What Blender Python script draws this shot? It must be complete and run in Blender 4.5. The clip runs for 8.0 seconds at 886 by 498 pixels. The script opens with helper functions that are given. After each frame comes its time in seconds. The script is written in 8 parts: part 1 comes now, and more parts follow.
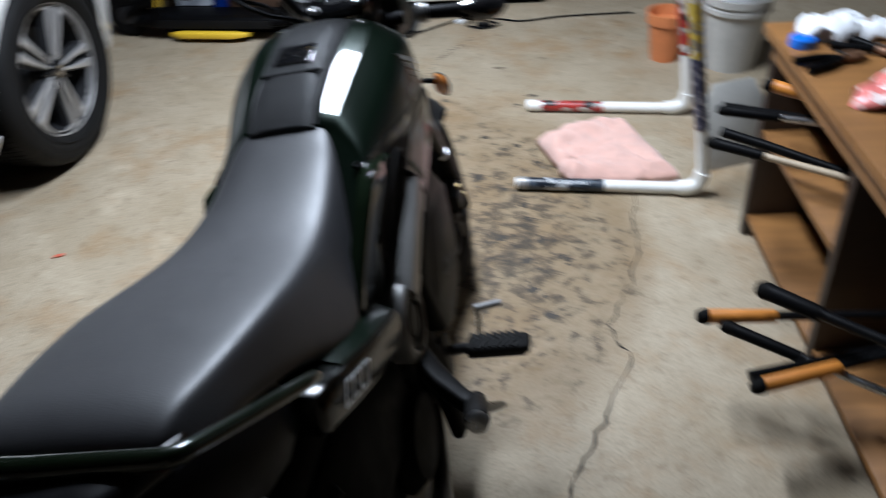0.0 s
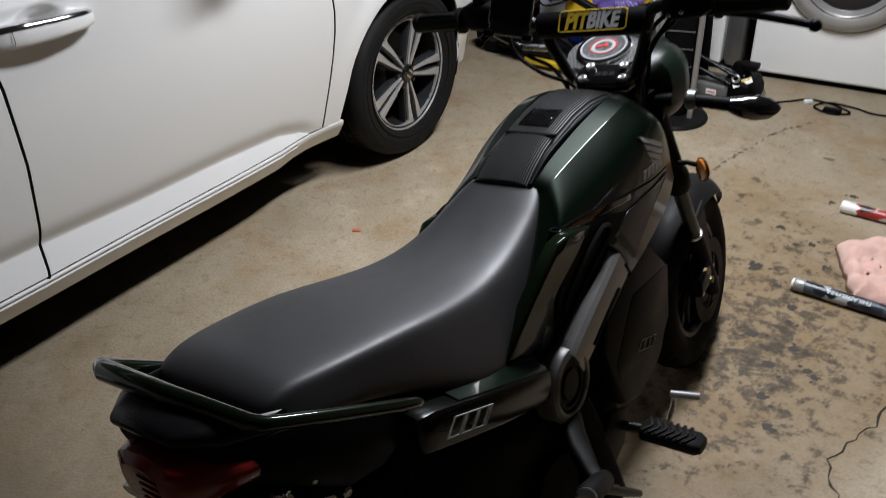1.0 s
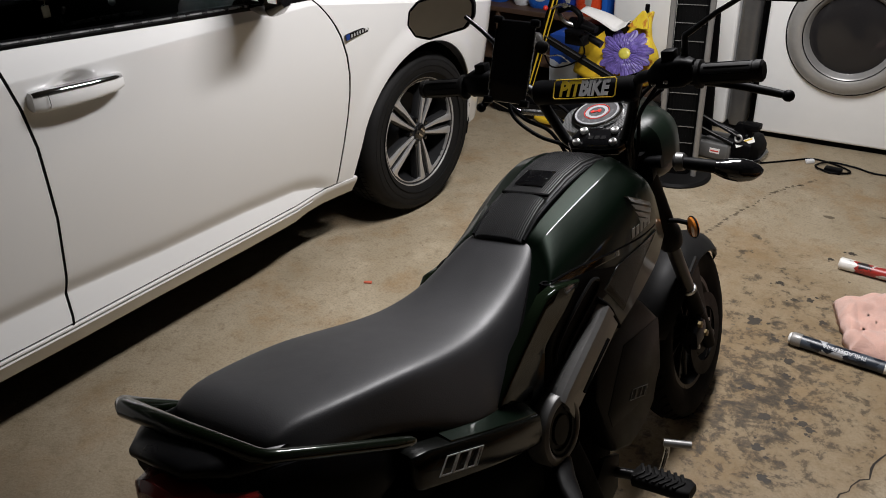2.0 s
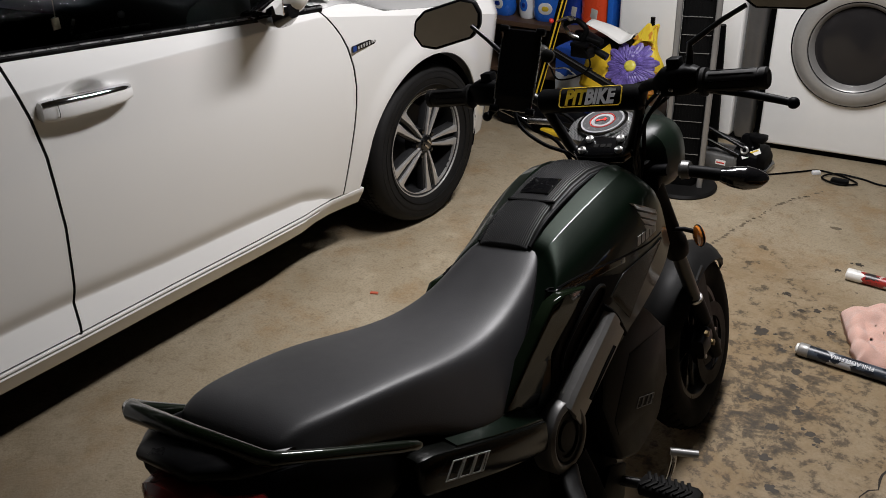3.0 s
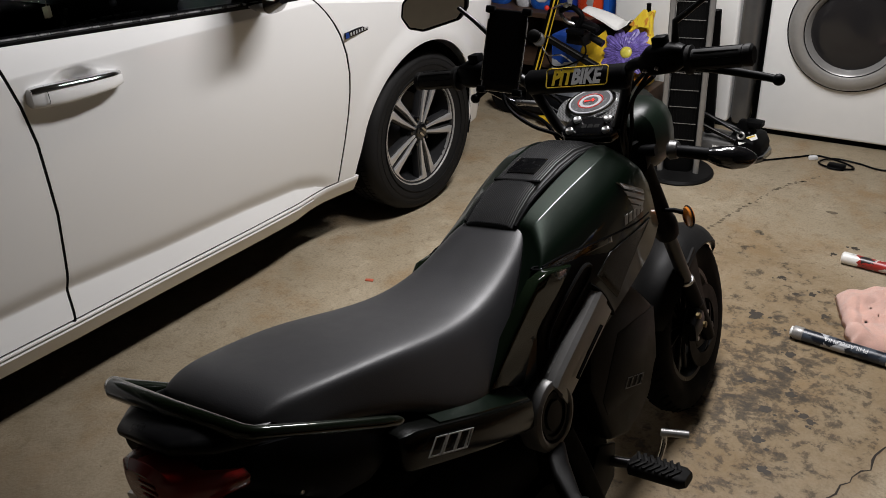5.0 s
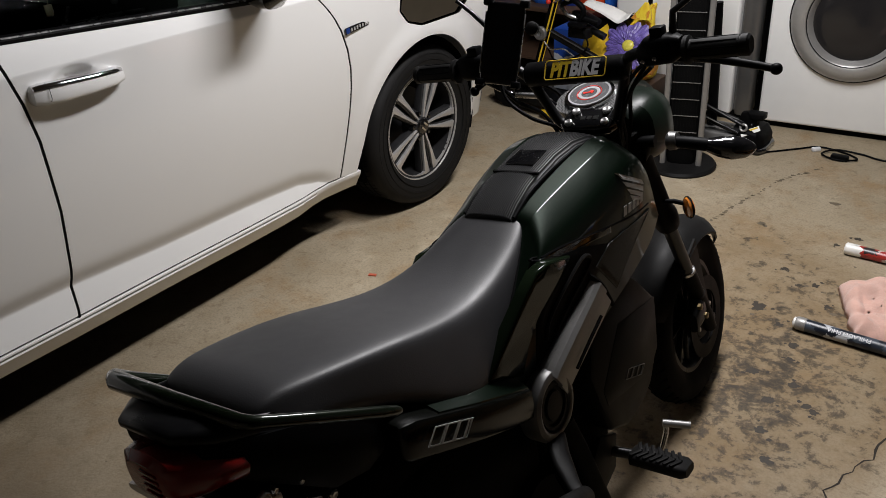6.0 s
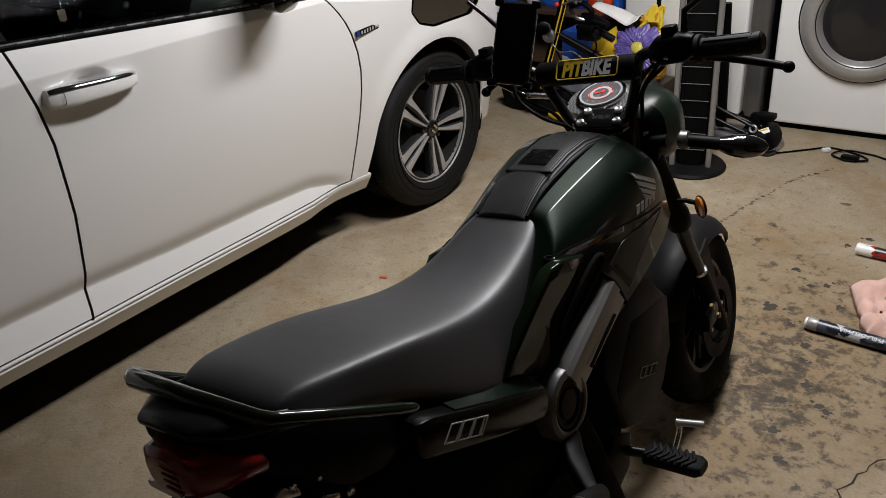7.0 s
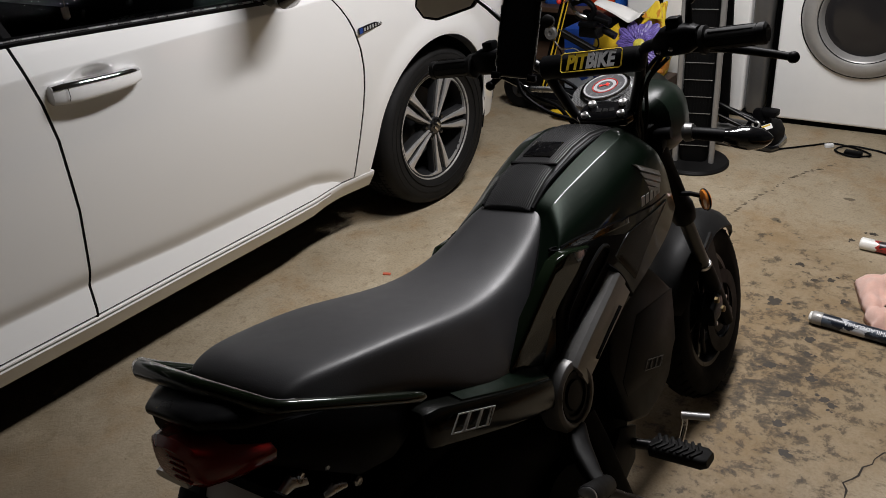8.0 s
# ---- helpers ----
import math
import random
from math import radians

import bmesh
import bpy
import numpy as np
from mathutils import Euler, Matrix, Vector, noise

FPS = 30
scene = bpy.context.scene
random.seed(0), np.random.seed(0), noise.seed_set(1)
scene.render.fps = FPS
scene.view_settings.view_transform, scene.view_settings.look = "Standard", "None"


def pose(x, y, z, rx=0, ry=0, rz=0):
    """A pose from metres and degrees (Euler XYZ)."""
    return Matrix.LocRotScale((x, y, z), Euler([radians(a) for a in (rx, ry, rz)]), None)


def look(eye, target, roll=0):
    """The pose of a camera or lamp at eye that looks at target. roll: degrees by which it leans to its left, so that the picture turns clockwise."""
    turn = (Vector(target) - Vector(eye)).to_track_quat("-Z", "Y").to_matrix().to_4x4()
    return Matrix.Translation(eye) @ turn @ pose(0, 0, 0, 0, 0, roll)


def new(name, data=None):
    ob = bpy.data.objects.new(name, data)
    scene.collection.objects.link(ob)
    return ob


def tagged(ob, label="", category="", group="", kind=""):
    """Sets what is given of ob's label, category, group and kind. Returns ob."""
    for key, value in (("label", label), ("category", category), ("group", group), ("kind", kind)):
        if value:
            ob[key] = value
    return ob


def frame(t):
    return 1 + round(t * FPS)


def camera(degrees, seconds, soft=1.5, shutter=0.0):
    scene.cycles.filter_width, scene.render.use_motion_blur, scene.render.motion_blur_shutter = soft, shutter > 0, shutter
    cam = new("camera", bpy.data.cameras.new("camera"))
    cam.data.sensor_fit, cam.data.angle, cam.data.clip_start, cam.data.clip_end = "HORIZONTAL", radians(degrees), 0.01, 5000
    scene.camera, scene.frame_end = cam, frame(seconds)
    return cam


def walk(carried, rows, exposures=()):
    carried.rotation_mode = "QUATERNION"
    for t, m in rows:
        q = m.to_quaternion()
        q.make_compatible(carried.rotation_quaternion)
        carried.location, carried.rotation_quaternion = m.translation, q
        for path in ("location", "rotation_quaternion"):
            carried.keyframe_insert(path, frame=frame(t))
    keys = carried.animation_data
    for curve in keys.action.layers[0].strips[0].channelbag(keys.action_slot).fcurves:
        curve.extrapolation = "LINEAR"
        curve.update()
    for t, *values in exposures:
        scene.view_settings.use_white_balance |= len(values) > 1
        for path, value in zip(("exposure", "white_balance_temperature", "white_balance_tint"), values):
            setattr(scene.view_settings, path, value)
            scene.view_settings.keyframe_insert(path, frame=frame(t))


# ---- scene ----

# camera and its walk
cam = camera(54.6, 8.0, soft=0.6, shutter=0.6)
PATH = [
    (0.0, (1.457, -1.821, 1.415), (1.171, -0.222, 0.248), -3.5),
    (0.1, (1.459, -1.808, 1.432), (1.090, -0.231, 0.272), -2.9),
    (0.2, (1.471, -1.790, 1.444), (1.000, -0.225, 0.285), -2.6),
    (0.3, (1.490, -1.776, 1.456), (0.911, -0.246, 0.306), -2.4),
    (0.4, (1.515, -1.762, 1.464), (0.814, -0.278, 0.324), -2.3),
    (0.5, (1.545, -1.756, 1.468), (0.720, -0.324, 0.340), -2.4),
    (0.6, (1.574, -1.757, 1.472), (0.663, -0.372, 0.353), -2.5),
    (0.8, (1.636, -1.771, 1.487), (0.663, -0.424, 0.377), -2.5),
    (1.0, (1.695, -1.789, 1.507), (0.691, -0.446, 0.417), -2.1),
    (1.5, (1.764, -1.821, 1.559), (0.717, -0.459, 0.534), -2.0),
    (3.0, (1.779, -1.847, 1.548), (0.686, -0.470, 0.595), -2.4),
    (3.5, (1.796, -1.847, 1.540), (0.703, -0.466, 0.592), -2.3),
    (4.0, (1.819, -1.834, 1.536), (0.723, -0.460, 0.581), -2.5),
    (4.5, (1.806, -1.837, 1.530), (0.710, -0.467, 0.570), -2.7),
    (6.0, (1.826, -1.838, 1.521), (0.720, -0.484, 0.549), -3.7),
    (6.5, (1.826, -1.840, 1.517), (0.711, -0.490, 0.549), -4.0),
    (7.0, (1.823, -1.853, 1.516), (0.701, -0.505, 0.555), -4.2),
    (7.5, (1.822, -1.862, 1.517), (0.695, -0.519, 0.554), -4.3),
    (8.0, (1.822, -1.864, 1.503), (0.696, -0.517, 0.544), -4.5),
]
EXPOSURES = [(0.0, 0.63, 5260, 9), (0.5, 0.45, 5500, 10), (0.8, 0.32, 5700, 10), (1.1, 0.21, 5890, 12), (1.5, 0.14, 6120, 13), (2.8, 0.0, 6180, 13), (8.0, 0.0, 6180, 13)]
walk(cam, [(t, look(e, g, r)) for t, e, g, r in PATH], EXPOSURES)

# world and lamps
world = bpy.data.worlds.new("night")
scene.world = world
world.use_nodes = True
world.node_tree.nodes["Background"].inputs[0].default_value = (0.01, 0.012, 0.016, 1)
world.node_tree.nodes["Background"].inputs[1].default_value = 0.3


def area_lamp(name, place, sx, sy, watts, colour, turn=0.0):
    d = bpy.data.lights.new(name, "AREA")
    d.shape, d.size, d.size_y, d.energy, d.color = "RECTANGLE", sx, sy, watts, colour
    ob = new(name, d)
    ob.matrix_world = pose(*place, 0, 0, turn)
    return ob


area_lamp("ceiling_lamp_light", (0.935, 0.34, 2.20), 0.17, 1.05, 65, (1.0, 0.970, 0.925))


# ---------------------------------------------------------------- materials
def mat(name, base, rough=0.5, metal=0.0, **kw):
    m = bpy.data.materials.new(name)
    m.use_nodes = True
    b = m.node_tree.nodes["Principled BSDF"]
    b.inputs["Base Color"].default_value = (*base, 1)
    b.inputs["Roughness"].default_value = rough
    b.inputs["Metallic"].default_value = metal
    if "coat" in kw:
        b.inputs["Coat Weight"].default_value = kw["coat"]
        b.inputs["Coat Roughness"].default_value = kw.get("coat_rough", 0.05)
    if "emit" in kw:
        b.inputs["Emission Color"].default_value = (*base, 1)
        b.inputs["Emission Strength"].default_value = kw["emit"]
    if "trans" in kw:
        b.inputs["Transmission Weight"].default_value = kw["trans"]
    if "spec" in kw:
        b.inputs["Specular IOR Level"].default_value = kw["spec"]
    if "sheen" in kw:
        b.inputs["Sheen Weight"].default_value = kw["sheen"]
    return m


def node(m, kind, **inputs):
    n = m.node_tree.nodes.new(kind)
    for k, v in inputs.items():
        n.inputs[k.replace("_", " ")].default_value = v
    return n


def link(m, a, b):
    m.node_tree.links.new(a, b)


def coords(m, scale=(1, 1, 1), place=(0, 0, 0), world_space=False):
    c = m.node_tree.nodes.new("ShaderNodeNewGeometry" if world_space else "ShaderNodeTexCoord")
    p = m.node_tree.nodes.new("ShaderNodeMapping")
    p.inputs["Scale"].default_value = scale
    p.inputs["Location"].default_value = place
    link(m, c.outputs["Position" if world_space else "Object"], p.inputs["Vector"])
    return p.outputs["Vector"]


def ramp(m, fac, stops):
    r = m.node_tree.nodes.new("ShaderNodeValToRGB")
    e = r.color_ramp.elements
    while len(e) < len(stops):
        e.new(0.5)
    for k, (p, c) in enumerate(stops):
        e[k].position = p
        e[k].color = (*c, 1) if len(c) == 3 else c
    link(m, fac, r.inputs["Fac"])
    return r.outputs["Color"]


def grey(v):
    return (v, v, v)


def mix(m, fac, a, b, how="MIX"):
    n = m.node_tree.nodes.new("ShaderNodeMix")
    n.data_type, n.blend_type = "RGBA", how
    for sock, v in ((n.inputs["Factor"], fac), (n.inputs["A"], a), (n.inputs["B"], b)):
        if hasattr(v, "is_output"):
            link(m, v, sock)
        elif isinstance(v, (int, float)):
            sock.default_value = v
        else:
            sock.default_value = (*v, 1)
    return n.outputs["Result"]


def noise_of(m, vec, scale, detail=4.0, rough=0.55, distort=0.0):
    n = node(m, "ShaderNodeTexNoise", Scale=scale, Detail=detail, Roughness=rough, Distortion=distort)
    link(m, vec, n.inputs["Vector"])
    return n.outputs["Fac"]


def math_of(m, how, a, b=0.0):
    n = m.node_tree.nodes.new("ShaderNodeMath")
    n.operation = how
    for sock, v in ((n.inputs[0], a), (n.inputs[1], b)):
        if hasattr(v, "is_output"):
            link(m, v, sock)
        else:
            sock.default_value = v
    return n.outputs[0]


def bsdf(m):
    return m.node_tree.nodes["Principled BSDF"]


def bump(m, height, strength=0.2, distance=0.002):
    n = node(m, "ShaderNodeBump", Strength=strength, Distance=distance)
    link(m, height, n.inputs["Height"])
    link(m, n.outputs["Normal"], bsdf(m).inputs["Normal"])


def worn(m, base, spread=0.25, scale=12.0, rough=None, bump_scale=0.0, bump_strength=0.1, bump_dist=0.001):
    """Grain and stains: the base colour varies at two scales, and the roughness with it."""
    v = coords(m)
    n1, n2 = noise_of(m, v, scale, 5), noise_of(m, v, scale * 9, 3)
    lo, hi = [c * (1 - spread) for c in base], [min(1, c * (1 + spread)) for c in base]
    c = mix(m, 0.35, ramp(m, n1, [(0.3, lo), (0.7, hi)]), ramp(m, n2, [(0.3, lo), (0.7, hi)]))
    link(m, c, bsdf(m).inputs["Base Color"])
    if rough:
        link(m, ramp(m, n1, [(0.3, grey(rough[0])), (0.7, grey(rough[1]))]), bsdf(m).inputs["Roughness"])
    if bump_scale:
        bump(m, noise_of(m, v, bump_scale, 3), bump_strength, bump_dist)
    return m


def worn_mat(name, base, rough=(0.4, 0.6), spread=0.25, scale=12.0, metal=0.0, bs=0.0, bst=0.1, bd=0.001, **kw):
    return worn(mat(name, base, rough[0], metal, **kw), base, spread, scale, rough, bs, bst, bd)


def concrete_material():
    m = mat("stained concrete", (0.2, 0.17, 0.12), 0.7, spec=0.3)
    v = coords(m, world_space=True)
    big = noise_of(m, v, 0.9, 6, 0.6, 0.3)
    mid = noise_of(m, v, 5.0, 8, 0.7, 0.2)
    small = noise_of(m, v, 24.0, 8, 0.72, 0.3)
    fine = noise_of(m, v, 120.0, 4, 0.65)
    c = mix(m, 0.5, ramp(m, big, [(0.3, (0.255, 0.203, 0.128)), (0.7, (0.390, 0.330, 0.236))]),
            ramp(m, mid, [(0.32, (0.255, 0.203, 0.128)), (0.66, (0.395, 0.337, 0.246))]))
    # rusty ochre and pale dusty patches
    rust = noise_of(m, coords(m, (1, 1, 1), (7.3, 2.1, 0), True), 3.1, 7, 0.7)
    c = mix(m, ramp(m, rust, [(0.50, grey(0.0)), (0.66, grey(0.6))]), c, (0.25, 0.145, 0.055))
    dust = noise_of(m, coords(m, (1, 1, 1), (1.3, 9.1, 0), True), 4.3, 7, 0.7)
    c = mix(m, ramp(m, dust, [(0.54, grey(0.0)), (0.70, grey(0.45))]), c, (0.48, 0.41, 0.295))
    # grain and pits
    c = mix(m, ramp(m, small, [(0.34, grey(0.5)), (0.47, grey(0.0))]), c, (0.150, 0.112, 0.064))
    c = mix(m, ramp(m, fine, [(0.34, grey(0.40)), (0.54, grey(0.0))]), c, (0.150, 0.115, 0.07))
    # scattered dark drops
    vor = node(m, "ShaderNodeTexVoronoi", Scale=11.0)
    link(m, v, vor.inputs["Vector"])
    edge = math_of(m, "ADD", vor.outputs["Distance"], math_of(m, "MULTIPLY", small, 0.12))
    drop = ramp(m, edge, [(0.09, grey(1.0)), (0.16, grey(0.0))])
    some = ramp(m, noise_of(m, v, 2.3, 2), [(0.50, grey(0.0)), (0.62, grey(0.75))])
    c = mix(m, math_of(m, "MULTIPLY", drop, some), c, (0.075, 0.058, 0.038))

    # oil stains under and beside the front wheel: a fading patch broken into blots
    def patch(place, size):
        g = m.node_tree.nodes.new("ShaderNodeTexGradient")
        g.gradient_type = "SPHERICAL"
        p = coords(m, (1 / size[0], 1 / size[1], 0), (-place[0] / size[0], -place[1] / size[1], 0), True)
        link(m, p, g.inputs["Vector"])
        return g.outputs["Fac"]
    # broad uneven patch, darker towards the rear left of the floor
    rear_dark = math_of(m, "MULTIPLY", patch((0.15, -2.0), (1.9, 1.75)), ramp(m, noise_of(m, v, 2.6, 6, 0.65, 0.4), [(0.32, grey(0.45)), (0.62, grey(1.0))]))
    c = mix(m, ramp(m, rear_dark, [(0.05, grey(0.0)), (0.55, grey(0.75))]), c, (0.125, 0.096, 0.062))
    area = math_of(m, "ADD", patch((1.31, 0.16), (0.42, 0.80)), math_of(m, "MULTIPLY", patch((1.02, 0.85), (0.45, 0.4)), 0.3))
    blot = noise_of(m, v, 19.0, 10, 0.68, 0.3)
    speck = noise_of(m, coords(m, (1, 1, 1), (3.7, 1.9, 0), True), 55.0, 8, 0.7)
    s = math_of(m, "ADD", math_of(m, "MULTIPLY", area, 0.145), math_of(m, "ADD", math_of(m, "MULTIPLY", blot, 0.72), math_of(m, "MULTIPLY", speck, 0.28)))
    halo = ramp(m, s, [(0.55, grey(0.0)), (0.63, grey(0.6))])
    halo = math_of(m, "MULTIPLY", halo, ramp(m, area, [(0.03, grey(0.0)), (0.22, grey(1.0))]))
    s = ramp(m, s, [(0.588, grey(0.0)), (0.640, grey(0.55)), (0.70, grey(0.88))])
    s = math_of(m, "MULTIPLY", s, ramp(m, area, [(0.03, grey(0.0)), (0.22, grey(1.0))]))
    damp = math_of(m, "MULTIPLY", ramp(m, area, [(0.03, grey(0.0)), (0.25, grey(0.80))]), ramp(m, mid, [(0.35, grey(0.45)), (0.6, grey(1.0))]))
    c = mix(m, damp, c, (0.168, 0.110, 0.050))
    c = mix(m, halo, c, (0.120, 0.084, 0.046))
    c = mix(m, s, c, (0.036, 0.030, 0.023))
    link(m, c, bsdf(m).inputs["Base Color"])
    link(m, ramp(m, mid, [(0.3, grey(0.48)), (0.7, grey(0.72))]), bsdf(m).inputs["Roughness"])
    bump(m, math_of(m, "ADD", fine, math_of(m, "ADD", math_of(m, "MULTIPLY", small, 1.2), math_of(m, "MULTIPLY", mid, 1.5))), 0.4, 0.005)
    return m


def seat_material():
    m = mat("grained black vinyl", (0.028, 0.028, 0.03), 0.5, spec=0.8)
    v = coords(m)
    vor = node(m, "ShaderNodeTexVoronoi", Scale=420.0)
    link(m, v, vor.inputs["Vector"])
    n = noise_of(m, v, 9, 5)
    link(m, ramp(m, n, [(0.3, (0.0105, 0.0102, 0.0122)), (0.7, (0.0150, 0.0147, 0.0172))]), bsdf(m).inputs["Base Color"])
    link(m, ramp(m, noise_of(m, v, 25, 4), [(0.3, grey(0.50)), (0.7, grey(0.56))]), bsdf(m).inputs["Roughness"])
    bump(m, math_of(m, "ADD", vor.outputs["Distance"], math_of(m, "MULTIPLY", n, 0.6)), 0.20, 0.0005)
    return m


def wood_material(name, dark, light, scale=3.0):
    m = mat(name, dark, 0.5)
    v = coords(m, (1.0, 14.0, 14.0))
    n = noise_of(m, v, scale, 6, 0.6, 1.2)
    n2 = noise_of(m, coords(m), 4.0, 4)
    c = mix(m, 0.35, ramp(m, n, [(0.3, dark), (0.7, light)]), ramp(m, n2, [(0.3, dark), (0.75, light)]))
    link(m, c, bsdf(m).inputs["Base Color"])
    bump(m, n, 0.15, 0.001)
    return m


def carbon_material():
    m = mat("woven carbon look", (0.03, 0.03, 0.03), 0.3, coat=0.6)
    ch = node(m, "ShaderNodeTexChecker", Scale=260.0)
    link(m, coords(m), ch.inputs["Vector"])
    ch.inputs["Color1"].default_value = (0.02, 0.02, 0.02, 1)
    ch.inputs["Color2"].default_value = (0.16, 0.16, 0.16, 1)
    link(m, ch.outputs["Color"], bsdf(m).inputs["Base Color"])
    return m


def flower_material():
    m = mat("printed flower bag", (0.8, 0.6, 0.1), 0.35)
    v = coords(m)
    n = noise_of(m, v, 9.0, 4, 0.6, 1.0)
    c = ramp(m, n, [(0.40, (0.75, 0.50, 0.03)), (0.50, (0.80, 0.62, 0.04)), (0.56, (0.55, 0.16, 0.03)), (0.62, (0.78, 0.6, 0.05)), (0.75, (0.10, 0.06, 0.04))])
    link(m, c, bsdf(m).inputs["Base Color"])
    bump(m, noise_of(m, v, 14, 3), 0.4, 0.01)
    return m


def sticker_material(name, base, spot, scale, third=None):
    """Torn printed paper: angular scraps of two or three colours."""
    m = mat(name, base, 0.35)
    vor = node(m, "ShaderNodeTexVoronoi", Scale=scale)
    v = coords(m, (0.75, 1, 1))
    wob = m.node_tree.nodes.new("ShaderNodeVectorMath")
    wob.operation = "ADD"
    n = node(m, "ShaderNodeTexNoise", Scale=scale * 2.5, Detail=3.0)
    link(m, v, n.inputs["Vector"])
    sc = m.node_tree.nodes.new("ShaderNodeVectorMath")
    sc.operation = "SCALE"
    sc.inputs["Scale"].default_value = 0.02
    link(m, n.outputs["Color"], sc.inputs[0])
    link(m, v, wob.inputs[0])
    link(m, sc.outputs[0], wob.inputs[1])
    link(m, wob.outputs[0], vor.inputs["Vector"])
    stops = [(0.0, base), (0.53, base), (0.55, spot)]
    if third:
        stops += [(0.74, spot), (0.76, third)]
    link(m, ramp(m, vor.outputs["Color"], stops), bsdf(m).inputs["Base Color"])
    return m


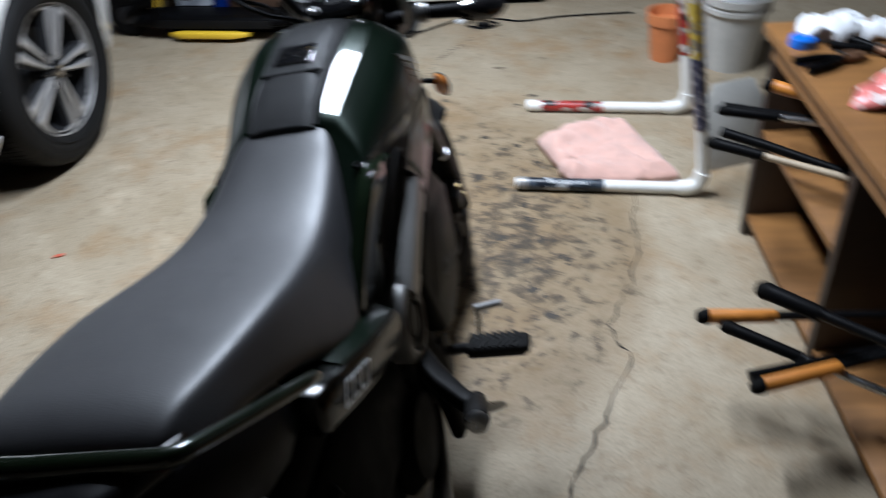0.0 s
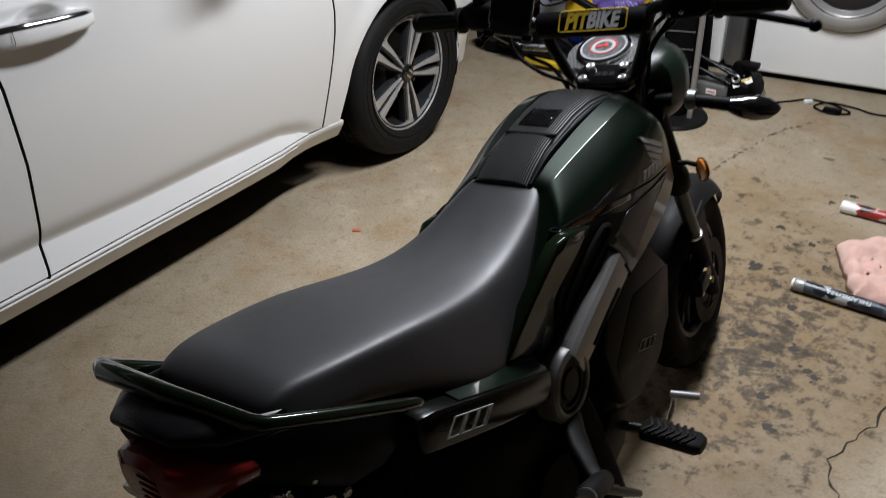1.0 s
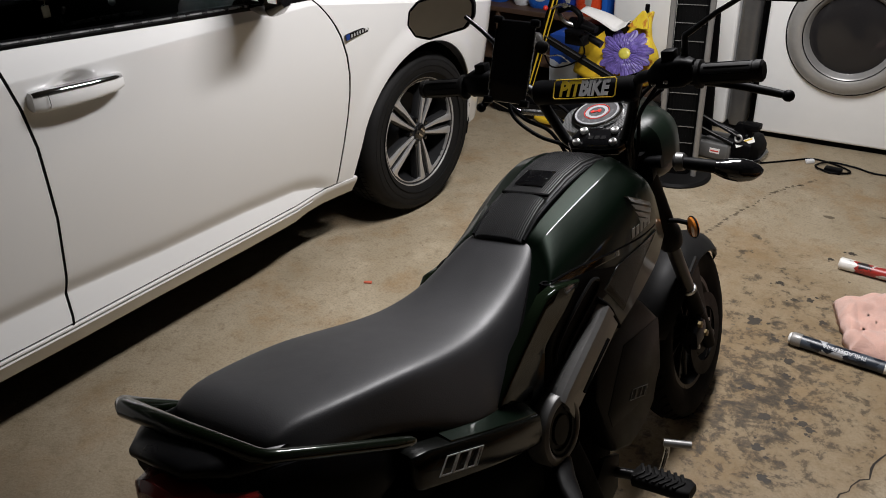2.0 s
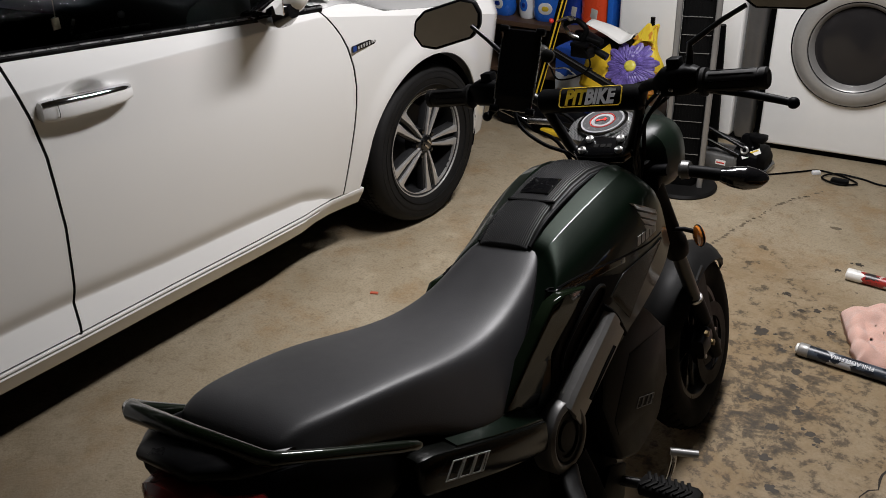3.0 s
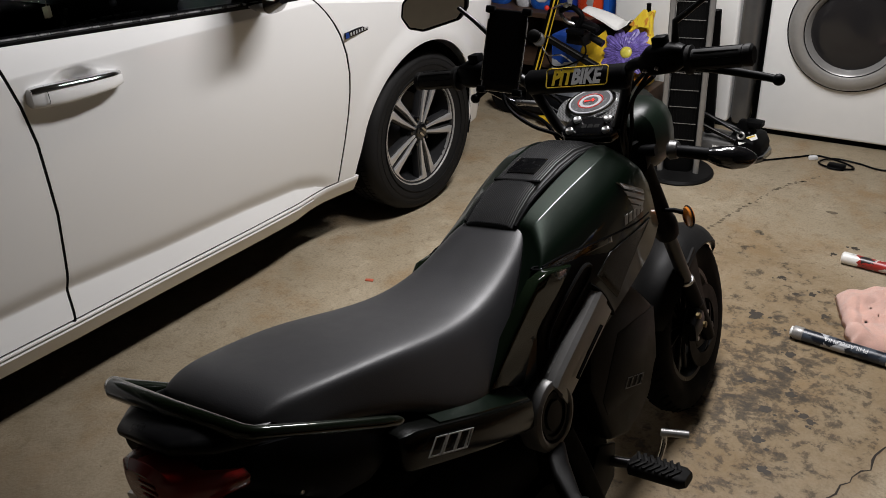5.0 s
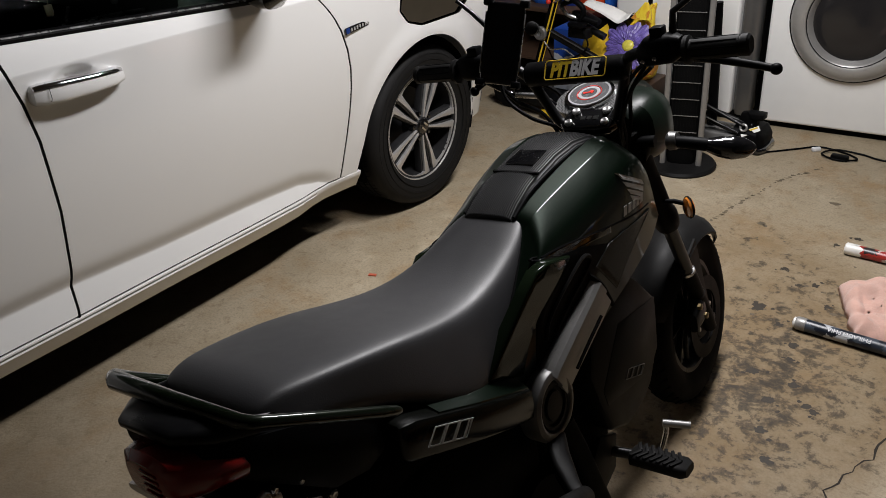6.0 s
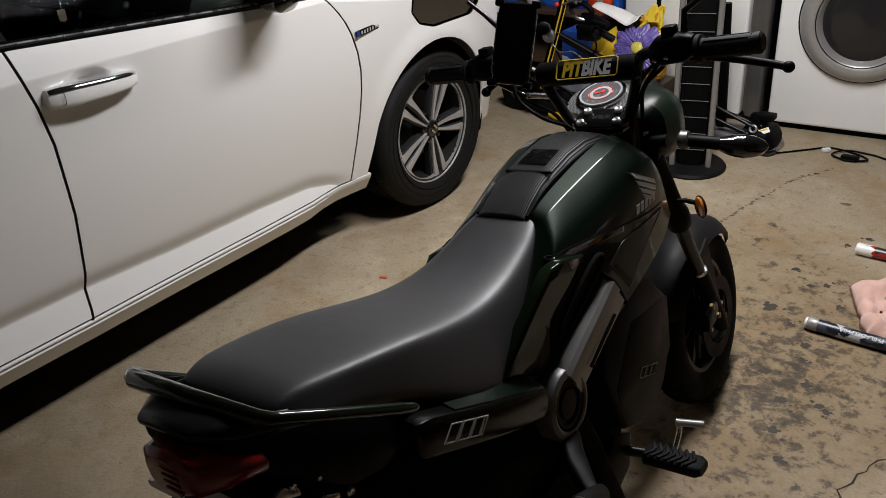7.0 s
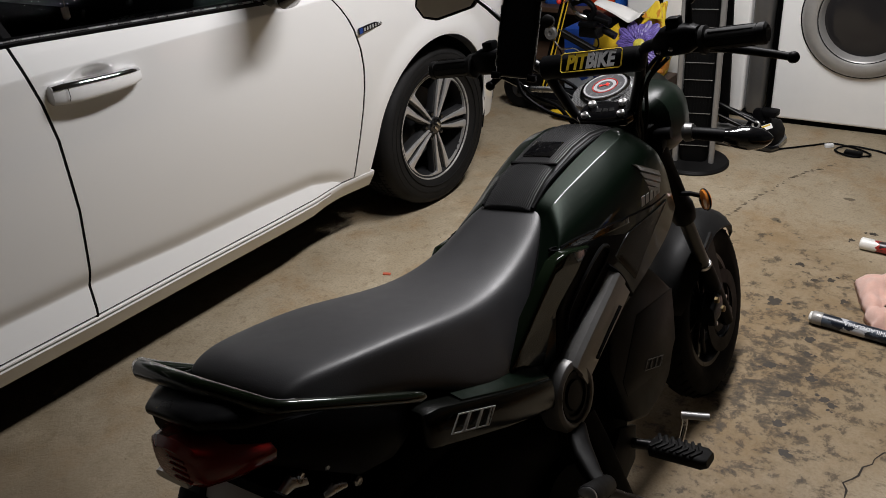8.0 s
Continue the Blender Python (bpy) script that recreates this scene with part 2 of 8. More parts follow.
M = {
    "concrete": concrete_material(),
    "wall": worn_mat("painted wall", (0.075, 0.071, 0.065), (0.7, 0.85), 0.1, 1.5, bs=60),
    # unseen wall, made pale so that the handlebar mirror reflects some brown
    "mirror_wall": worn_mat("pale brown unseen wall", (0.60, 0.51, 0.37), (0.55, 0.7), 0.12, 1.5, bs=30),
    "ceiling": worn_mat("painted ceiling", (0.075, 0.069, 0.06), (0.8, 0.9), 0.1, 1.2),
    "seat": seat_material(),
    "green": mat("dark green metallic paint", (0.0023, 0.0066, 0.0032), 0.36, 0.4, coat=0.40, coat_rough=0.02, spec=0.1),
    "cowl_green": worn_mat("dull dark green paint", (0.0030, 0.0062, 0.0036), (0.32, 0.42), 0.2, 15, spec=0.16),
    "black": worn_mat("matt black plastic", (0.0026, 0.0026, 0.0029), (0.40, 0.55), 0.3, 20, bs=300, bst=0.08, spec=0.05),
    "charcoal": worn_mat("charcoal plastic", (0.0060, 0.0058, 0.0057), (0.45, 0.6), 0.25, 12, bs=250, bst=0.08, spec=0.11),
    # darker copy of the matt black: shade under the bike put into it
    "shade_black": worn_mat("black darkened for underside shade", (0.0013, 0.0013, 0.0014), (0.55, 0.7), 0.3, 20, bs=200, bst=0.1, spec=0.02),
    # side of the green tail cover, its shade put into a black base
    "side_dulled": mat("green side cover blackened for shade", (0.0022, 0.0026, 0.0020), 0.20, spec=0.20),
    "panel_green": mat("olive green gloss cover", (0.0050, 0.0085, 0.0042), 0.10, spec=0.11),
    # the lower wing is green; its dim reflection is put into this black
    "wing_dulled": mat("green wing dulled to black", (0.0030, 0.0036, 0.0030), 0.22, spec=0.13),
    "gloss": mat("gloss black", (0.004, 0.004, 0.0045), 0.12, coat=0.6),
    "paint_black": worn_mat("black painted steel", (0.004, 0.004, 0.0045), (0.25, 0.4), 0.2, 15, spec=0.22),
    "rail": mat("black green gloss paint", (0.0034, 0.0068, 0.0024), 0.34, 0.3, coat=0.9, coat_rough=0.05, spec=0.1),
    "wrap_print": mat("grey print on the wrap", (0.46, 0.47, 0.48), 0.5),
    "boss_grey": worn_mat("dull grey painted ring", (0.13, 0.128, 0.125), (0.34, 0.46), 0.12, 18, metal=0.3),
    "pad_rubber": worn_mat("ribbed pad rubber", (0.018, 0.018, 0.0185), (0.45, 0.58), 0.2, 20, spec=0.35),
    "silver": worn_mat("satin silver paint", (0.22, 0.217, 0.212), (0.32, 0.44), 0.12, 18, metal=0.35),
    "steel": worn_mat("brushed steel", (0.5, 0.5, 0.5), (0.2, 0.38), 0.15, 30, metal=1.0),
    "rust": worn_mat("rusty brown steel", (0.16, 0.085, 0.045), (0.45, 0.7), 0.4, 40, metal=0.5),
    "brass": worn_mat("dull yellow plated bolt", (0.20, 0.15, 0.075), (0.3, 0.45), 0.2, 60, metal=0.9),
    "chrome": mat("chrome", (0.75, 0.75, 0.76), 0.08, 1.0),
    "rubber": worn_mat("tyre rubber", (0.0036, 0.0034, 0.0032), (0.6, 0.8), 0.35, 14, bs=120, bst=0.15, spec=0.06),
    "car_tyre": worn_mat("grey-black car tyre rubber", (0.0065, 0.0062, 0.006), (0.55, 0.75), 0.3, 14, bs=160, bst=0.15, spec=0.2),
    "rubber_worn": worn_mat("dusty rubber", (0.0055, 0.0052, 0.005), (0.5, 0.7), 0.35, 30, bs=200, spec=0.15),
    "red_lens": mat("red lens", (0.24, 0.006, 0.004), 0.25, trans=0.15, coat=0.3),
    "amber": mat("amber lens", (0.52, 0.17, 0.025), 0.15, trans=0.2, coat=1.0),
    "clear": mat("clear lens", (0.6, 0.6, 0.6), 0.1, trans=0.4, coat=1.0),
    "mirror": mat("mirror glass", (0.85, 0.85, 0.84), 0.03, 1.0),
    "screen": mat("dark phone glass", (0.004, 0.004, 0.005), 0.06, coat=1.0),
    "white": mat("white lettering", (0.48, 0.48, 0.49), 0.45),
    "yellow": mat("yellow lettering", (0.62, 0.43, 0.02), 0.45),
    "red": mat("red print", (0.6, 0.03, 0.02), 0.4),
    "dial": worn_mat("silver dial face", (0.085, 0.085, 0.088), (0.2, 0.3), 0.15, 60, coat=0.8),
    "carbon": carbon_material(),
    "car_white": mat("pearl white car paint", (0.73, 0.725, 0.71), 0.27, coat=1.0, coat_rough=0.03),
    "gap": mat("dark gap", (0.003, 0.003, 0.003), 0.8, spec=0.05),
    "car_plastic": worn_mat("black car trim", (0.015, 0.015, 0.015), (0.4, 0.6), 0.2, 8),
    "alloy": mat("machined alloy", (0.56, 0.55, 0.54), 0.34, 0.7),
    "alloy_dark": worn_mat("dark grey alloy", (0.022, 0.022, 0.023), (0.3, 0.45), 0.2, 20, metal=0.3),
    "cabin": worn_mat("dark cabin trim", (0.05, 0.05, 0.052), (0.5, 0.7), 0.3, 9),
    "badge_blue": mat("blue chrome badge", (0.02, 0.06, 0.28), 0.15, 0.6),
    "enamel": worn_mat("white enamel", (0.84, 0.84, 0.82), (0.25, 0.35), 0.03, 2, coat=0.4),
    "appliance_grey": worn_mat("grey metallic trim", (0.26, 0.255, 0.245), (0.3, 0.42), 0.1, 10, metal=0.5),
    "post_grey": worn_mat("dark metallic post", (0.15, 0.148, 0.145), (0.28, 0.4), 0.1, 10, metal=0.6),
    "drum_glass": mat("smoked door glass", (0.019, 0.018, 0.0185), 0.10, spec=0.35),
    "door_grey": worn_mat("dull metallic door ring", (0.36, 0.352, 0.335), (0.3, 0.42), 0.1, 10, metal=0.4),
    "mark_grey": mat("pale silver print", (0.50, 0.50, 0.49), 0.45),
    "ring_in": worn_mat("light grey door rim", (0.27, 0.265, 0.255), (0.25, 0.4), 0.1, 8, metal=0.3),
    "wood": wood_material("brown stained wood", (0.125, 0.055, 0.0135), (0.26, 0.122, 0.031)),
    "wood_dark": wood_material("dark brown board", (0.055, 0.03, 0.018), (0.10, 0.058, 0.035)),
    "orange_wood": worn_mat("orange tool handle", (0.44, 0.165, 0.020), (0.35, 0.5), 0.2, 25),
    "pale_wood": worn_mat("pale worn wood", (0.38, 0.30, 0.20), (0.45, 0.6), 0.2, 30),
    "cap_grey": worn_mat("dull silver cap", (0.30, 0.29, 0.275), (0.3, 0.5), 0.3, 40, metal=0.4),
    "pvc": worn_mat("white pipe plastic", (0.72, 0.71, 0.67), (0.3, 0.45), 0.08, 20),
    "navy_sticker": sticker_material("navy and grey wrap", (0.006, 0.010, 0.018), (0.05, 0.062, 0.08), 42, (0.42, 0.43, 0.45)),
    "red_sticker": sticker_material("red and black wrap", (0.30, 0.022, 0.016), (0.02, 0.014, 0.014), 42, (0.5, 0.46, 0.42)),
    "yellow_sticker": sticker_material("yellow and grey wrap", (0.50, 0.36, 0.05), (0.20, 0.17, 0.12), 60, (0.55, 0.52, 0.44)),
    "print_navy": sticker_material("navy wrap with small print", (0.020, 0.024, 0.060), (0.10, 0.10, 0.15), 95, (0.40, 0.39, 0.42)),
    "pink": worn_mat("pink terry cloth", (0.70, 0.425, 0.345), (0.85, 0.95), 0.16, 30, bs=300, bst=0.9, bd=0.006, sheen=0.4),
    "terracotta": worn_mat("terracotta plastic", (0.50, 0.17, 0.055), (0.5, 0.65), 0.15, 10),
    "grey_plastic": worn_mat("grey bucket plastic", (0.40, 0.39, 0.36), (0.4, 0.55), 0.12, 6),
    "blue": worn_mat("blue bottle plastic", (0.022, 0.13, 0.56), (0.2, 0.32), 0.15, 8, coat=0.4),
    "blue_deep": worn_mat("deep blue plastic", (0.008, 0.03, 0.22), (0.22, 0.35), 0.15, 8, coat=0.4),
    "orange_red": worn_mat("orange red bottle plastic", (0.62, 0.06, 0.015), (0.22, 0.35), 0.1, 8, coat=0.4),
    "white_plastic": worn_mat("white plastic", (0.68, 0.69, 0.70), (0.3, 0.42), 0.06, 8),
    "print": sticker_material("blue printed carton", (0.02, 0.08, 0.42), (0.62, 0.66, 0.72), 14),
    "paper": worn_mat("white paper", (0.78, 0.77, 0.74), (0.7, 0.85), 0.05, 9),
    "flower": flower_material(),
    "purple": worn_mat("violet print", (0.135, 0.098, 0.34), (0.35, 0.5), 0.65, 45, bs=60, bst=0.5, bd=0.004),
    "pollen": worn_mat("yellow print", (0.62, 0.55, 0.08), (0.3, 0.4), 0.2, 40),
    "yellow_plastic": worn_mat("yellow plastic", (0.70, 0.46, 0.02), (0.35, 0.5), 0.1, 10),
    "brick_red": worn_mat("red chip", (0.48, 0.10, 0.05), (0.6, 0.8), 0.2, 60),
    "dial_white": mat("pale dial ring", (0.34, 0.34, 0.35), 0.3, coat=0.8),
    "clamp_grey": worn_mat("dull grey cast clamp", (0.075, 0.074, 0.072), (0.3, 0.42), 0.2, 30, metal=0.5),
    "shield": worn_mat("charcoal moulded plastic", (0.0075, 0.0072, 0.0070), (0.42, 0.55), 0.25, 14, bs=250, bst=0.08, spec=0.10),
    # bench wood darkened, the shade inside the shelves put into its colour
    "bench_shade": wood_material("brown board darkened for shelf shade", (0.014, 0.0075, 0.0045), (0.030, 0.016, 0.009)),
    "fork_steel": worn_mat("dull grey fork tube", (0.018, 0.0175, 0.017), (0.25, 0.4), 0.2, 20, metal=0.4),
    "grey_box": worn_mat("dull grey plastic", (0.10, 0.098, 0.094), (0.4, 0.55), 0.2, 10),
    "glow": mat("lamp diffuser", (1.0, 0.9, 0.76), 0.6, emit=6.0),
    "crack": mat("crack in the slab", (0.020, 0.015, 0.010), 0.9),
    "spot": worn_mat("dried drop", (0.115, 0.088, 0.055), (0.55, 0.7), 0.45, 90),
    "oil": worn_mat("old oil stain", (0.036, 0.028, 0.019), (0.55, 0.75), 0.7, 90),
    "plate": worn_mat("plate face", (0.55, 0.55, 0.56), (0.35, 0.5), 0.06, 12),
}


def glass_material():
    m = mat("car window glass", (0.30, 0.34, 0.33), 0.02, trans=1.0)
    bsdf(m).inputs["IOR"].default_value = 1.03
    return m


M["glass"] = glass_material()


# ---------------------------------------------------------------- mesh helpers
def thing(name, place=None, label="", category="", group="", kind=""):
    ob = new(name)
    ob.empty_display_size = 0.05
    if place is not None:
        ob.matrix_basis = place
    return tagged(ob, label, category, group, kind)


def to_object(name, bm, material, smooth=True, angle=40):
    me = bpy.data.meshes.new(name)
    bmesh.ops.recalc_face_normals(bm, faces=bm.faces)
    if smooth:
        for f in bm.faces:
            f.smooth = True
        for e in bm.edges:
            if len(e.link_faces) == 2 and e.calc_face_angle(0) > radians(angle):
                e.smooth = False
    bm.to_mesh(me)
    bm.free()
    me.materials.append(material)
    return new(name, me)


def part(name, bm, material, parent, label="", smooth=True, angle=40, sub=0):
    ob = to_object(name, bm, material, smooth, angle)
    ob.parent = parent
    if label:
        ob["label"] = label
    if sub:
        s = ob.modifiers.new("smooth", "SUBSURF")
        s.levels = s.render_levels = sub
    return ob


def solid(name, bm, material, label, category, group="", kind="", smooth=True, angle=40, place=None):
    ob = to_object(name, bm, material, smooth, angle)
    if place is not None:
        ob.matrix_basis = place
    return tagged(ob, label, category, group, kind)


def moved(bm, m):
    bmesh.ops.transform(bm, matrix=m, verts=bm.verts)
    return bm


def join(*bms):
    out = bmesh.new()
    for b in bms:
        me = bpy.data.meshes.new("tmp")
        b.to_mesh(me)
        b.free()
        out.from_mesh(me)
        bpy.data.meshes.remove(me)
    return out


def box(x0, x1, y0, y1, z0, z1, bevel=0.0, seg=2):
    bm = bmesh.new()
    bmesh.ops.create_cube(bm, size=1)
    moved(bm, Matrix.Translation(((x0 + x1) / 2, (y0 + y1) / 2, (z0 + z1) / 2)) @ Matrix.Diagonal((x1 - x0, y1 - y0, z1 - z0, 1)))
    if bevel:
        bmesh.ops.bevel(bm, geom=bm.edges[:], offset=bevel, segments=seg, affect="EDGES", profile=0.5)
    return bm


def loft(rings, caps=True, closed=True):
    """A skin over rings of equally many points."""
    bm = bmesh.new()
    rows = [[bm.verts.new(p) for p in r] for r in rings]
    n = len(rows[0])
    for a, b in zip(rows, rows[1:]):
        for i in range(n if closed else n - 1):
            j = (i + 1) % n
            bm.faces.new((a[i], a[j], b[j], b[i]))
    if caps and closed:
        bm.faces.new(rows[0][::-1])
        bm.faces.new(rows[-1])
    return bm


def smooth_path(pts, n=6):
    """A Catmull-Rom line through the points."""
    p = [Vector(q) for q in pts]
    p = [2 * p[0] - p[1]] + p + [2 * p[-1] - p[-2]]
    out = []
    for i in range(1, len(p) - 2):
        for k in range(n):
            t = k / n
            a, b, c, d = p[i - 1:i + 3]
            out.append(0.5 * ((2 * b) + (c - a) * t + (2 * a - 5 * b + 4 * c - d) * t * t + (3 * b - a - 3 * c + d) * t ** 3))
    out.append(p[-2])
    return out


def tube(pts, r, n=12, smooth=0, caps=True):
    """A tube along a path; r is one radius or one for each point given."""
    if smooth:
        rs = r if isinstance(r, (list, tuple)) else [r] * len(pts)
        path = smooth_path(pts, smooth)
        rr = [rs[min(i // smooth, len(rs) - 1)] * (1 - (i % smooth) / smooth) + rs[min(i // smooth + 1, len(rs) - 1)] * (i % smooth) / smooth for i in range(len(path))]
    else:
        path = [Vector(q) for q in pts]
        rr = r if isinstance(r, (list, tuple)) else [r] * len(path)
    rings, side = [], None
    for i, p in enumerate(path):
        d = (path[min(i + 1, len(path) - 1)] - path[max(i - 1, 0)]).normalized()
        if side is None:
            side = d.orthogonal().normalized()
        side = (side - d * side.dot(d)).normalized()
        up = d.cross(side)
        rings.append([p + rr[i] * (math.cos(a) * side + math.sin(a) * up) for a in (2 * math.pi * k / n for k in range(n))])
    return loft(rings, caps)


def lathe(profile, n=32, axis="z"):
    """A turned body from (radius, height) pairs; a radius of 0 closes it."""
    rings = [[(max(r, 1e-4) * math.cos(2 * math.pi * k / n), max(r, 1e-4) * math.sin(2 * math.pi * k / n), h) for k in range(n)] for r, h in profile]
    bm = loft(rings, caps=True)
    if axis == "x":
        moved(bm, Matrix.Rotation(radians(90), 4, "Y"))
    if axis == "y":
        moved(bm, Matrix.Rotation(radians(-90), 4, "X"))
    return bm


def ring_lathe(profile, n=48, axis="x"):
    """A closed ring (tyre, rim) from a closed outline of (radius, height)."""
    rows = [[(r * math.cos(2 * math.pi * k / n), r * math.sin(2 * math.pi * k / n), h) for r, h in profile] for k in range(n)]
    bm = bmesh.new()
    vs = [[bm.verts.new(p) for p in row] for row in rows]
    m = len(profile)
    for k in range(n):
        for i in range(m):
            bm.faces.new((vs[k][i], vs[k][(i + 1) % m], vs[(k + 1) % n][(i + 1) % m], vs[(k + 1) % n][i]))
    if axis == "x":
        moved(bm, Matrix.Rotation(radians(90), 4, "Y"))
    return bm


def plate_of(outline, thick, plane="yz", at=0.0, bevel=0.0):
    """A flat plate: its outline in a plane, thickened along the third axis from at."""
    bm = bmesh.new()

    def put(a, b, c):
        return {"yz": (c, a, b), "xz": (a, c, b), "xy": (a, b, c)}[plane]
    lo = [bm.verts.new(put(a, b, at)) for a, b in outline]
    hi = [bm.verts.new(put(a, b, at + thick)) for a, b in outline]
    n = len(lo)
    bm.faces.new(lo[::-1])
    bm.faces.new(hi)
    for i in range(n):
        bm.faces.new((lo[i], lo[(i + 1) % n], hi[(i + 1) % n], hi[i]))
    bmesh.ops.recalc_face_normals(bm, faces=bm.faces)
    if bevel:
        bmesh.ops.bevel(bm, geom=bm.edges[:], offset=bevel, segments=2, affect="EDGES", profile=0.5)
    return bm


def letters(text, size, depth, shear=0.0, bold=0.0012):
    """Words as a mesh in the xy plane, centred, with the built-in font."""
    cu = bpy.data.curves.new("words", "FONT")
    cu.body, cu.size, cu.extrude, cu.align_x, cu.align_y, cu.shear, cu.offset = text, size, depth, "CENTER", "CENTER", shear, bold * size / 0.05
    cu.resolution_u = 3
    ob = bpy.data.objects.new("words", cu)
    scene.collection.objects.link(ob)
    bpy.context.view_layer.update()
    me = bpy.data.meshes.new_from_object(ob.evaluated_get(bpy.context.evaluated_depsgraph_get()))
    bpy.data.objects.remove(ob)
    bm = bmesh.new()
    bm.from_mesh(me)
    bpy.data.meshes.remove(me)
    return bm


def lerp(a, b, t):
    return a + (b - a) * t


def table(pairs, x):
    """Linear lookup in (x, value) pairs, with eased joints."""
    if x <= pairs[0][0]:
        return pairs[0][1]
    for (a, va), (b, vb) in zip(pairs, pairs[1:]):
        if x <= b:
            return lerp(va, vb, (x - a) / (b - a))
    return pairs[-1][1]


# ---------------------------------------------------------------- the garage
def room():
    X0, X1, Y0, Y1, H = -3.1, 3.0, -4.6, 2.95, 2.45
    solid("floor", box(X0 - 0.15, X1 + 0.15, Y0 - 0.15, Y1 + 0.15, -0.12, 0.0), M["concrete"], "bare stained concrete garage floor with cracks and oil marks", "floor", kind="structure")
    solid("wall_north", box(X0, X1, Y1, Y1 + 0.12, 0, H), M["wall"], "plain dull painted garage wall behind the appliances", "wall", kind="structure")
    solid("wall_south", box(X0, X1, Y0 - 0.12, Y0, 0, H), M["mirror_wall"], "plain brown wall out of view, pale for the mirror", "wall", kind="structure")
    solid("wall_west", box(X0 - 0.12, X0, Y0 - 0.12, Y1 + 0.12, 0, H), M["wall"], "plain dull painted garage wall beside the car", "wall", kind="structure")
    solid("wall_east", box(X1, X1 + 0.12, Y0 - 0.12, Y1 + 0.12, 0, H), M["wall"], "plain dull painted garage wall behind the workbench", "wall", kind="structure")
    solid("ceiling", box(X0 - 0.12, X1 + 0.12, Y0 - 0.12, Y1 + 0.12, H, H + 0.1), M["ceiling"], "plain dull painted garage ceiling", "ceiling", kind="structure")
    lamp = thing("ceiling_light", pose(0.935, 0.34, 2.45), "pale ceiling light with a long glowing diffuser", "ceiling light")
    part("housing", box(-0.12, 0.12, -0.58, 0.58, -0.21, -0.15, 0.006), M["white_plastic"], lamp)
    part("stem", tube([(0, 0, -0.151), (0, 0, 0.0)], 0.02, 12), M["white_plastic"], lamp)
    part("diffuser", box(-0.09, 0.09, -0.545, 0.545, -0.242, -0.2101, 0.003), M["glow"], lamp, "glowing warm white diffuser")


def crack(name, pts, w, label):
    """A crack: a narrow ragged strip that lies on the slab."""
    rng = random.Random(len(pts) * 7 + int(w * 1e4))
    path = []
    for (ax, ay), (bx, by) in zip(pts, pts[1:]):
        n = max(2, int(math.hypot(bx - ax, by - ay) / 0.025))
        path += [(lerp(ax, bx, k / n) + rng.uniform(-0.009, 0.009), lerp(ay, by, k / n) + rng.uniform(-0.007, 0.007)) for k in range(n)]
    path.append(pts[-1])
    bm = bmesh.new()
    prev = None
    for i, (x, y) in enumerate(path):
        a, b = path[max(i - 1, 0)], path[min(i + 1, len(path) - 1)]
        d = Vector((b[0] - a[0], b[1] - a[1], 0)).normalized()
        s = Vector((-d.y, d.x, 0)) * w * rng.uniform(0.3, 1.4)
        cur = (bm.verts.new((x + s.x, y + s.y, 0.0008)), bm.verts.new((x - s.x, y - s.y, 0.0008)))
        if prev:
            bm.faces.new((prev[0], prev[1], cur[1], cur[0]))
        prev = cur
    return solid(name, bm, M["crack"], label, "crack", kind="structure", smooth=False)


room()
crack("crack_near", [(1.655, 0.47), (1.65, 0.407), (1.635, 0.30), (1.655, 0.20), (1.645, 0.114), (1.622, -0.024), (1.565, -0.173), (1.622, -0.293), (1.586, -0.368), (1.551, -0.502), (1.496, -0.629), (1.467, -0.85), (1.412, -1.1)], 0.0030,
      "thin jagged crack in the concrete slab")


def drops():
    """Dried drops on the slab: a trail towards the washer and a loose scatter."""
    rng = random.Random(21)
    spots = []
    trail = [(0.811, 0.951), (0.834, 1.06), (0.852, 1.168), (0.884, 1.289), (0.908, 1.44), (0.944, 1.52), (0.986, 1.583), (1.028, 1.678)]
    for (ax, ay), (bx, by) in zip(trail, trail[1:]):
        for k in range(7):
            t = k / 7
            spots.append((lerp(ax, bx, t) + rng.uniform(-0.006, 0.006), lerp(ay, by, t) + rng.uniform(-0.008, 0.008), rng.uniform(0.003, 0.0095)))
    for k in range(60):
        spots.append((rng.gauss(1.25, 0.28), rng.gauss(0.65, 0.45), rng.choice((0.002, 0.0025, 0.004, 0.006, 0.010))))
    for k in range(40):
        spots.append((rng.uniform(-0.2, 0.9), rng.uniform(-1.2, 1.6), rng.choice((0.0025, 0.003, 0.004))))
    spots += [(0.985, 1.055, 0.017), (1.0, 1.045, 0.012), (1.16, 1.35, 0.018)]
    bm = bmesh.new()
    for x, y, r in spots:
        ph = rng.uniform(0, 6.28)
        vs = [bm.verts.new((x + r * (1 + 0.35 * math.sin(2 * t + ph) + rng.uniform(-0.22, 0.22)) * math.cos(t), y + 0.8 * r * (1 + rng.uniform(-0.25, 0.25)) * math.sin(t), 0.0007)) for t in [2 * math.pi * k / 11 for k in range(11)]]
        bm.faces.new(vs)
    solid("dried_drops", bm, M["spot"], "dried dark drops scattered on the concrete", "stains", kind="stuff", smooth=False)


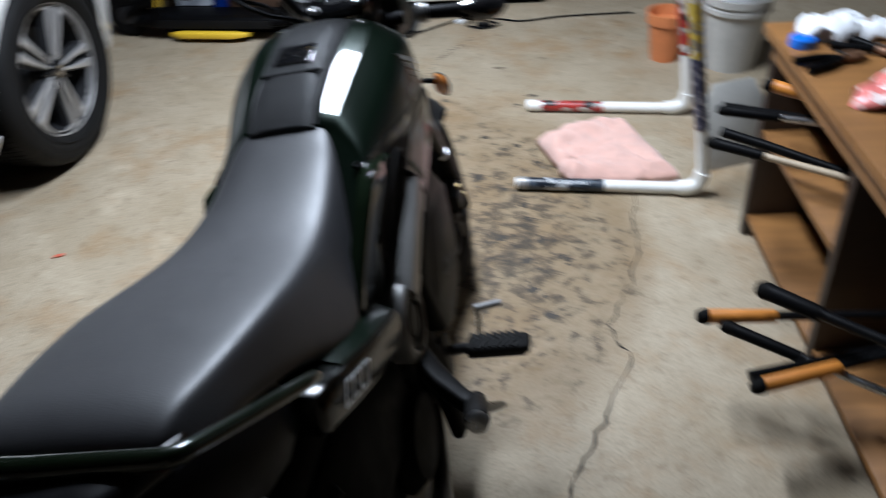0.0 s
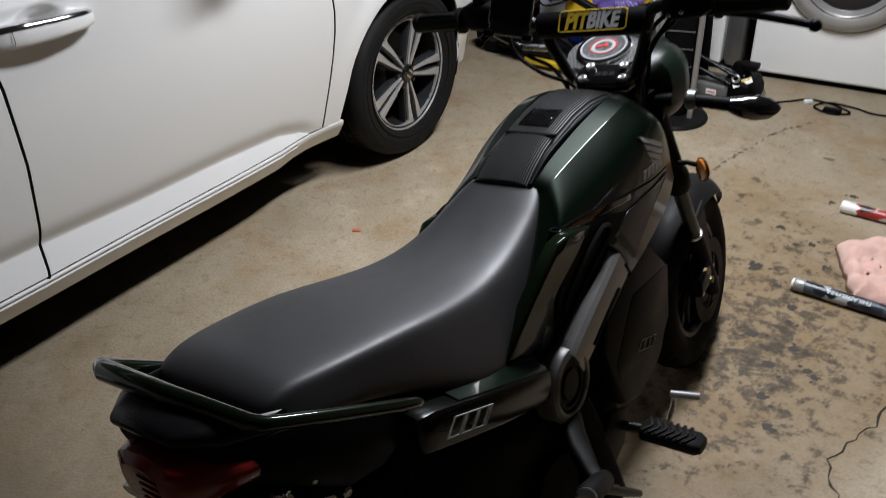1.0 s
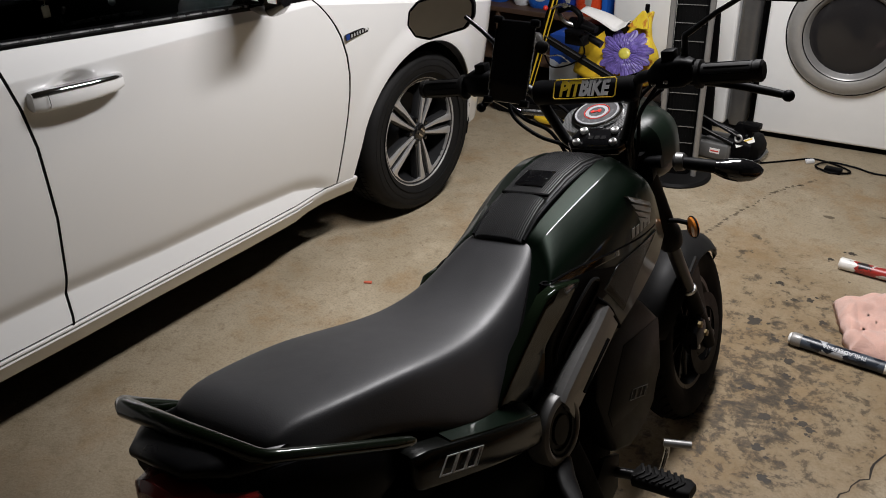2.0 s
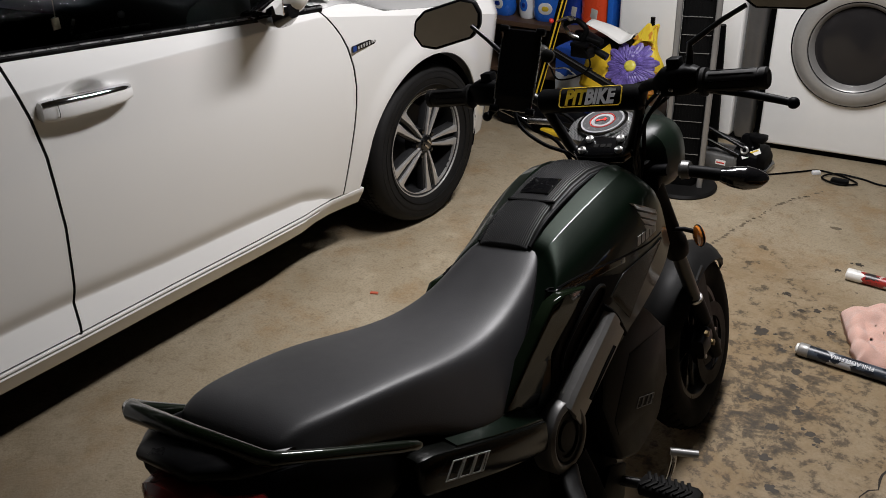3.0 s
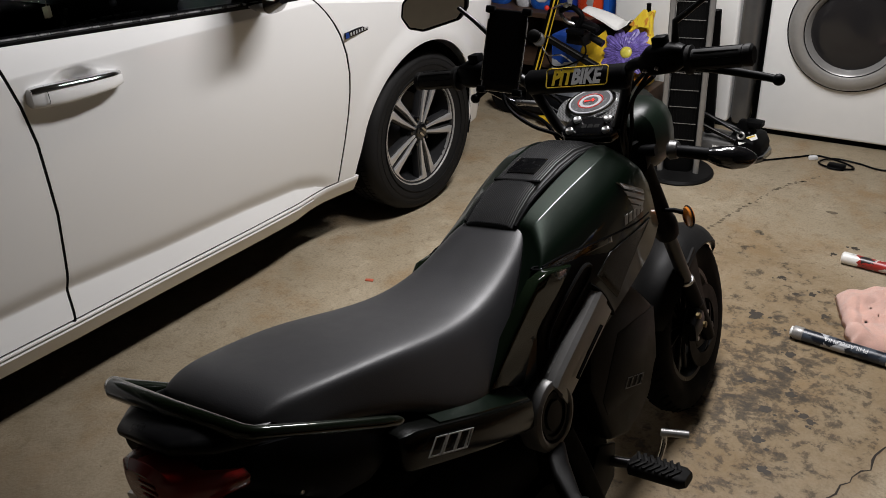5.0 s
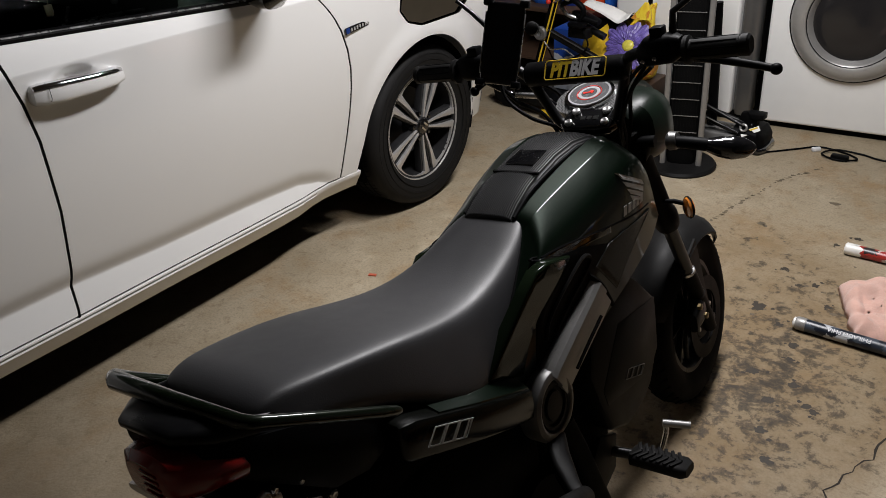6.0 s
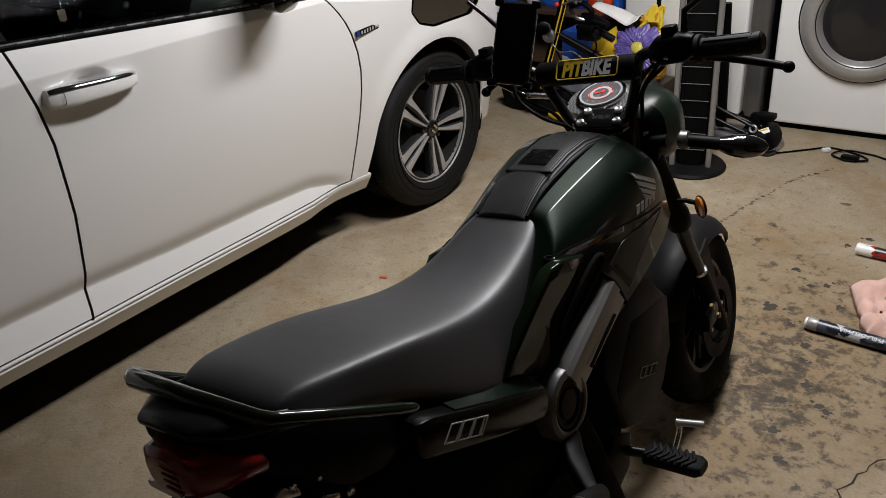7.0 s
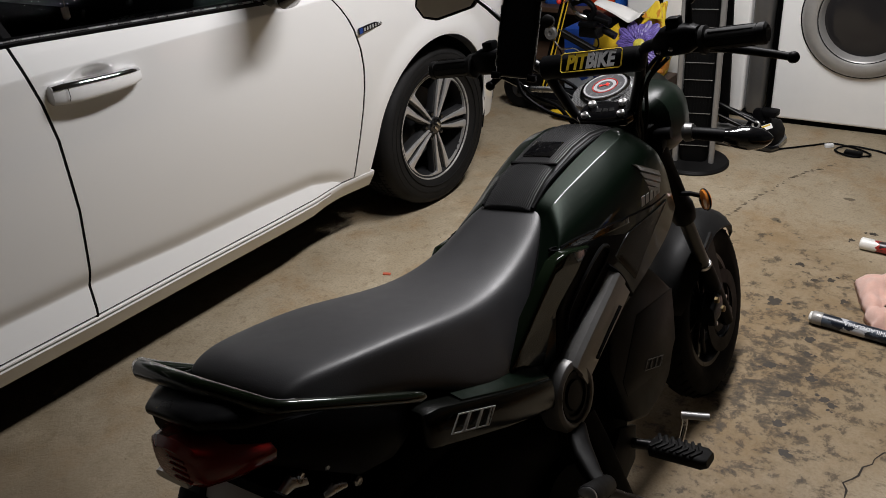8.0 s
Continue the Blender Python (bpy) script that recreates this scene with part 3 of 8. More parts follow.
def oil_blots():
    """Dark ragged blots of old oil beside the front wheel."""
    rng = random.Random(8)
    bm = bmesh.new()
    for x, y, r in ((1.374, -0.048, 0.022), (1.420, -0.147, 0.024), (1.346, 0.080, 0.026), (1.170, 0.509, 0.034), (1.345, 0.616, 0.016), (1.276, 0.723, 0.019), (1.339, 0.286, 0.018), (1.385, 0.179, 0.020),
                    (1.438, 0.108, 0.020), (1.323, 0.362, 0.022), (1.232, 0.697, 0.014), (1.162, 0.776, 0.017), (1.255, 0.446, 0.020), (1.254, 1.028, 0.014), (1.304, 1.108, 0.020), (1.462, 0.093, 0.018), (1.272, 0.180, 0.024)):
        for q in range(3):
            ox, oy, k = (0, 0, 1.0) if q == 0 else (rng.uniform(-1.5, 1.5) * r, rng.uniform(-1.5, 1.5) * r, rng.uniform(0.2, 0.5))
            ph = rng.uniform(0, 9)
            ring = []
            for a in [2 * math.pi * i / 26 for i in range(26)]:
                w = 0.68 * r * k * (1 + 0.60 * noise.noise((1.6 * math.cos(a), 1.6 * math.sin(a), ph)) + 0.40 * noise.noise((5 * math.cos(a), 5 * math.sin(a), ph)))
                ring.append(bm.verts.new((x + ox + w * math.cos(a), y + oy + 0.9 * w * math.sin(a), 0.0006 + 0.0002 * q)))
            bm.faces.new(ring)
    solid("oil_blots", bm, M["oil"], "dark ragged oil blots dried into the concrete", "stains", kind="stuff", smooth=False)


drops()
oil_blots()


# ---------------------------------------------------------------- the white car
def crease(y):
    """Height of the shoulder crease along the car."""
    return 0.938 - 0.033 * y if y < 0 else 0.938 - 0.2 * y


def kick(y):
    """Height of the ridge above the sill."""
    return table([(-2.0, 0.385), (-0.93, 0.364), (-0.62, 0.344), (-0.3, 0.334), (-0.075, 0.318), (0.03, 0.288), (0.12, 0.25)], y)


def smooth_table(pairs, x):
    """Cubic lookup in (x, value) pairs."""
    x = min(max(x, pairs[0][0]), pairs[-1][0])
    i = next(k for k in range(len(pairs) - 1) if x <= pairs[k + 1][0])
    (x1, v1), (x2, v2) = pairs[i], pairs[i + 1]
    x0, v0 = pairs[max(i - 1, 0)]
    x3, v3 = pairs[min(i + 2, len(pairs) - 1)]
    m1, m2 = (v2 - v0) / (x2 - x0), (v3 - v1) / (x3 - x1)
    h, t = x2 - x1, (x - x1) / (x2 - x1)
    return (2 * t ** 3 - 3 * t * t + 1) * v1 + (t ** 3 - 2 * t * t + t) * h * m1 + (3 * t * t - 2 * t ** 3) * v2 + (t ** 3 - t * t) * h * m2


def smoothstep(t):
    t = min(1.0, max(0.0, t))
    return t * t * (3 - 2 * t)


def body_x(y, z):
    """How far out the side of the car stands at a place along it and a height."""
    zc, zk = crease(y), kick(y)
    upper = lambda h: smooth_table([(0.14, -0.265), (0.25, -0.236), (0.36, -0.2145), (0.48, -0.192), (0.60, -0.1715), (0.72, -0.154), (0.84, -0.140), (1.0, -0.1225), (1.2, -0.098)], h)
    fade = smoothstep((0.16 - y) / 0.16)
    tuck = lambda h: 0.012 * fade * math.exp(-((h - zk) / 0.034) ** 2)
    if z >= zk or fade <= 0:
        x = upper(z) - tuck(z)
    else:
        zs = max(z, 0.255)
        x = lerp(upper(z), upper(zk) - 0.012 * fade + 0.28 * (zk - zs) - 0.85 * (zs - z), fade)
    if z > zc:
        x -= 0.42 * (z - zc) + 0.9 * (z - zc) ** 2
    # hollow behind the door handle
    r = ((y + 0.805) / 0.070) ** 2 + ((z - 0.925) / 0.038) ** 2
    if r < 1:
        x -= 0.024 * (1 - r) ** 2
    # flare of the wheel arch
    q = math.hypot((y - ARCH_Y) / 0.337, (z - WHEEL_Z) / 0.375)
    if 0.9 < q < 1.25:
        x += 0.010 * smoothstep((1.25 - q) / 0.25)
    if y > 0.85:
        x -= 0.34 * (y - 0.85) ** 2 + 0.2 * max(0, y - 1.1) ** 1.5
    if y > 0.97:
        x -= min(0.45, 3.6 * (y - 0.97) ** 2)
    if y < -2.2:
        x -= 0.10 * (-2.2 - y) ** 2
    return x


WHEEL_Y, WHEEL_Z, ARCH = 0.585, 0.315, 0.337
ARCH_Y = WHEEL_Y - 0.014
REAR_Y = WHEEL_Y - 2.83


def side_panel_mesh(y_rear, y_front, z_low, z_high, ny=36, nz=34, side=1):
    """A body panel: the rear and front edges are given by height, the lower and upper ones by the place along the car.
    Rows of the mesh run along the ridge above the sill and along the shoulder crease."""
    bm = bmesh.new()
    n1, n2 = max(2, nz // 7), max(2, nz // 6)
    n3 = nz - n1 - n2

    def height(y, j):
        lo, hi = z_low(y), z_high(y)
        a = min(max(kick(y), lo + 0.002), hi - 0.02)
        b = min(max(crease(y), a + 0.01), hi - 0.005)
        if j <= n1:
            return lerp(lo, a, j / n1)
        if j <= n1 + n3:
            return lerp(a, b, (j - n1) / n3)
        return lerp(b, hi, (j - n1 - n3) / n2)
    rows = []
    for i in range(ny + 1):
        u = i / ny
        row = []
        for j in range(nz + 1):
            z = height(lerp(y_rear(0.6), y_front(0.6), u), j)
            for _ in range(3):
                y = lerp(y_rear(z), y_front(z), u)
                z = height(y, j)
            row.append(bm.verts.new((body_x(y, z), y, z)))
        rows.append(row)
    for a, b in zip(rows, rows[1:]):
        for j in range(nz):
            bm.faces.new((a[j], b[j], b[j + 1], a[j + 1]))
    edges = [e for e in bm.edges if e.is_boundary]
    ext = bmesh.ops.extrude_edge_only(bm, edges=edges)
    bmesh.ops.translate(bm, verts=[v for v in ext["geom"] if isinstance(v, bmesh.types.BMVert)], vec=(-0.006, 0, 0))
    if side < 0:
        moved(bm, Matrix.Translation((-2.22, 0, 0)) @ Matrix.Diagonal((-1, 1, 1, 1)))
        for f in bm.faces:
            f.normal_flip()
    return bm


def sill_mesh(side):
    """The sill below the doors: a lip, a groove, a rib and a face that tucks under."""
    prof = [(-0.012, -0.003), (-0.001, -0.0035), (0.001, -0.006), (0.001, -0.0105), (-0.011, -0.0125), (-0.011, -0.0165), (-0.001, -0.0185), (0.0, -0.022), (-0.006, -0.027), (-0.038, -0.080), (-0.05, -0.082)]
    rows = []
    for k in range(31):
        y = lerp(-1.95, 0.225, k / 30)
        x, z = body_x(y, sill_line(y)), sill_line(y)
        lift = smoothstep((y + 0.09) / 0.10)
        plain = [(-0.012, -0.003), (-0.001, -0.0035), (0.0, -0.006), (-0.001, -0.011), (-0.002, -0.015), (-0.004, -0.020), (-0.006, -0.024), (-0.010, -0.030), (-0.016, -0.040), (-0.034, -0.070), (-0.05, -0.072)]
        rows.append([(x + lerp(a, p, lift), y, z + lerp(b, q, lift)) for (a, b), (p, q) in zip(prof, plain)])
    bm = loft(rows, False, False)
    if side < 0:
        moved(bm, Matrix.Translation((-2.22, 0, 0)) @ Matrix.Diagonal((-1, 1, 1, 1)))
    return bm


def belt(y):
    return 0.955 + 0.092 * max(0, -y) - 0.06 * max(0, -y - 1.2)


def fender_top(y):
    return table([(0.0, 0.957), (0.10, 0.955), (0.18, 0.942), (0.31, 0.892), (0.6, 0.845), (0.9, 0.81), (1.15, 0.765), (1.35, 0.70), (1.46, 0.62)], y)


def arch_low(yc, base):
    def low(y):
        d = abs(y - yc)
        return max(base(y), WHEEL_Z + 1.08 * math.sqrt(ARCH ** 2 - d * d)) if d < ARCH else base(y)
    return low


def sill_line(y):
    return 0.270 - 0.012 * y


def car():
    c = thing("car", None, "white four-door sedan with alloy wheels parked beside the motorcycle", "car")
    f_rear = lambda z: table([(0.26, -0.938), (0.30, -0.928), (0.38, -0.918), (0.6, -0.912), (0.8, -0.924), (0.9, -0.942), (0.97, -0.962), (1.05, -0.975)], z)
    f_front = lambda z: table([(0.25, 0.125), (0.32, 0.138), (0.42, 0.155), (0.52, 0.168), (0.60, 0.173), (0.67, 0.170), (0.74, 0.155), (0.81, 0.127), (0.86, 0.096), (0.90, 0.062), (0.96, 0.0)], z)
    g = 0.004
    shift = lambda fn, d: (lambda z: fn(z) + d)
    rear_end = lambda z: table([(0.25, -1.95), (0.45, -2.02), (0.75, -2.05), (1.05, -1.95)], z)
    paint, gap = M["car_white"], M["gap"]
    for side in (1, -1):
        door = part("front_door", side_panel_mesh(shift(f_rear, g), shift(f_front, -g), lambda y: sill_line(y) + 0.003, belt, 110 if side > 0 else 30, 150 if side > 0 else 24, side=side), paint, c, angle=60)
        part("rear_door", side_panel_mesh(shift(rear_end, g), shift(f_rear, -g), lambda y: sill_line(y) + 0.003, belt, 24, 150 if side > 0 else 30, side=side), paint, c, angle=60)
        part("front_fender", side_panel_mesh(shift(f_front, g), lambda z: 1.10 + 0.3 * max(0, z - 0.6), arch_low(ARCH_Y, lambda y: sill_line(y) - 0.03 * min(1, max(0, (y - 0.15) / 0.1))), fender_top, 90, 26, side=side), paint, c, angle=11)
        part("rear_quarter", side_panel_mesh(lambda z: -3.30, shift(rear_end, -g), arch_low(REAR_Y, lambda y: 0.24), lambda y: table([(-3.3, 1.0), (-2.6, 1.06), (-2.0, 1.07)], y), 60, 24, side=side), paint, c, angle=11)
        part("sill", sill_mesh(side), paint, c, angle=25)
        part("front_bumper_side", side_panel_mesh(lambda z: 1.105 + 0.3 * max(0, z - 0.6), lambda z: 1.47, arch_low(ARCH_Y, lambda y: 0.225), lambda y: min(fender_top(y), 0.74) - 0.006, 30, 16, side=side), paint, c, angle=11)
        if side > 0:
            handle = part("door_handle", door_handle(), M["car_white"], door, "white grip with a chrome strip")
            part("chrome_strip", handle_strip(), M["chrome"], handle)
            part("handle_seam", tube([(-0.112, -0.888, 0.940), (-0.0985, -0.888, 0.925), (-0.0975, -0.888, 0.905), (-0.108, -0.888, 0.889)], 0.0008, 6), gap, handle)
    for fn, z0, z1 in ((f_rear, 0.275, 1.03), (f_front, 0.272, 0.955)):
        part("door_seam", tube([(body_x(fn(z), z) - 0.0068, fn(z), z) for z in [lerp(z0, z1, k / 40) for k in range(41)]], 0.0062, 6), gap, c)
    part("sill_seam", tube([(body_x(y, sill_line(y)) - 0.010, y, sill_line(y)) for y in [lerp(-1.94, 0.21, k / 40) for k in range(41)]], 0.0045, 6), gap, c)
    # dark inner body behind the gaps, and the cabin floor
    for x0, x1 in ((-0.35, -0.275), (-1.945, -1.87)):
        part("inner_body", box(x0, x1, -1.93, 0.15, 0.215, 0.90), gap, c)
    part("underbody", box(-1.85, -0.37, -3.2, 0.93, 0.17, 0.205), gap, c)
    part("nose_tray", box(-1.55, -0.67, 0.93, 1.35, 0.17, 0.205), gap, c)
    for yc in (WHEEL_Y, REAR_Y):
        for x0 in (-0.40, -1.82):
            rings = [[(x, yc + (ARCH + 0.012) * math.cos(radians(a)), WHEEL_Z + (ARCH + 0.012) * math.sin(radians(a))) for a in range(-20, 201, 10)] for x in ((x0 - 0.18, x0 + 0.175) if x0 > -1 else (x0 - 0.175, x0 + 0.18))]
            liner = loft(rings, False, False)
            part("wheel_arch_liner", liner, gap, c)
            xb = x0 - 0.18 if x0 > -1 else x0 + 0.18
            part("arch_back", box(xb - 0.01, xb, yc - 0.4, yc + 0.4, 0.12, 0.72), gap, c)
    part("black_arch_strip", plate_of([(ARCH_Y + 0.300, 0.205), (ARCH_Y + 0.334, 0.205), (ARCH_Y + 0.318, 0.45), (ARCH_Y + 0.290, 0.45)], 0.03, "yz", -0.268), M["car_plastic"], c)
    # bonnet
    rows = []
    for i in range(17):
        y = lerp(0.02, 1.44, i / 16)
        top = fender_top(y)
        half = 1.11 + body_x(y, top) - 0.006
        rows.append([(-1.11 + half * s, y - 0.10 * (1 - s * s) * (1 if i == 0 else 0), top + 0.075 * (1 - abs(s) ** 2.4) + (0.012 if 0.55 < abs(s) < 0.8 else 0)) for s in [k / 12 - 1 for k in range(25)]])
    part("bonnet", loft(rows, False, False), paint, c)
    # nose and tail
    rows = []
    for z in (0.2, 0.3, 0.45, 0.6, 0.7, 0.745):
        rows.append([(-1.11 + 0.56 * s, 1.36 + 0.17 * (1 - s * s) - 0.05 * abs(z - 0.5), z) for s in [k / 8 - 1 for k in range(17)]])
    part("front_bumper", loft(rows, False, False), paint, c)
    rows = [[(-1.11 + 0.84 * s, -3.32 - 0.14 * (1 - s * s), z) for s in [k / 8 - 1 for k in range(17)]] for z in (0.22, 0.5, 0.8, 1.0)]
    part("rear_bumper", loft(rows, False, False), paint, c)
    part("boot_lid", loft([[(-1.11 + 0.80 * s, y, 1.0 + 0.05 * (1 - s * s) + 0.06 * (y + 3.3)) for s in [k / 6 - 1 for k in range(13)]] for y in (-3.34, -3.0, -2.7)], False, False), paint, c)

    # glasshouse: roof, pillars and panes
    def roof_z(y):
        return table([(-2.65, 1.08), (-2.2, 1.27), (-1.7, 1.40), (-1.2, 1.445), (-0.9, 1.44), (-0.55, 1.37), (-0.2, 1.2), (0.2, 0.99)], y)

    def edge_x(y, z):
        return -0.185 - 0.50 * (z - 1.0) - (0.10 * max(0, -y - 1.6))
    rows = []
    for i in range(12):
        y = lerp(-1.95, -0.62, i / 11)
        z = roof_z(y)
        half = 1.11 + edge_x(y, z)
        rows.append([(-1.11 + half * s, y, z + 0.03 * (1 - s * s)) for s in [k / 6 - 1 for k in range(13)]])
    part("roof", loft(rows, False, False), paint, c)
    part("windscreen", loft([[(-1.11 + (1.11 + edge_x(y, roof_z(y)) - 0.03) * s, y + 0.06 * (1 - s * s), roof_z(y) + 0.025 * (1 - s * s)) for s in [k / 6 - 1 for k in range(13)]] for y in (-0.62, -0.4, -0.2, 0.0, 0.12)], False, False), M["glass"], c)
    part("rear_window", loft([[(-1.11 + (1.11 + edge_x(y, roof_z(y)) - 0.04) * s, y, roof_z(y) + 0.02 * (1 - s * s)) for s in [k / 6 - 1 for k in range(13)]] for y in (-1.95, -2.2, -2.65)], False, False), M["glass"], c)
    for s in (1, -1):
        fx = (lambda x: x) if s > 0 else (lambda x: -2.22 - x)

        def strip(pts, r):
            return tube([(fx(edge_x(y, z)), y, z) for y, z in pts], r, 8)
        part("a_pillar", strip([(0.10, 0.985), (-0.2, 1.185), (-0.55, 1.36), (-0.75, 1.41)], 0.028), paint, c)
        part("roof_rail", strip([(-0.75, 1.41), (-1.2, 1.435), (-1.7, 1.385), (-2.2, 1.25), (-2.6, 1.08)], 0.028), paint, c)
        part("b_pillar", strip([(-0.96, 1.04), (-1.03, 1.42)], 0.03), M["gloss"], c)
        pane = loft([[(fx(edge_x(y, belt(y) + 0.01)), y, belt(y) + 0.012) for y in (-0.95, -0.6, -0.3, -0.05, 0.02)],
                     [(fx(edge_x(y, min(roof_z(y) - 0.02, 1.40))), y, min(roof_z(y) - 0.02, 1.40)) for y in (-1.0, -0.72, -0.42, -0.12, 0.0)]], False, False)
        part("window_pane", pane, M["glass"], c, "front side window")
        pane = loft([[(fx(edge_x(y, belt(y) + 0.01)), y, belt(y) + 0.012) for y in (-0.98, -1.5, -1.95)], [(fx(edge_x(y, roof_z(y) - 0.02)), y, roof_z(y) - 0.02) for y in (-1.05, -1.5, -1.95)]], False, False)
        part("window_pane", pane, M["glass"], c, "rear side window")
        part("belt_moulding", tube([(fx(body_x(y, belt(y)) - 0.006), y, belt(y) + 0.004) for y in (-1.95, -1.4, -0.95, -0.5, -0.2, 0.02)], 0.012, 8), M["black"], c)
        part("belt_trim", tube([(fx(body_x(y, belt(y)) + 0.0035), y, belt(y) + 0.0095) for y in (-1.95, -1.4, -0.95, -0.5, -0.2, 0.02)], 0.003, 6), M["steel"], c)
        part("mirror_foot", plate_of([(-0.20, 0.978), (0.0, 0.962), (-0.10, 1.07)], 0.03, "yz", fx(-0.205) - (0.03 if s < 0 else 0)), M["gloss"], c)
    # door mirror
    shell = ellipsoid((-0.035, -0.215, 1.075), (0.085, 0.062, 0.075))
    mir = part("door_mirror", shell, paint, c, "white door mirror with a black base")
    part("mirror_base", loft_box([(-0.19, -0.20, 0.985), (-0.13, -0.205, 0.990), (-0.06, -0.235, 1.01), (-0.01, -0.245, 1.015), (0.025, -0.24, 1.025)], [(0.05, 0.014), (0.04, 0.018), (0.045, 0.038), (0.045, 0.038), (0.02, 0.02)], "x", 0.7), M["gloss"], mir)
    part("mirror_glass", box(-0.10, 0.03, -0.283, -0.279, 1.02, 1.12, 0.001), M["mirror"], mir)
    # badge: plain bars in its colours
    tilt = Matrix.Translation((body_x(0.205, 0.805) - 0.002, 0.205, 0.804)) @ Matrix.Rotation(radians(1.5), 4, "X") @ Matrix.Rotation(radians(4), 4, "Z")
    badge = part("fender_badge", moved(box(0, 0.005, -0.064, 0.064, -0.0105, 0.0105, 0.002), tilt), M["gloss"], c, "dark badge with a blue end")
    part("badge_blue_end", moved(box(0.0045, 0.0060, -0.062, -0.044, -0.0090, 0.0090), tilt), M["badge_blue"], badge)
    part("badge_bars", moved(join(*[box(0.0045, 0.0060, -0.038 + 0.0145 * k, -0.0305 + 0.0145 * k, -0.0055, 0.0055) for k in range(7)]), tilt), M["chrome"], badge)
    # wheels
    for k, (x, y, flip) in enumerate(((-0.300, WHEEL_Y, 0), (-0.300, REAR_Y, 0), (-1.92, WHEEL_Y, 180), (-1.92, REAR_Y, 180))):
        car_wheel(c, pose(x, y, WHEEL_Z, 0, 0, flip) @ pose(0, 0, 0, 46, 0, 0))
    # cabin
    seat_bm = join(loft_box([(-0.62, -0.80, 0.55), (-0.62, -0.35, 0.58)], [(0.25, 0.08), (0.25, 0.07)]), loft_box([(-0.62, -0.78, 0.62), (-0.62, -0.80, 0.70), (-0.62, -0.93, 1.10), (-0.62, -0.95, 1.16)], [(0.24, 0.06), (0.25, 0.07), (0.21, 0.055), (0.15, 0.03)]))
    part("car_seat", seat_bm, M["cabin"], c)
    part("headrest", ellipsoid((-0.62, -0.96, 1.27), (0.13, 0.05, 0.09)), M["cabin"], c)
    part("car_seat", moved(join(loft_box([(-0.62, -0.80, 0.55), (-0.62, -0.35, 0.58)], [(0.25, 0.08), (0.25, 0.07)]), loft_box([(-0.62, -0.78, 0.62), (-0.62, -0.80, 0.70), (-0.62, -0.93, 1.10), (-0.62, -0.95, 1.16)], [(0.24, 0.06), (0.25, 0.07), (0.21, 0.055), (0.15, 0.03)])), Matrix.Translation((-0.95, 0, 0))), M["cabin"], c)
    part("headrest", ellipsoid((-1.57, -0.96, 1.27), (0.13, 0.05, 0.09)), M["cabin"], c)
    part("dashboard", loft_box([(-1.85, -0.12, 0.92), (-1.1, -0.08, 0.95), (-0.36, -0.12, 0.92)], [(0.2, 0.1), (0.2, 0.1), (0.2, 0.1)], axis="x"), M["cabin"], c)
    part("steering_wheel", moved(ring_lathe([(0.18 + 0.016 * math.cos(a), 0.016 * math.sin(a)) for a in [k * math.pi / 4 for k in range(8)]], 28, "z"), Matrix.Translation((-1.55, -0.48, 0.95)) @ Matrix.Rotation(radians(65), 4, "X")), M["cabin"], c)
    part("far_door_card", box(-2.0, -1.93, -1.95, 0.1, 0.40, 1.02, 0.01), M["cabin"], c)
    part("bulkhead", box(-1.95, -0.30, 0.105, 0.135, 0.30, 0.93), M["cabin"], c)
    part("rear_bench", loft_box([(-1.7, -1.75, 0.75), (-1.11, -1.75, 0.75), (-0.5, -1.75, 0.75)], [(0.14, 0.35), (0.14, 0.36), (0.14, 0.35)], "x"), M["cabin"], c)
    part("parcel_shelf", box(-1.95, -0.30, -2.6, -1.85, 1.02, 1.05), M["cabin"], c)
    part("dash_trim", tube([(-0.960, -0.335, 0.895), (-0.984, -0.335, 0.838), (-0.754, -0.335, 0.889), (-0.515, -0.335, 0.939)], 0.006, 8, 4), M["steel"], c)
    part("dash_knob", ellipsoid((-0.667, -0.335, 0.950), (0.012, 0.012, 0.012), 10, 8), M["steel"], c)
    part("dash_knob", ellipsoid((-1.088, -0.335, 0.867), (0.014, 0.012, 0.02), 10, 8), M["steel"], c)
    part("seat_trim", tube([(-0.43, -0.95, 0.70), (-0.43, -0.75, 0.72), (-0.43, -0.62, 0.71)], 0.007, 8, 4), M["steel"], c)
    part("belt_buckle", box(-0.90, -0.885, -0.86, -0.83, 0.66, 0.74, 0.003), M["steel"], c)
    part("door_pull", tube([(-0.345, -0.62, 0.94), (-0.36, -0.55, 0.965), (-0.345, -0.42, 0.95)], 0.007, 8, 4), M["steel"], c)
    part("hanging_tag", join(box(-0.652, -0.648, -0.570, -0.546, 0.955, 0.988, 0.001), tube([(-0.65, -0.556, 0.988), (-0.65, -0.553, 1.02), (-0.65, -0.550, 1.06)], 0.0012, 6)), M["pale_wood"], c, "pale tag on a thin cord")
    part("cabin_floor", box(-1.9, -0.33, -1.9, 0.1, 0.40, 0.42), M["cabin"], c)
    part("centre_console", box(-1.22, -1.0, -1.2, -0.1, 0.42, 0.72, 0.03), M["cabin"], c)
    part("console_trim", box(-1.0, -0.995, -1.0, -0.3, 0.66, 0.675, 0.002), M["steel"], c)
    return c


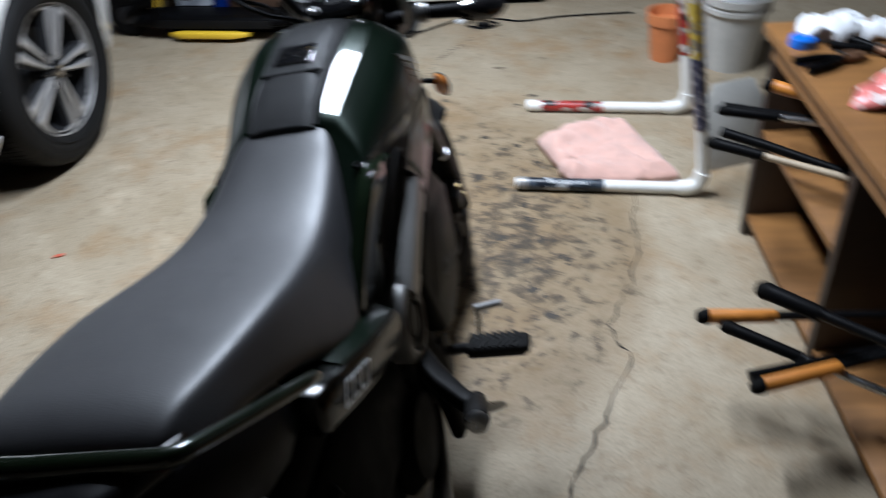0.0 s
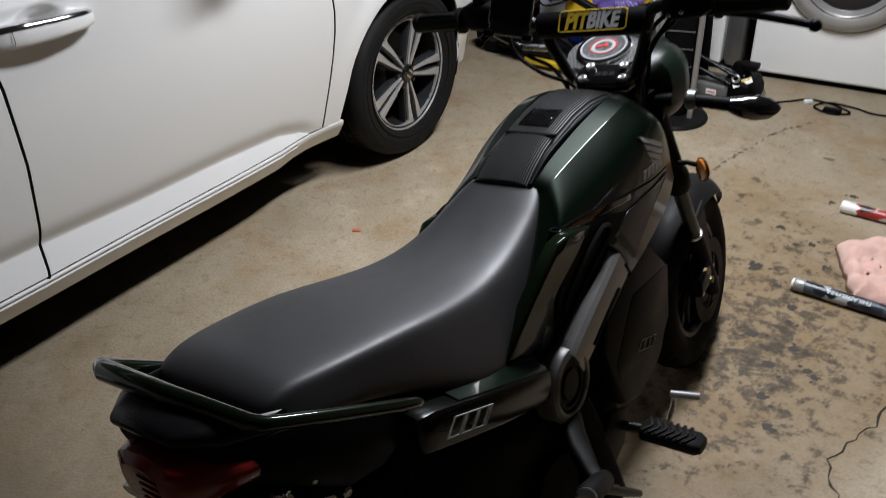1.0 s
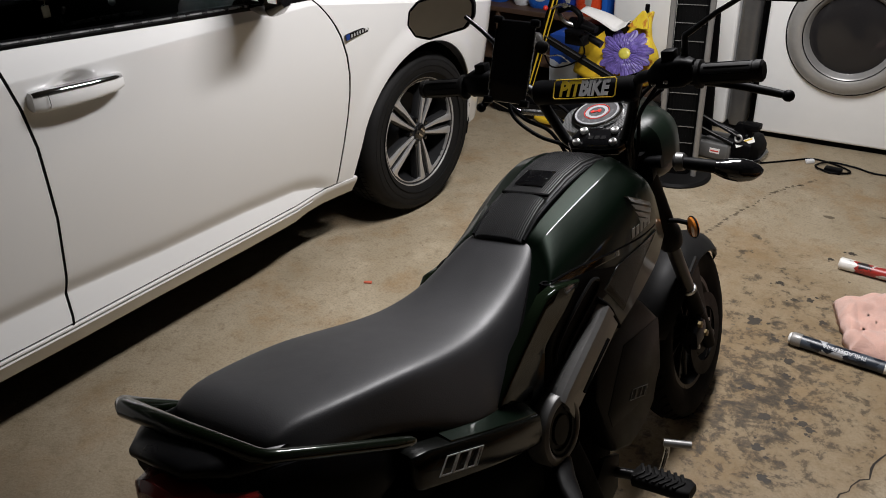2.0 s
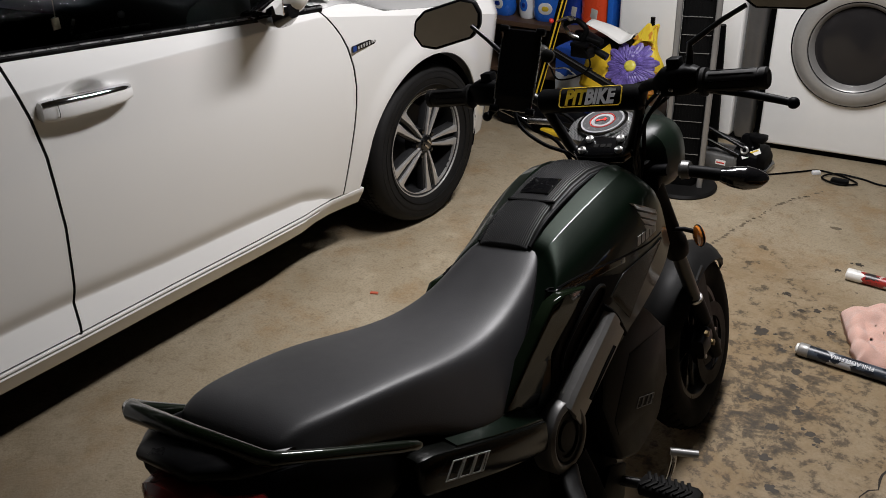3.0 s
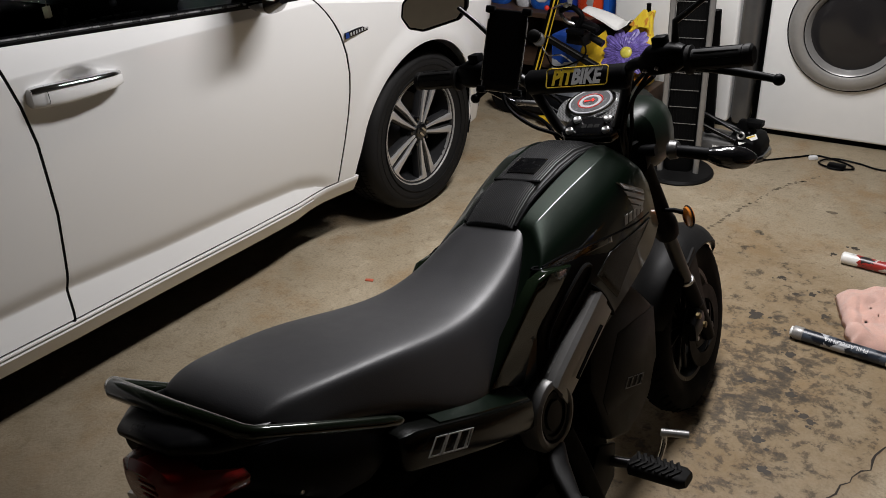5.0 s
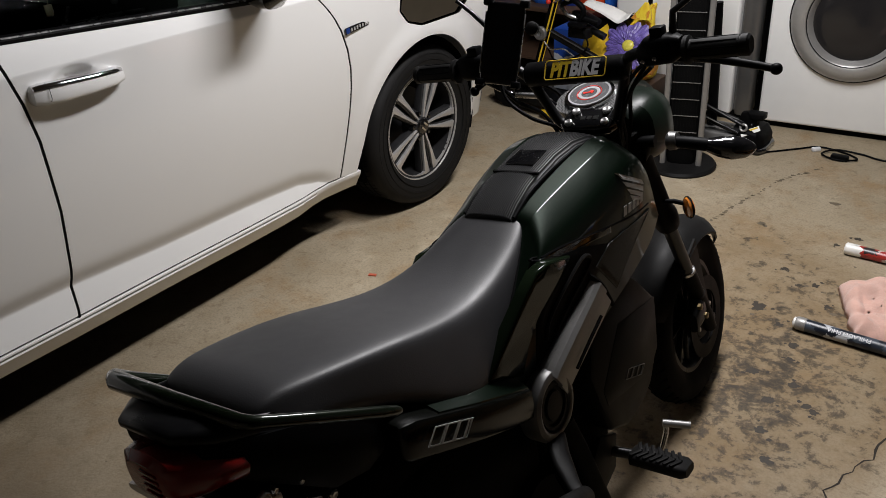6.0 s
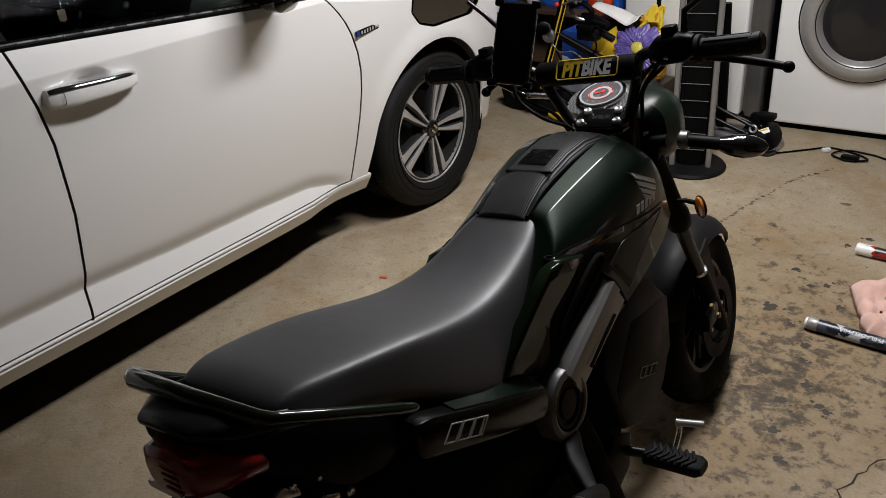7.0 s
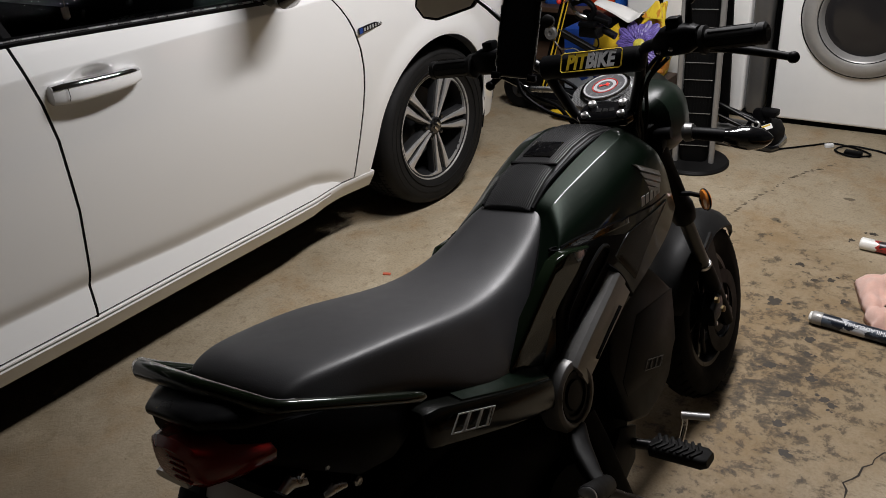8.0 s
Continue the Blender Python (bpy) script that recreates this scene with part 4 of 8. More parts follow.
def ellipsoid(c, r, n=20, m=12):
    rings = []
    for j in range(1, m):
        a = math.pi * j / m
        rings.append([(c[0] + r[0] * math.sin(a) * math.cos(2 * math.pi * k / n), c[1] + r[1] * math.sin(a) * math.sin(2 * math.pi * k / n), c[2] - r[2] * math.cos(a)) for k in range(n)])
    return loft(rings)


def loft_box(centres, sizes, axis="y", e=0.55, n=20):
    """A soft bar with a rounded square section through the centres; sizes are half widths."""
    rings = []
    for (x, y, z), (a, b) in zip(centres, sizes):
        ring = []
        for k in range(n):
            t = 2 * math.pi * k / n
            ct, st = math.cos(t), math.sin(t)
            u, v = a * math.copysign(abs(ct) ** e, ct), b * math.copysign(abs(st) ** e, st)
            ring.append((x + u, y, z + v) if axis == "y" else (x, y + u, z + v) if axis == "x" else (x + v, y + u, z) if axis == "x2" else (x + u, y + v, z))
        rings.append(ring)
    return loft(rings)


def door_handle():
    rings = []
    for y, x, h, d in ((-0.928, -0.146, 0.013, 0.012), (-0.920, -0.128, 0.023, 0.015), (-0.90, -0.119, 0.0255, 0.016), (-0.85, -0.113, 0.0255, 0.016), (-0.78, -0.110, 0.0235, 0.015), (-0.71, -0.116, 0.0205, 0.014), (-0.682, -0.126, 0.0165, 0.013), (-0.674, -0.142, 0.010, 0.012)):
        z = 0.904 - 0.05 * (y + 0.806) + 0.004
        rings.append([(x + d * math.copysign(abs(math.cos(a)) ** 0.55, math.cos(a)), y, z + h * math.copysign(abs(math.sin(a)) ** 0.7, math.sin(a))) for a in [2 * math.pi * k / 22 for k in range(22)]])
    return loft(rings)


def handle_strip():
    """A flat chrome cover over the upper third of the grip."""
    rings = []
    for y, x, h, d in ((-0.926, -0.142, 0.013, 0.012), (-0.9185, -0.127, 0.023, 0.015), (-0.90, -0.119, 0.0255, 0.016), (-0.85, -0.113, 0.0255, 0.016), (-0.78, -0.110, 0.0235, 0.015), (-0.71, -0.116, 0.0205, 0.014), (-0.684, -0.126, 0.0165, 0.013), (-0.677, -0.138, 0.011, 0.012)):
        z = 0.904 - 0.05 * (y + 0.806) + 0.004
        arc = [radians(a) for a in (26, 34, 45, 60, 80, 100, 120)]
        put = lambda a, k: (x + (d + k) * math.copysign(abs(math.cos(a)) ** 0.55, math.cos(a)), y, z + (h + k) * abs(math.sin(a)) ** 0.7)
        rings.append([put(a, 0.0016) for a in arc] + [put(a, -0.001) for a in reversed(arc)])
    return loft(rings)


def car_wheel(car_ob, m):
    """Tyre and two-tone alloy with five pairs of spokes; the axle is along x, the face towards +x."""
    R, W = 0.315, 0.108
    tyre_prof = [(0.214, -W * 0.86), (0.24, -W), (0.285, -W * 1.02), (0.305, -W * 0.88), (R, -W * 0.6), (R, W * 0.6), (0.305, W * 0.88), (0.285, W * 1.02), (0.24, W), (0.214, W * 0.86)]
    w = part("wheel", moved(ring_lathe(tyre_prof, 72), m), M["car_tyre"], car_ob, "tyre on a two-tone alloy rim")
    grooves = []
    for k in range(64):
        a = 2 * math.pi * k / 64
        grooves.append(moved(box(W * 0.62, W * 0.93, -0.0035, 0.0035, -0.002, 0.003), m @ Matrix.Rotation(a, 4, "X") @ Matrix.Translation((0, 0, R - 0.0045)) @ Matrix.Rotation(radians(24), 4, "Y")))
    for k in range(84):
        a = 2 * math.pi * (k + 0.5) / 84
        grooves.append(moved(box(-W * 0.58, W * 0.58, -0.0016, 0.0016, -0.002, 0.0006), m @ Matrix.Rotation(a, 4, "X") @ Matrix.Translation((0, 0, R - 0.0002)) @ Matrix.Rotation(radians(14), 4, "Z")))
    part("tread_blocks", join(*grooves), M["gap"], w, smooth=False)
    for x in (-0.034, 0.0, 0.034):
        part("tread_groove", moved(ring_lathe([(R - 0.004, x - 0.0035), (R + 0.0008, x - 0.0035), (R + 0.0008, x + 0.0035), (R - 0.004, x + 0.0035)], 72), m), M["gap"], w)
    for r in (0.236, 0.262, 0.284):
        part("sidewall_line", moved(ring_lathe([(r - 0.0012, W * 0.985), (r + 0.0012, W * 0.985), (r + 0.0010, W * 1.030), (r - 0.0010, W * 1.030)], 72), m), M["car_tyre"], w)
    part("barrel", moved(ring_lathe([(0.214, -0.085), (0.214, 0.08), (0.208, 0.088), (0.200, 0.085), (0.195, 0.0), (0.195, -0.085)], 56), m), M["alloy_dark"], w)
    part("rim_lip", moved(ring_lathe([(0.2165, 0.086), (0.2165, 0.092), (0.211, 0.092), (0.208, 0.084)], 64), m), M["alloy"], w)
    part("brake_disc", moved(lathe([(0.0, -0.02), (0.14, -0.02), (0.14, -0.008), (0.0, -0.008)], 40, "x"), m), M["alloy_dark"], w)
    part("wheel_back", moved(lathe([(0.0, -0.07), (0.205, -0.07), (0.205, -0.06), (0.0, -0.06)], 40, "x"), m), M["gap"], w)
    part("wheel_hub", moved(lathe([(0.0, 0.02), (0.062, 0.03), (0.056, 0.066), (0.038, 0.080), (0.034, 0.084), (0.0, 0.085)], 32, "x"), m), M["alloy_dark"], w)
    part("centre_cap", moved(lathe([(0.0, 0.086), (0.031, 0.087), (0.028, 0.092), (0.0, 0.094)], 28, "x"), m), M["gloss"], w, "black cap with a plain silver mark")
    part("cap_mark", moved(join(box(0.093, 0.0965, -0.014, -0.007, -0.013, 0.013), box(0.093, 0.0965, 0.007, 0.014, -0.013, 0.013)), m), M["chrome"], w)
    for k in range(5):
        rr = m @ Matrix.Rotation(2 * math.pi * k / 5, 4, "X")
        for s in (-1, 1):
            # paired spokes: a machined face on a dark body, with a slight kink towards the rim
            mid = [(0.008, 0.034, 0.0040), (0.0155, 0.082, 0.0052), (0.0215, 0.128, 0.0080), (0.0240, 0.168, 0.0110), (0.0285, 0.2065, 0.0165)]
            face = [(s * c - h, r) for c, r, h in mid] + [(s * c + h, r) for c, r, h in reversed(mid)]
            back = [(s * c - h - 0.008, r) for c, r, h in mid] + [(s * c + h + 0.008, r) for c, r, h in reversed(mid)]
            part("spoke", moved(plate_of(face, 0.012, "yz", 0.074, 0.0022), rr), M["alloy"], w)
            part("spoke_body", moved(plate_of(back, 0.034, "yz", 0.040, 0.004), rr), M["alloy_dark"], w)
        # the machined arc that joins this pair to the next along the rim
        arc = [radians(d) for d in (8, 16, 24, 32, 40, 48, 56, 64)]
        inner = [0.188, 0.1955, 0.1985, 0.1995, 0.1995, 0.1985, 0.1955, 0.188]
        band = [(-0.2085 * math.sin(a), 0.2085 * math.cos(a)) for a in arc] + [(-r * math.sin(a), r * math.cos(a)) for a, r in reversed(list(zip(arc, inner)))]
        part("rim_arc", moved(plate_of(band, 0.011, "yz", 0.0745), rr), M["alloy"], w)
    for k in range(5):
        a = 2 * math.pi * k / 5 + math.pi / 5
        part("wheel_nut", moved(lathe([(0.0, 0.066), (0.009, 0.066), (0.008, 0.084), (0.0, 0.085)], 6, "x"), m @ Matrix.Rotation(a, 4, "X") @ Matrix.Translation((0, 0, 0.052))), M["gloss"], w)


car()


# ---------------------------------------------------------------- the motorcycle
# own axes: rear axle at y 0, nose towards +y, x to the rider's right; it leans on its side stand
BIKE = pose(1.158, -1.26, 0.0, 0, -10.0, 0)
AXIS_AT, AXIS_DIR, STEER = Vector((0, 0.97, 0.80)), Vector((0, -0.438, 0.899)), 4.0
TURN_BARS = Matrix.Translation(AXIS_AT) @ Matrix.Rotation(radians(STEER), 4, AXIS_DIR) @ Matrix.Translation(-AXIS_AT)


def section(half, top, bottom):
    """A closed ring from a half outline of (half width, height share), in the slanted plane between bottom and top (y, z)."""
    pts = [(w, lerp(bottom[0], top[0], v), lerp(bottom[1], top[1], v)) for w, v in half]
    return pts + [(-w, y, z) for w, y, z in reversed(pts) if w > 1e-6]


def seat_mesh():
    rows = [  # top (y, z), bottom (y, z), width at the foot, width at the shoulder
        ((-0.099, 0.791), (-0.102, 0.785), 0.092, 0.072),
        ((-0.098, 0.810), (-0.100, 0.786), 0.104, 0.081),
        ((-0.093, 0.827), (-0.096, 0.788), 0.111, 0.088),
        ((-0.083, 0.840), (-0.090, 0.791), 0.116, 0.095),
        ((-0.066, 0.8485), (-0.078, 0.793), 0.119, 0.101),
        ((-0.038, 0.8515), (-0.058, 0.795), 0.123, 0.108),
        ((0.0, 0.847), (-0.03, 0.788), 0.128, 0.116),
        ((0.06, 0.838), (0.02, 0.777), 0.130, 0.123),
        ((0.14, 0.825), (0.085, 0.748), 0.137, 0.127),
        ((0.22, 0.804), (0.15, 0.712), 0.142, 0.122),
        ((0.31, 0.785), (0.195, 0.676), 0.147, 0.110),
        ((0.39, 0.785), (0.228, 0.656), 0.149, 0.098),
        ((0.46, 0.802), (0.253, 0.642), 0.147, 0.086),
        ((0.52, 0.826), (0.273, 0.635), 0.144, 0.078),
        ((0.552, 0.838), (0.284, 0.630), 0.141, 0.074),
        ((0.558, 0.838), (0.288, 0.628), 0.138, 0.071),
        ((0.560, 0.834), (0.290, 0.626), 0.133, 0.066),
    ]
    rings = []
    for top, bot, wf, ws in rows:
        half = [(wf * 0.92, -0.04), (wf, 0.03), (lerp(wf, ws, 0.26), 0.35), (lerp(wf, ws, 0.58), 0.65), (lerp(wf, ws, 0.84), 0.85), (ws * 0.94, 0.935), (ws * 0.72, 0.975), (ws * 0.42, 0.995), (0.0, 1.0)]
        off = lerp(-0.010, CENTRE, min(1.0, (top[0] + 0.1) / 0.6))
        rings.append([(x + off * (1.0 if off < 0 else min(1.0, max(0.0, (z - bot[1]) / (top[1] - bot[1])))), y, z) for x, y, z in section(half, top, bot)])
    return loft(rings)


def tank_rows():
    return [  # foot (y, z), ridge (x, y, z), inner edge of the bevel (x, y, z), top (y, z), widest half width
        ((0.258, 0.592), (0.092, 0.531, 0.818), (0.072, 0.533, 0.824), (0.536, 0.828), 0.140),
        ((0.276, 0.586), (0.098, 0.550, 0.832), (0.074, 0.551, 0.8395), (0.553, 0.845), 0.146),
        ((0.420, 0.563), (0.102, 0.600, 0.8445), (0.074, 0.600, 0.8535), (0.600, 0.864), 0.151),
        ((0.565, 0.580), (0.1065, 0.680, 0.8595), (0.0745, 0.680, 0.8695), (0.680, 0.886), 0.158),
        ((0.690, 0.606), (0.1095, 0.750, 0.8700), (0.0765, 0.750, 0.8803), (0.760, 0.898), 0.1605),
        ((0.790, 0.632), (0.110, 0.812, 0.8750), (0.079, 0.814, 0.8850), (0.830, 0.888), 0.159),
        ((0.872, 0.652), (0.106, 0.856, 0.858), (0.078, 0.860, 0.868), (0.872, 0.862), 0.151),
        ((0.935, 0.676), (0.094, 0.890, 0.818), (0.068, 0.892, 0.826), (0.896, 0.824), 0.138),
    ]


# share of the height from foot to ridge, share of the widest half width
TANK_SIDE = [(0.0, 0.985), (0.11, 0.985), (0.27, 0.990), (0.44, 0.998), (0.58, 1.0), (0.70, 0.998), (0.79, 0.985)]
# share of the height, share of the way in from the widest place to the ridge
TANK_TURN = [(0.835, 0.11), (0.870, 0.22), (0.905, 0.39), (0.940, 0.60), (0.970, 0.79), (0.992, 0.945), (0.997, 0.98), (1.0, 1.0)]
TANK_LEFT = [(0.86, -0.008), (0.88, -0.007), (0.93, -0.001), (1.0, 0.006), (1.03, 0.010), (1.02, 0.004), (1.0, 0.0), (1.0, 0.0)]   # width and rise of the left crease beside the right one
CENTRE = 0.014   # the tank and the front of the seat sit a little to the right of the wheels


def tank_mesh():
    """A rounded side, a crease, a narrow flat bevel and a top that sinks under the pad."""
    rings = []
    for (foot, ridge, inner, top, w), (wide, rise) in zip(tank_rows(), TANK_LEFT):
        lean = 0.11 * (1 - smoothstep((ridge[1] - 0.55) / 0.12))
        half = [(w * (k - lean * max(0.0, 1 - f / 0.6)), lerp(foot[0], ridge[1], f), lerp(foot[1], ridge[2], f)) for f, k in TANK_SIDE]
        half += [(lerp(w, ridge[0], k), lerp(foot[0], ridge[1], f), lerp(foot[1], ridge[2], f)) for f, k in TANK_TURN]
        half += [tuple(lerp(a, b, f) for a, b in zip(ridge, inner)) for f in (0.06, 0.5, 0.94, 1.0)]
        half += [(inner[0] * 0.90, inner[1], inner[2] - 0.003), (inner[0] * 0.5, lerp(inner[1], top[0], 0.5), lerp(inner[2], top[1], 0.5) - 0.004), (CENTRE, top[0], top[1] - 0.004)]
        half = [(max(0.0, x - CENTRE), y, z) for x, y, z in half]
        low = lerp(0.80, 1.0, smoothstep((ridge[1] - 0.55) / 0.2))
        left = []
        for x, y, z in reversed(half):
            if x > 1e-6:
                up = min(1.0, max(0.0, (z - foot[1]) / (ridge[2] - foot[1]))) ** 3
                left.append((CENTRE - x * lerp(low, wide, up), y, z + rise * up))
        rings.append([(x + CENTRE, y, z) for x, y, z in half] + left)
    lines = [smooth_path([r[k] for r in rings], 5) for k in range(len(rings[0]))]
    return loft([list(row) for row in zip(*lines)])


SURFACE = {}


def tank_x(y, z):
    """Half width of the finished tank at a place on its side."""
    ok, at, _, _ = SURFACE["tank"].ray_cast(Vector((1.0, y, z)), Vector((-1.0, 0.0, 0.0)))
    return at.x if ok else 0.13


def left_share(y):
    return lerp(0.86, 1.0, smoothstep((y - 0.45) / 0.3))


def hugging(outline, s, lift, thick, n=10):
    """A thin panel on the tank's side: its outline shrinks to the middle in rings, each point lifted off the surface."""
    cy, cz = sum(p[0] for p in outline) / len(outline), sum(p[1] for p in outline) / len(outline)
    dense = [(lerp(a[0], b[0], k / 4), lerp(a[1], b[1], k / 4)) for a, b in zip(outline, outline[1:] + outline[:1]) for k in range(4)]
    rings = [[(CENTRE + s * (tank_x(y, z) - CENTRE + lift - 0.004) * (1 if s > 0 else left_share(y)), y, z) for y, z in dense]]
    for k in range(n):
        f = 1 - k / n
        rings.append([(CENTRE + s * (tank_x(lerp(cy, y, f), lerp(cz, z, f)) - CENTRE + lift + (thick if k else thick * 0.4)) * (1 if s > 0 else left_share(y)), lerp(cy, y, f if k > 1 else 1 - 0.02 * k), lerp(cz, z, f if k > 1 else 1 - 0.02 * k)) for y, z in dense])
    return loft(rings)


def hug_line(pts, s, lift, r):
    return tube([(CENTRE + s * (tank_x(y, z) - CENTRE + lift) * (1 if s > 0 else left_share(y)), y, z) for y, z in [(p.x, p.y) for p in smooth_path([(a, b, 0) for a, b in pts], 5)]], r, 6)


def side_panel_plate(s):
    """The flat cover between the seat and the inset, leaning in towards its foot, with rounded edges."""
    outline = [(0.487, 0.782), (0.560, 0.7595), (0.535, 0.735), (0.492, 0.710), (0.452, 0.683), (0.437, 0.640), (0.432, 0.596), (0.400, 0.600), (0.330, 0.640), (0.302, 0.652), (0.318, 0.672), (0.366, 0.714), (0.412, 0.754), (0.448, 0.782)]
    cy, cz = 0.435, 0.700
    face = lambda y, z: 0.1545 + 0.19 * (z - 0.735) + 0.10 * max(0.0, 0.676 - z - 0.12 * (y - 0.40))
    rings = []
    for shrink, sink in ((0.0, 0.022), (0.0, 0.0065), (0.008, 0.0045), (0.020, 0.0022), (0.036, 0.0008), (0.06, 0.0), (0.3, 0.0), (0.55, 0.0), (0.8, 0.0)):
        rings.append([(CENTRE * (1 - s) * 0.5 + s * (face(lerp(y, cy, shrink), lerp(z, cz, shrink)) - sink) * (1.0 if s > 0 else 0.72), lerp(y, cy, shrink), lerp(z, cz, shrink)) for y, z in outline])
    return loft(rings)


def tank_pad_mesh():
    """The ribbed black pad along the top of the tank."""
    rows = [(0.531, 0.838, 0.058), (0.56, 0.855, 0.057), (0.60, 0.872, 0.056), (0.64, 0.884, 0.056), (0.70, 0.897, 0.057), (0.76, 0.902, 0.059), (0.81, 0.896, 0.062), (0.845, 0.881, 0.062), (0.862, 0.863, 0.061)]
    n = 86
    rings = []
    for y, z, w in rows:
        up, down = [], []
        for k in range(n):
            s = k / (n - 1) * 2 - 1
            rib = -0.0026 if k % 3 == 2 else 0.0008
            up.append((CENTRE + w * s, y, z - 0.012 * s ** 4 + rib - (0.0 if abs(s) < 0.9 else 0.004)))
            down.append((CENTRE + w * s, y + 0.004, z - 0.03 - 0.01 * s * s))
        rings.append(up + down[::-1])
    return loft(rings)


def motorcycle():
    b = thing("motorcycle", BIKE, "small dark green motorcycle with long black seat on its stand", "motorcycle")
    P = lambda name, bm, material, label="", parent=b, **kw: part(name, bm, M[material], parent, label, **kw)

    # seat, tank, side panels
    P("seat", seat_mesh(), "seat", "long grained black vinyl seat", sub=2, angle=180)
    tank = P("tank", tank_mesh(), "green", "dark green metallic tank cover", angle=38)
    bpy.context.view_layer.update()
    SURFACE["tank"] = tank.evaluated_get(bpy.context.evaluated_depsgraph_get())
    pad = P("tank_pad", tank_pad_mesh(), "pad_rubber", "ribbed black tank pad", parent=tank, angle=25)
    P("pad_window", moved(box(-0.031, 0.031, -0.027, 0.027, -0.002, 0.0035, 0.002), Matrix.Translation((CENTRE, 0.676, 0.8905)) @ Matrix.Rotation(radians(10), 4, "X")), "gloss", parent=pad)
    P("pad_seam", moved(box(-0.050, 0.050, -0.0022, 0.0022, -0.004, 0.0005), Matrix.Translation((CENTRE + 0.004, 0.630, 0.8815)) @ Matrix.Rotation(radians(13), 4, "X")), "gap", parent=pad)
    for s in (1, -1):
        f = lambda x: s * x
        P("pad_edge", tube([(CENTRE + f(x - CENTRE), y, z) for x, y, z in ((0.068, 0.536, 0.832), (0.069, 0.60, 0.859), (0.070, 0.70, 0.8765), (0.073, 0.80, 0.880), (0.071, 0.855, 0.862))], 0.0042, 8, 4), "black", parent=tank)
        P("side_panel", side_panel_plate(s), "panel_green", "flat dark green cover beside the seat", angle=50)
        # black strip added for the dark gap between seat and side cover
        rim = []
        for v, w in ((0.0, 0.132), (0.12, 0.130), (0.35, 0.1156), (0.65, 0.0940), (0.85, 0.0767), (0.925, 0.065)):
            rim.append((f(w) * (1 if s > 0 else 0.9) + CENTRE * v, lerp(0.290, 0.560, v) + 0.006, lerp(0.626, 0.834, v)))
        P("seat_gap_strip", tube(rim, 0.0085, 8, 4), "gap", parent=tank)
        # the black inset with a raised loop, and the silver brace in front of it
        P("side_inset", hugging([(0.432, 0.606), (0.447, 0.680), (0.469, 0.711), (0.556, 0.764), (0.60, 0.757), (0.682, 0.728), (0.647, 0.690), (0.612, 0.692), (0.525, 0.640), (0.470, 0.600)], s, 0.0002, 0.0012), "black", parent=tank)
        P("inset_loop", hug_line([(0.466, 0.640), (0.480, 0.672), (0.530, 0.707), (0.592, 0.738), (0.616, 0.730), (0.604, 0.712), (0.545, 0.678), (0.492, 0.640)], s, 0.0020, 0.0040), "shield", parent=tank)
        P("scoop", hugging([(0.481, 0.783), (0.524, 0.7825), (0.588, 0.7745), (0.66, 0.762), (0.70, 0.753), (0.70, 0.742), (0.602, 0.758), (0.53, 0.768), (0.507, 0.774)], s, -0.0006, 0.0012), "gloss", "glossy black recess under the tank crease", parent=tank)
        P("panel_gap", hug_line([(0.479, 0.784), (0.524, 0.782), (0.588, 0.774), (0.698, 0.755), (0.79, 0.739), (0.871, 0.729)], s, -0.0012, 0.0026), "gap", parent=tank)
        P("lower_wing", hugging([(0.632, 0.704), (0.685, 0.727), (0.74, 0.727), (0.82, 0.723), (0.868, 0.720), (0.80, 0.694), (0.74, 0.660), (0.694, 0.628)], s, 0.0005, 0.002), "wing_dulled", parent=tank)
        brace = P("side_brace", brace_mesh(s), "silver", "satin silver diagonal brace with a round boss", angle=14)
        P("brace_clip", tube([(f(0.1565), 0.606, 0.698), (f(0.166), 0.630, 0.668), (f(0.158), 0.672, 0.606)], 0.0055, 8, 4), "gap", parent=brace)
        P("brace_slot", tube([(f(0.1725), 0.505, 0.565), (f(0.1725), 0.555, 0.592), (f(0.1725), 0.606, 0.617)], 0.0032, 8), "gap", parent=brace)
        P("boss_ring", moved(ring_lathe([(0.065, -0.035), (0.065, 0.002), (0.061, 0.010), (0.052, 0.013), (0.047, 0.011), (0.0455, 0.004), (0.045, -0.03)], 48), Matrix.Translation((f(0.155), 0.434, 0.530)) @ Matrix.Diagonal((s, 0.96, 1.08, 1))), "boss_grey", parent=brace)
        P("boss_disc", moved(lathe([(0.0, -0.02), (0.0448, -0.02), (0.0448, 0.005), (0.042, 0.0085), (0.036, 0.0085), (0.034, 0.004), (0.027, 0.004), (0.025, 0.0085), (0.010, 0.0095), (0.0, 0.0095)], 36, "x"), Matrix.Translation((f(0.155), 0.434, 0.530)) @ Matrix.Diagonal((s, 0.96, 1.08, 1))), "charcoal", parent=brace)
        P("frame_leg", loft_box([(f(0.148), 0.455, 0.475), (f(0.150), 0.488, 0.397), (f(0.149), 0.520, 0.30), (f(0.145), 0.556, 0.174), (f(0.140), 0.565, 0.15)], [(0.030, 0.020), (0.024, 0.020), (0.026, 0.018), (0.036, 0.016), (0.03, 0.012)], "x2"), "shade_black")
        # side black, top green: the cover's shade and light split over two parts
        tail = P("tail_panel", tail_panel_mesh(s), "side_dulled", "glossy green cover under the seat, side blackened for shade")
        P("green_top", tail_top_mesh(s), "green", "dark green upper strip, the lit top of the cover", parent=tail)
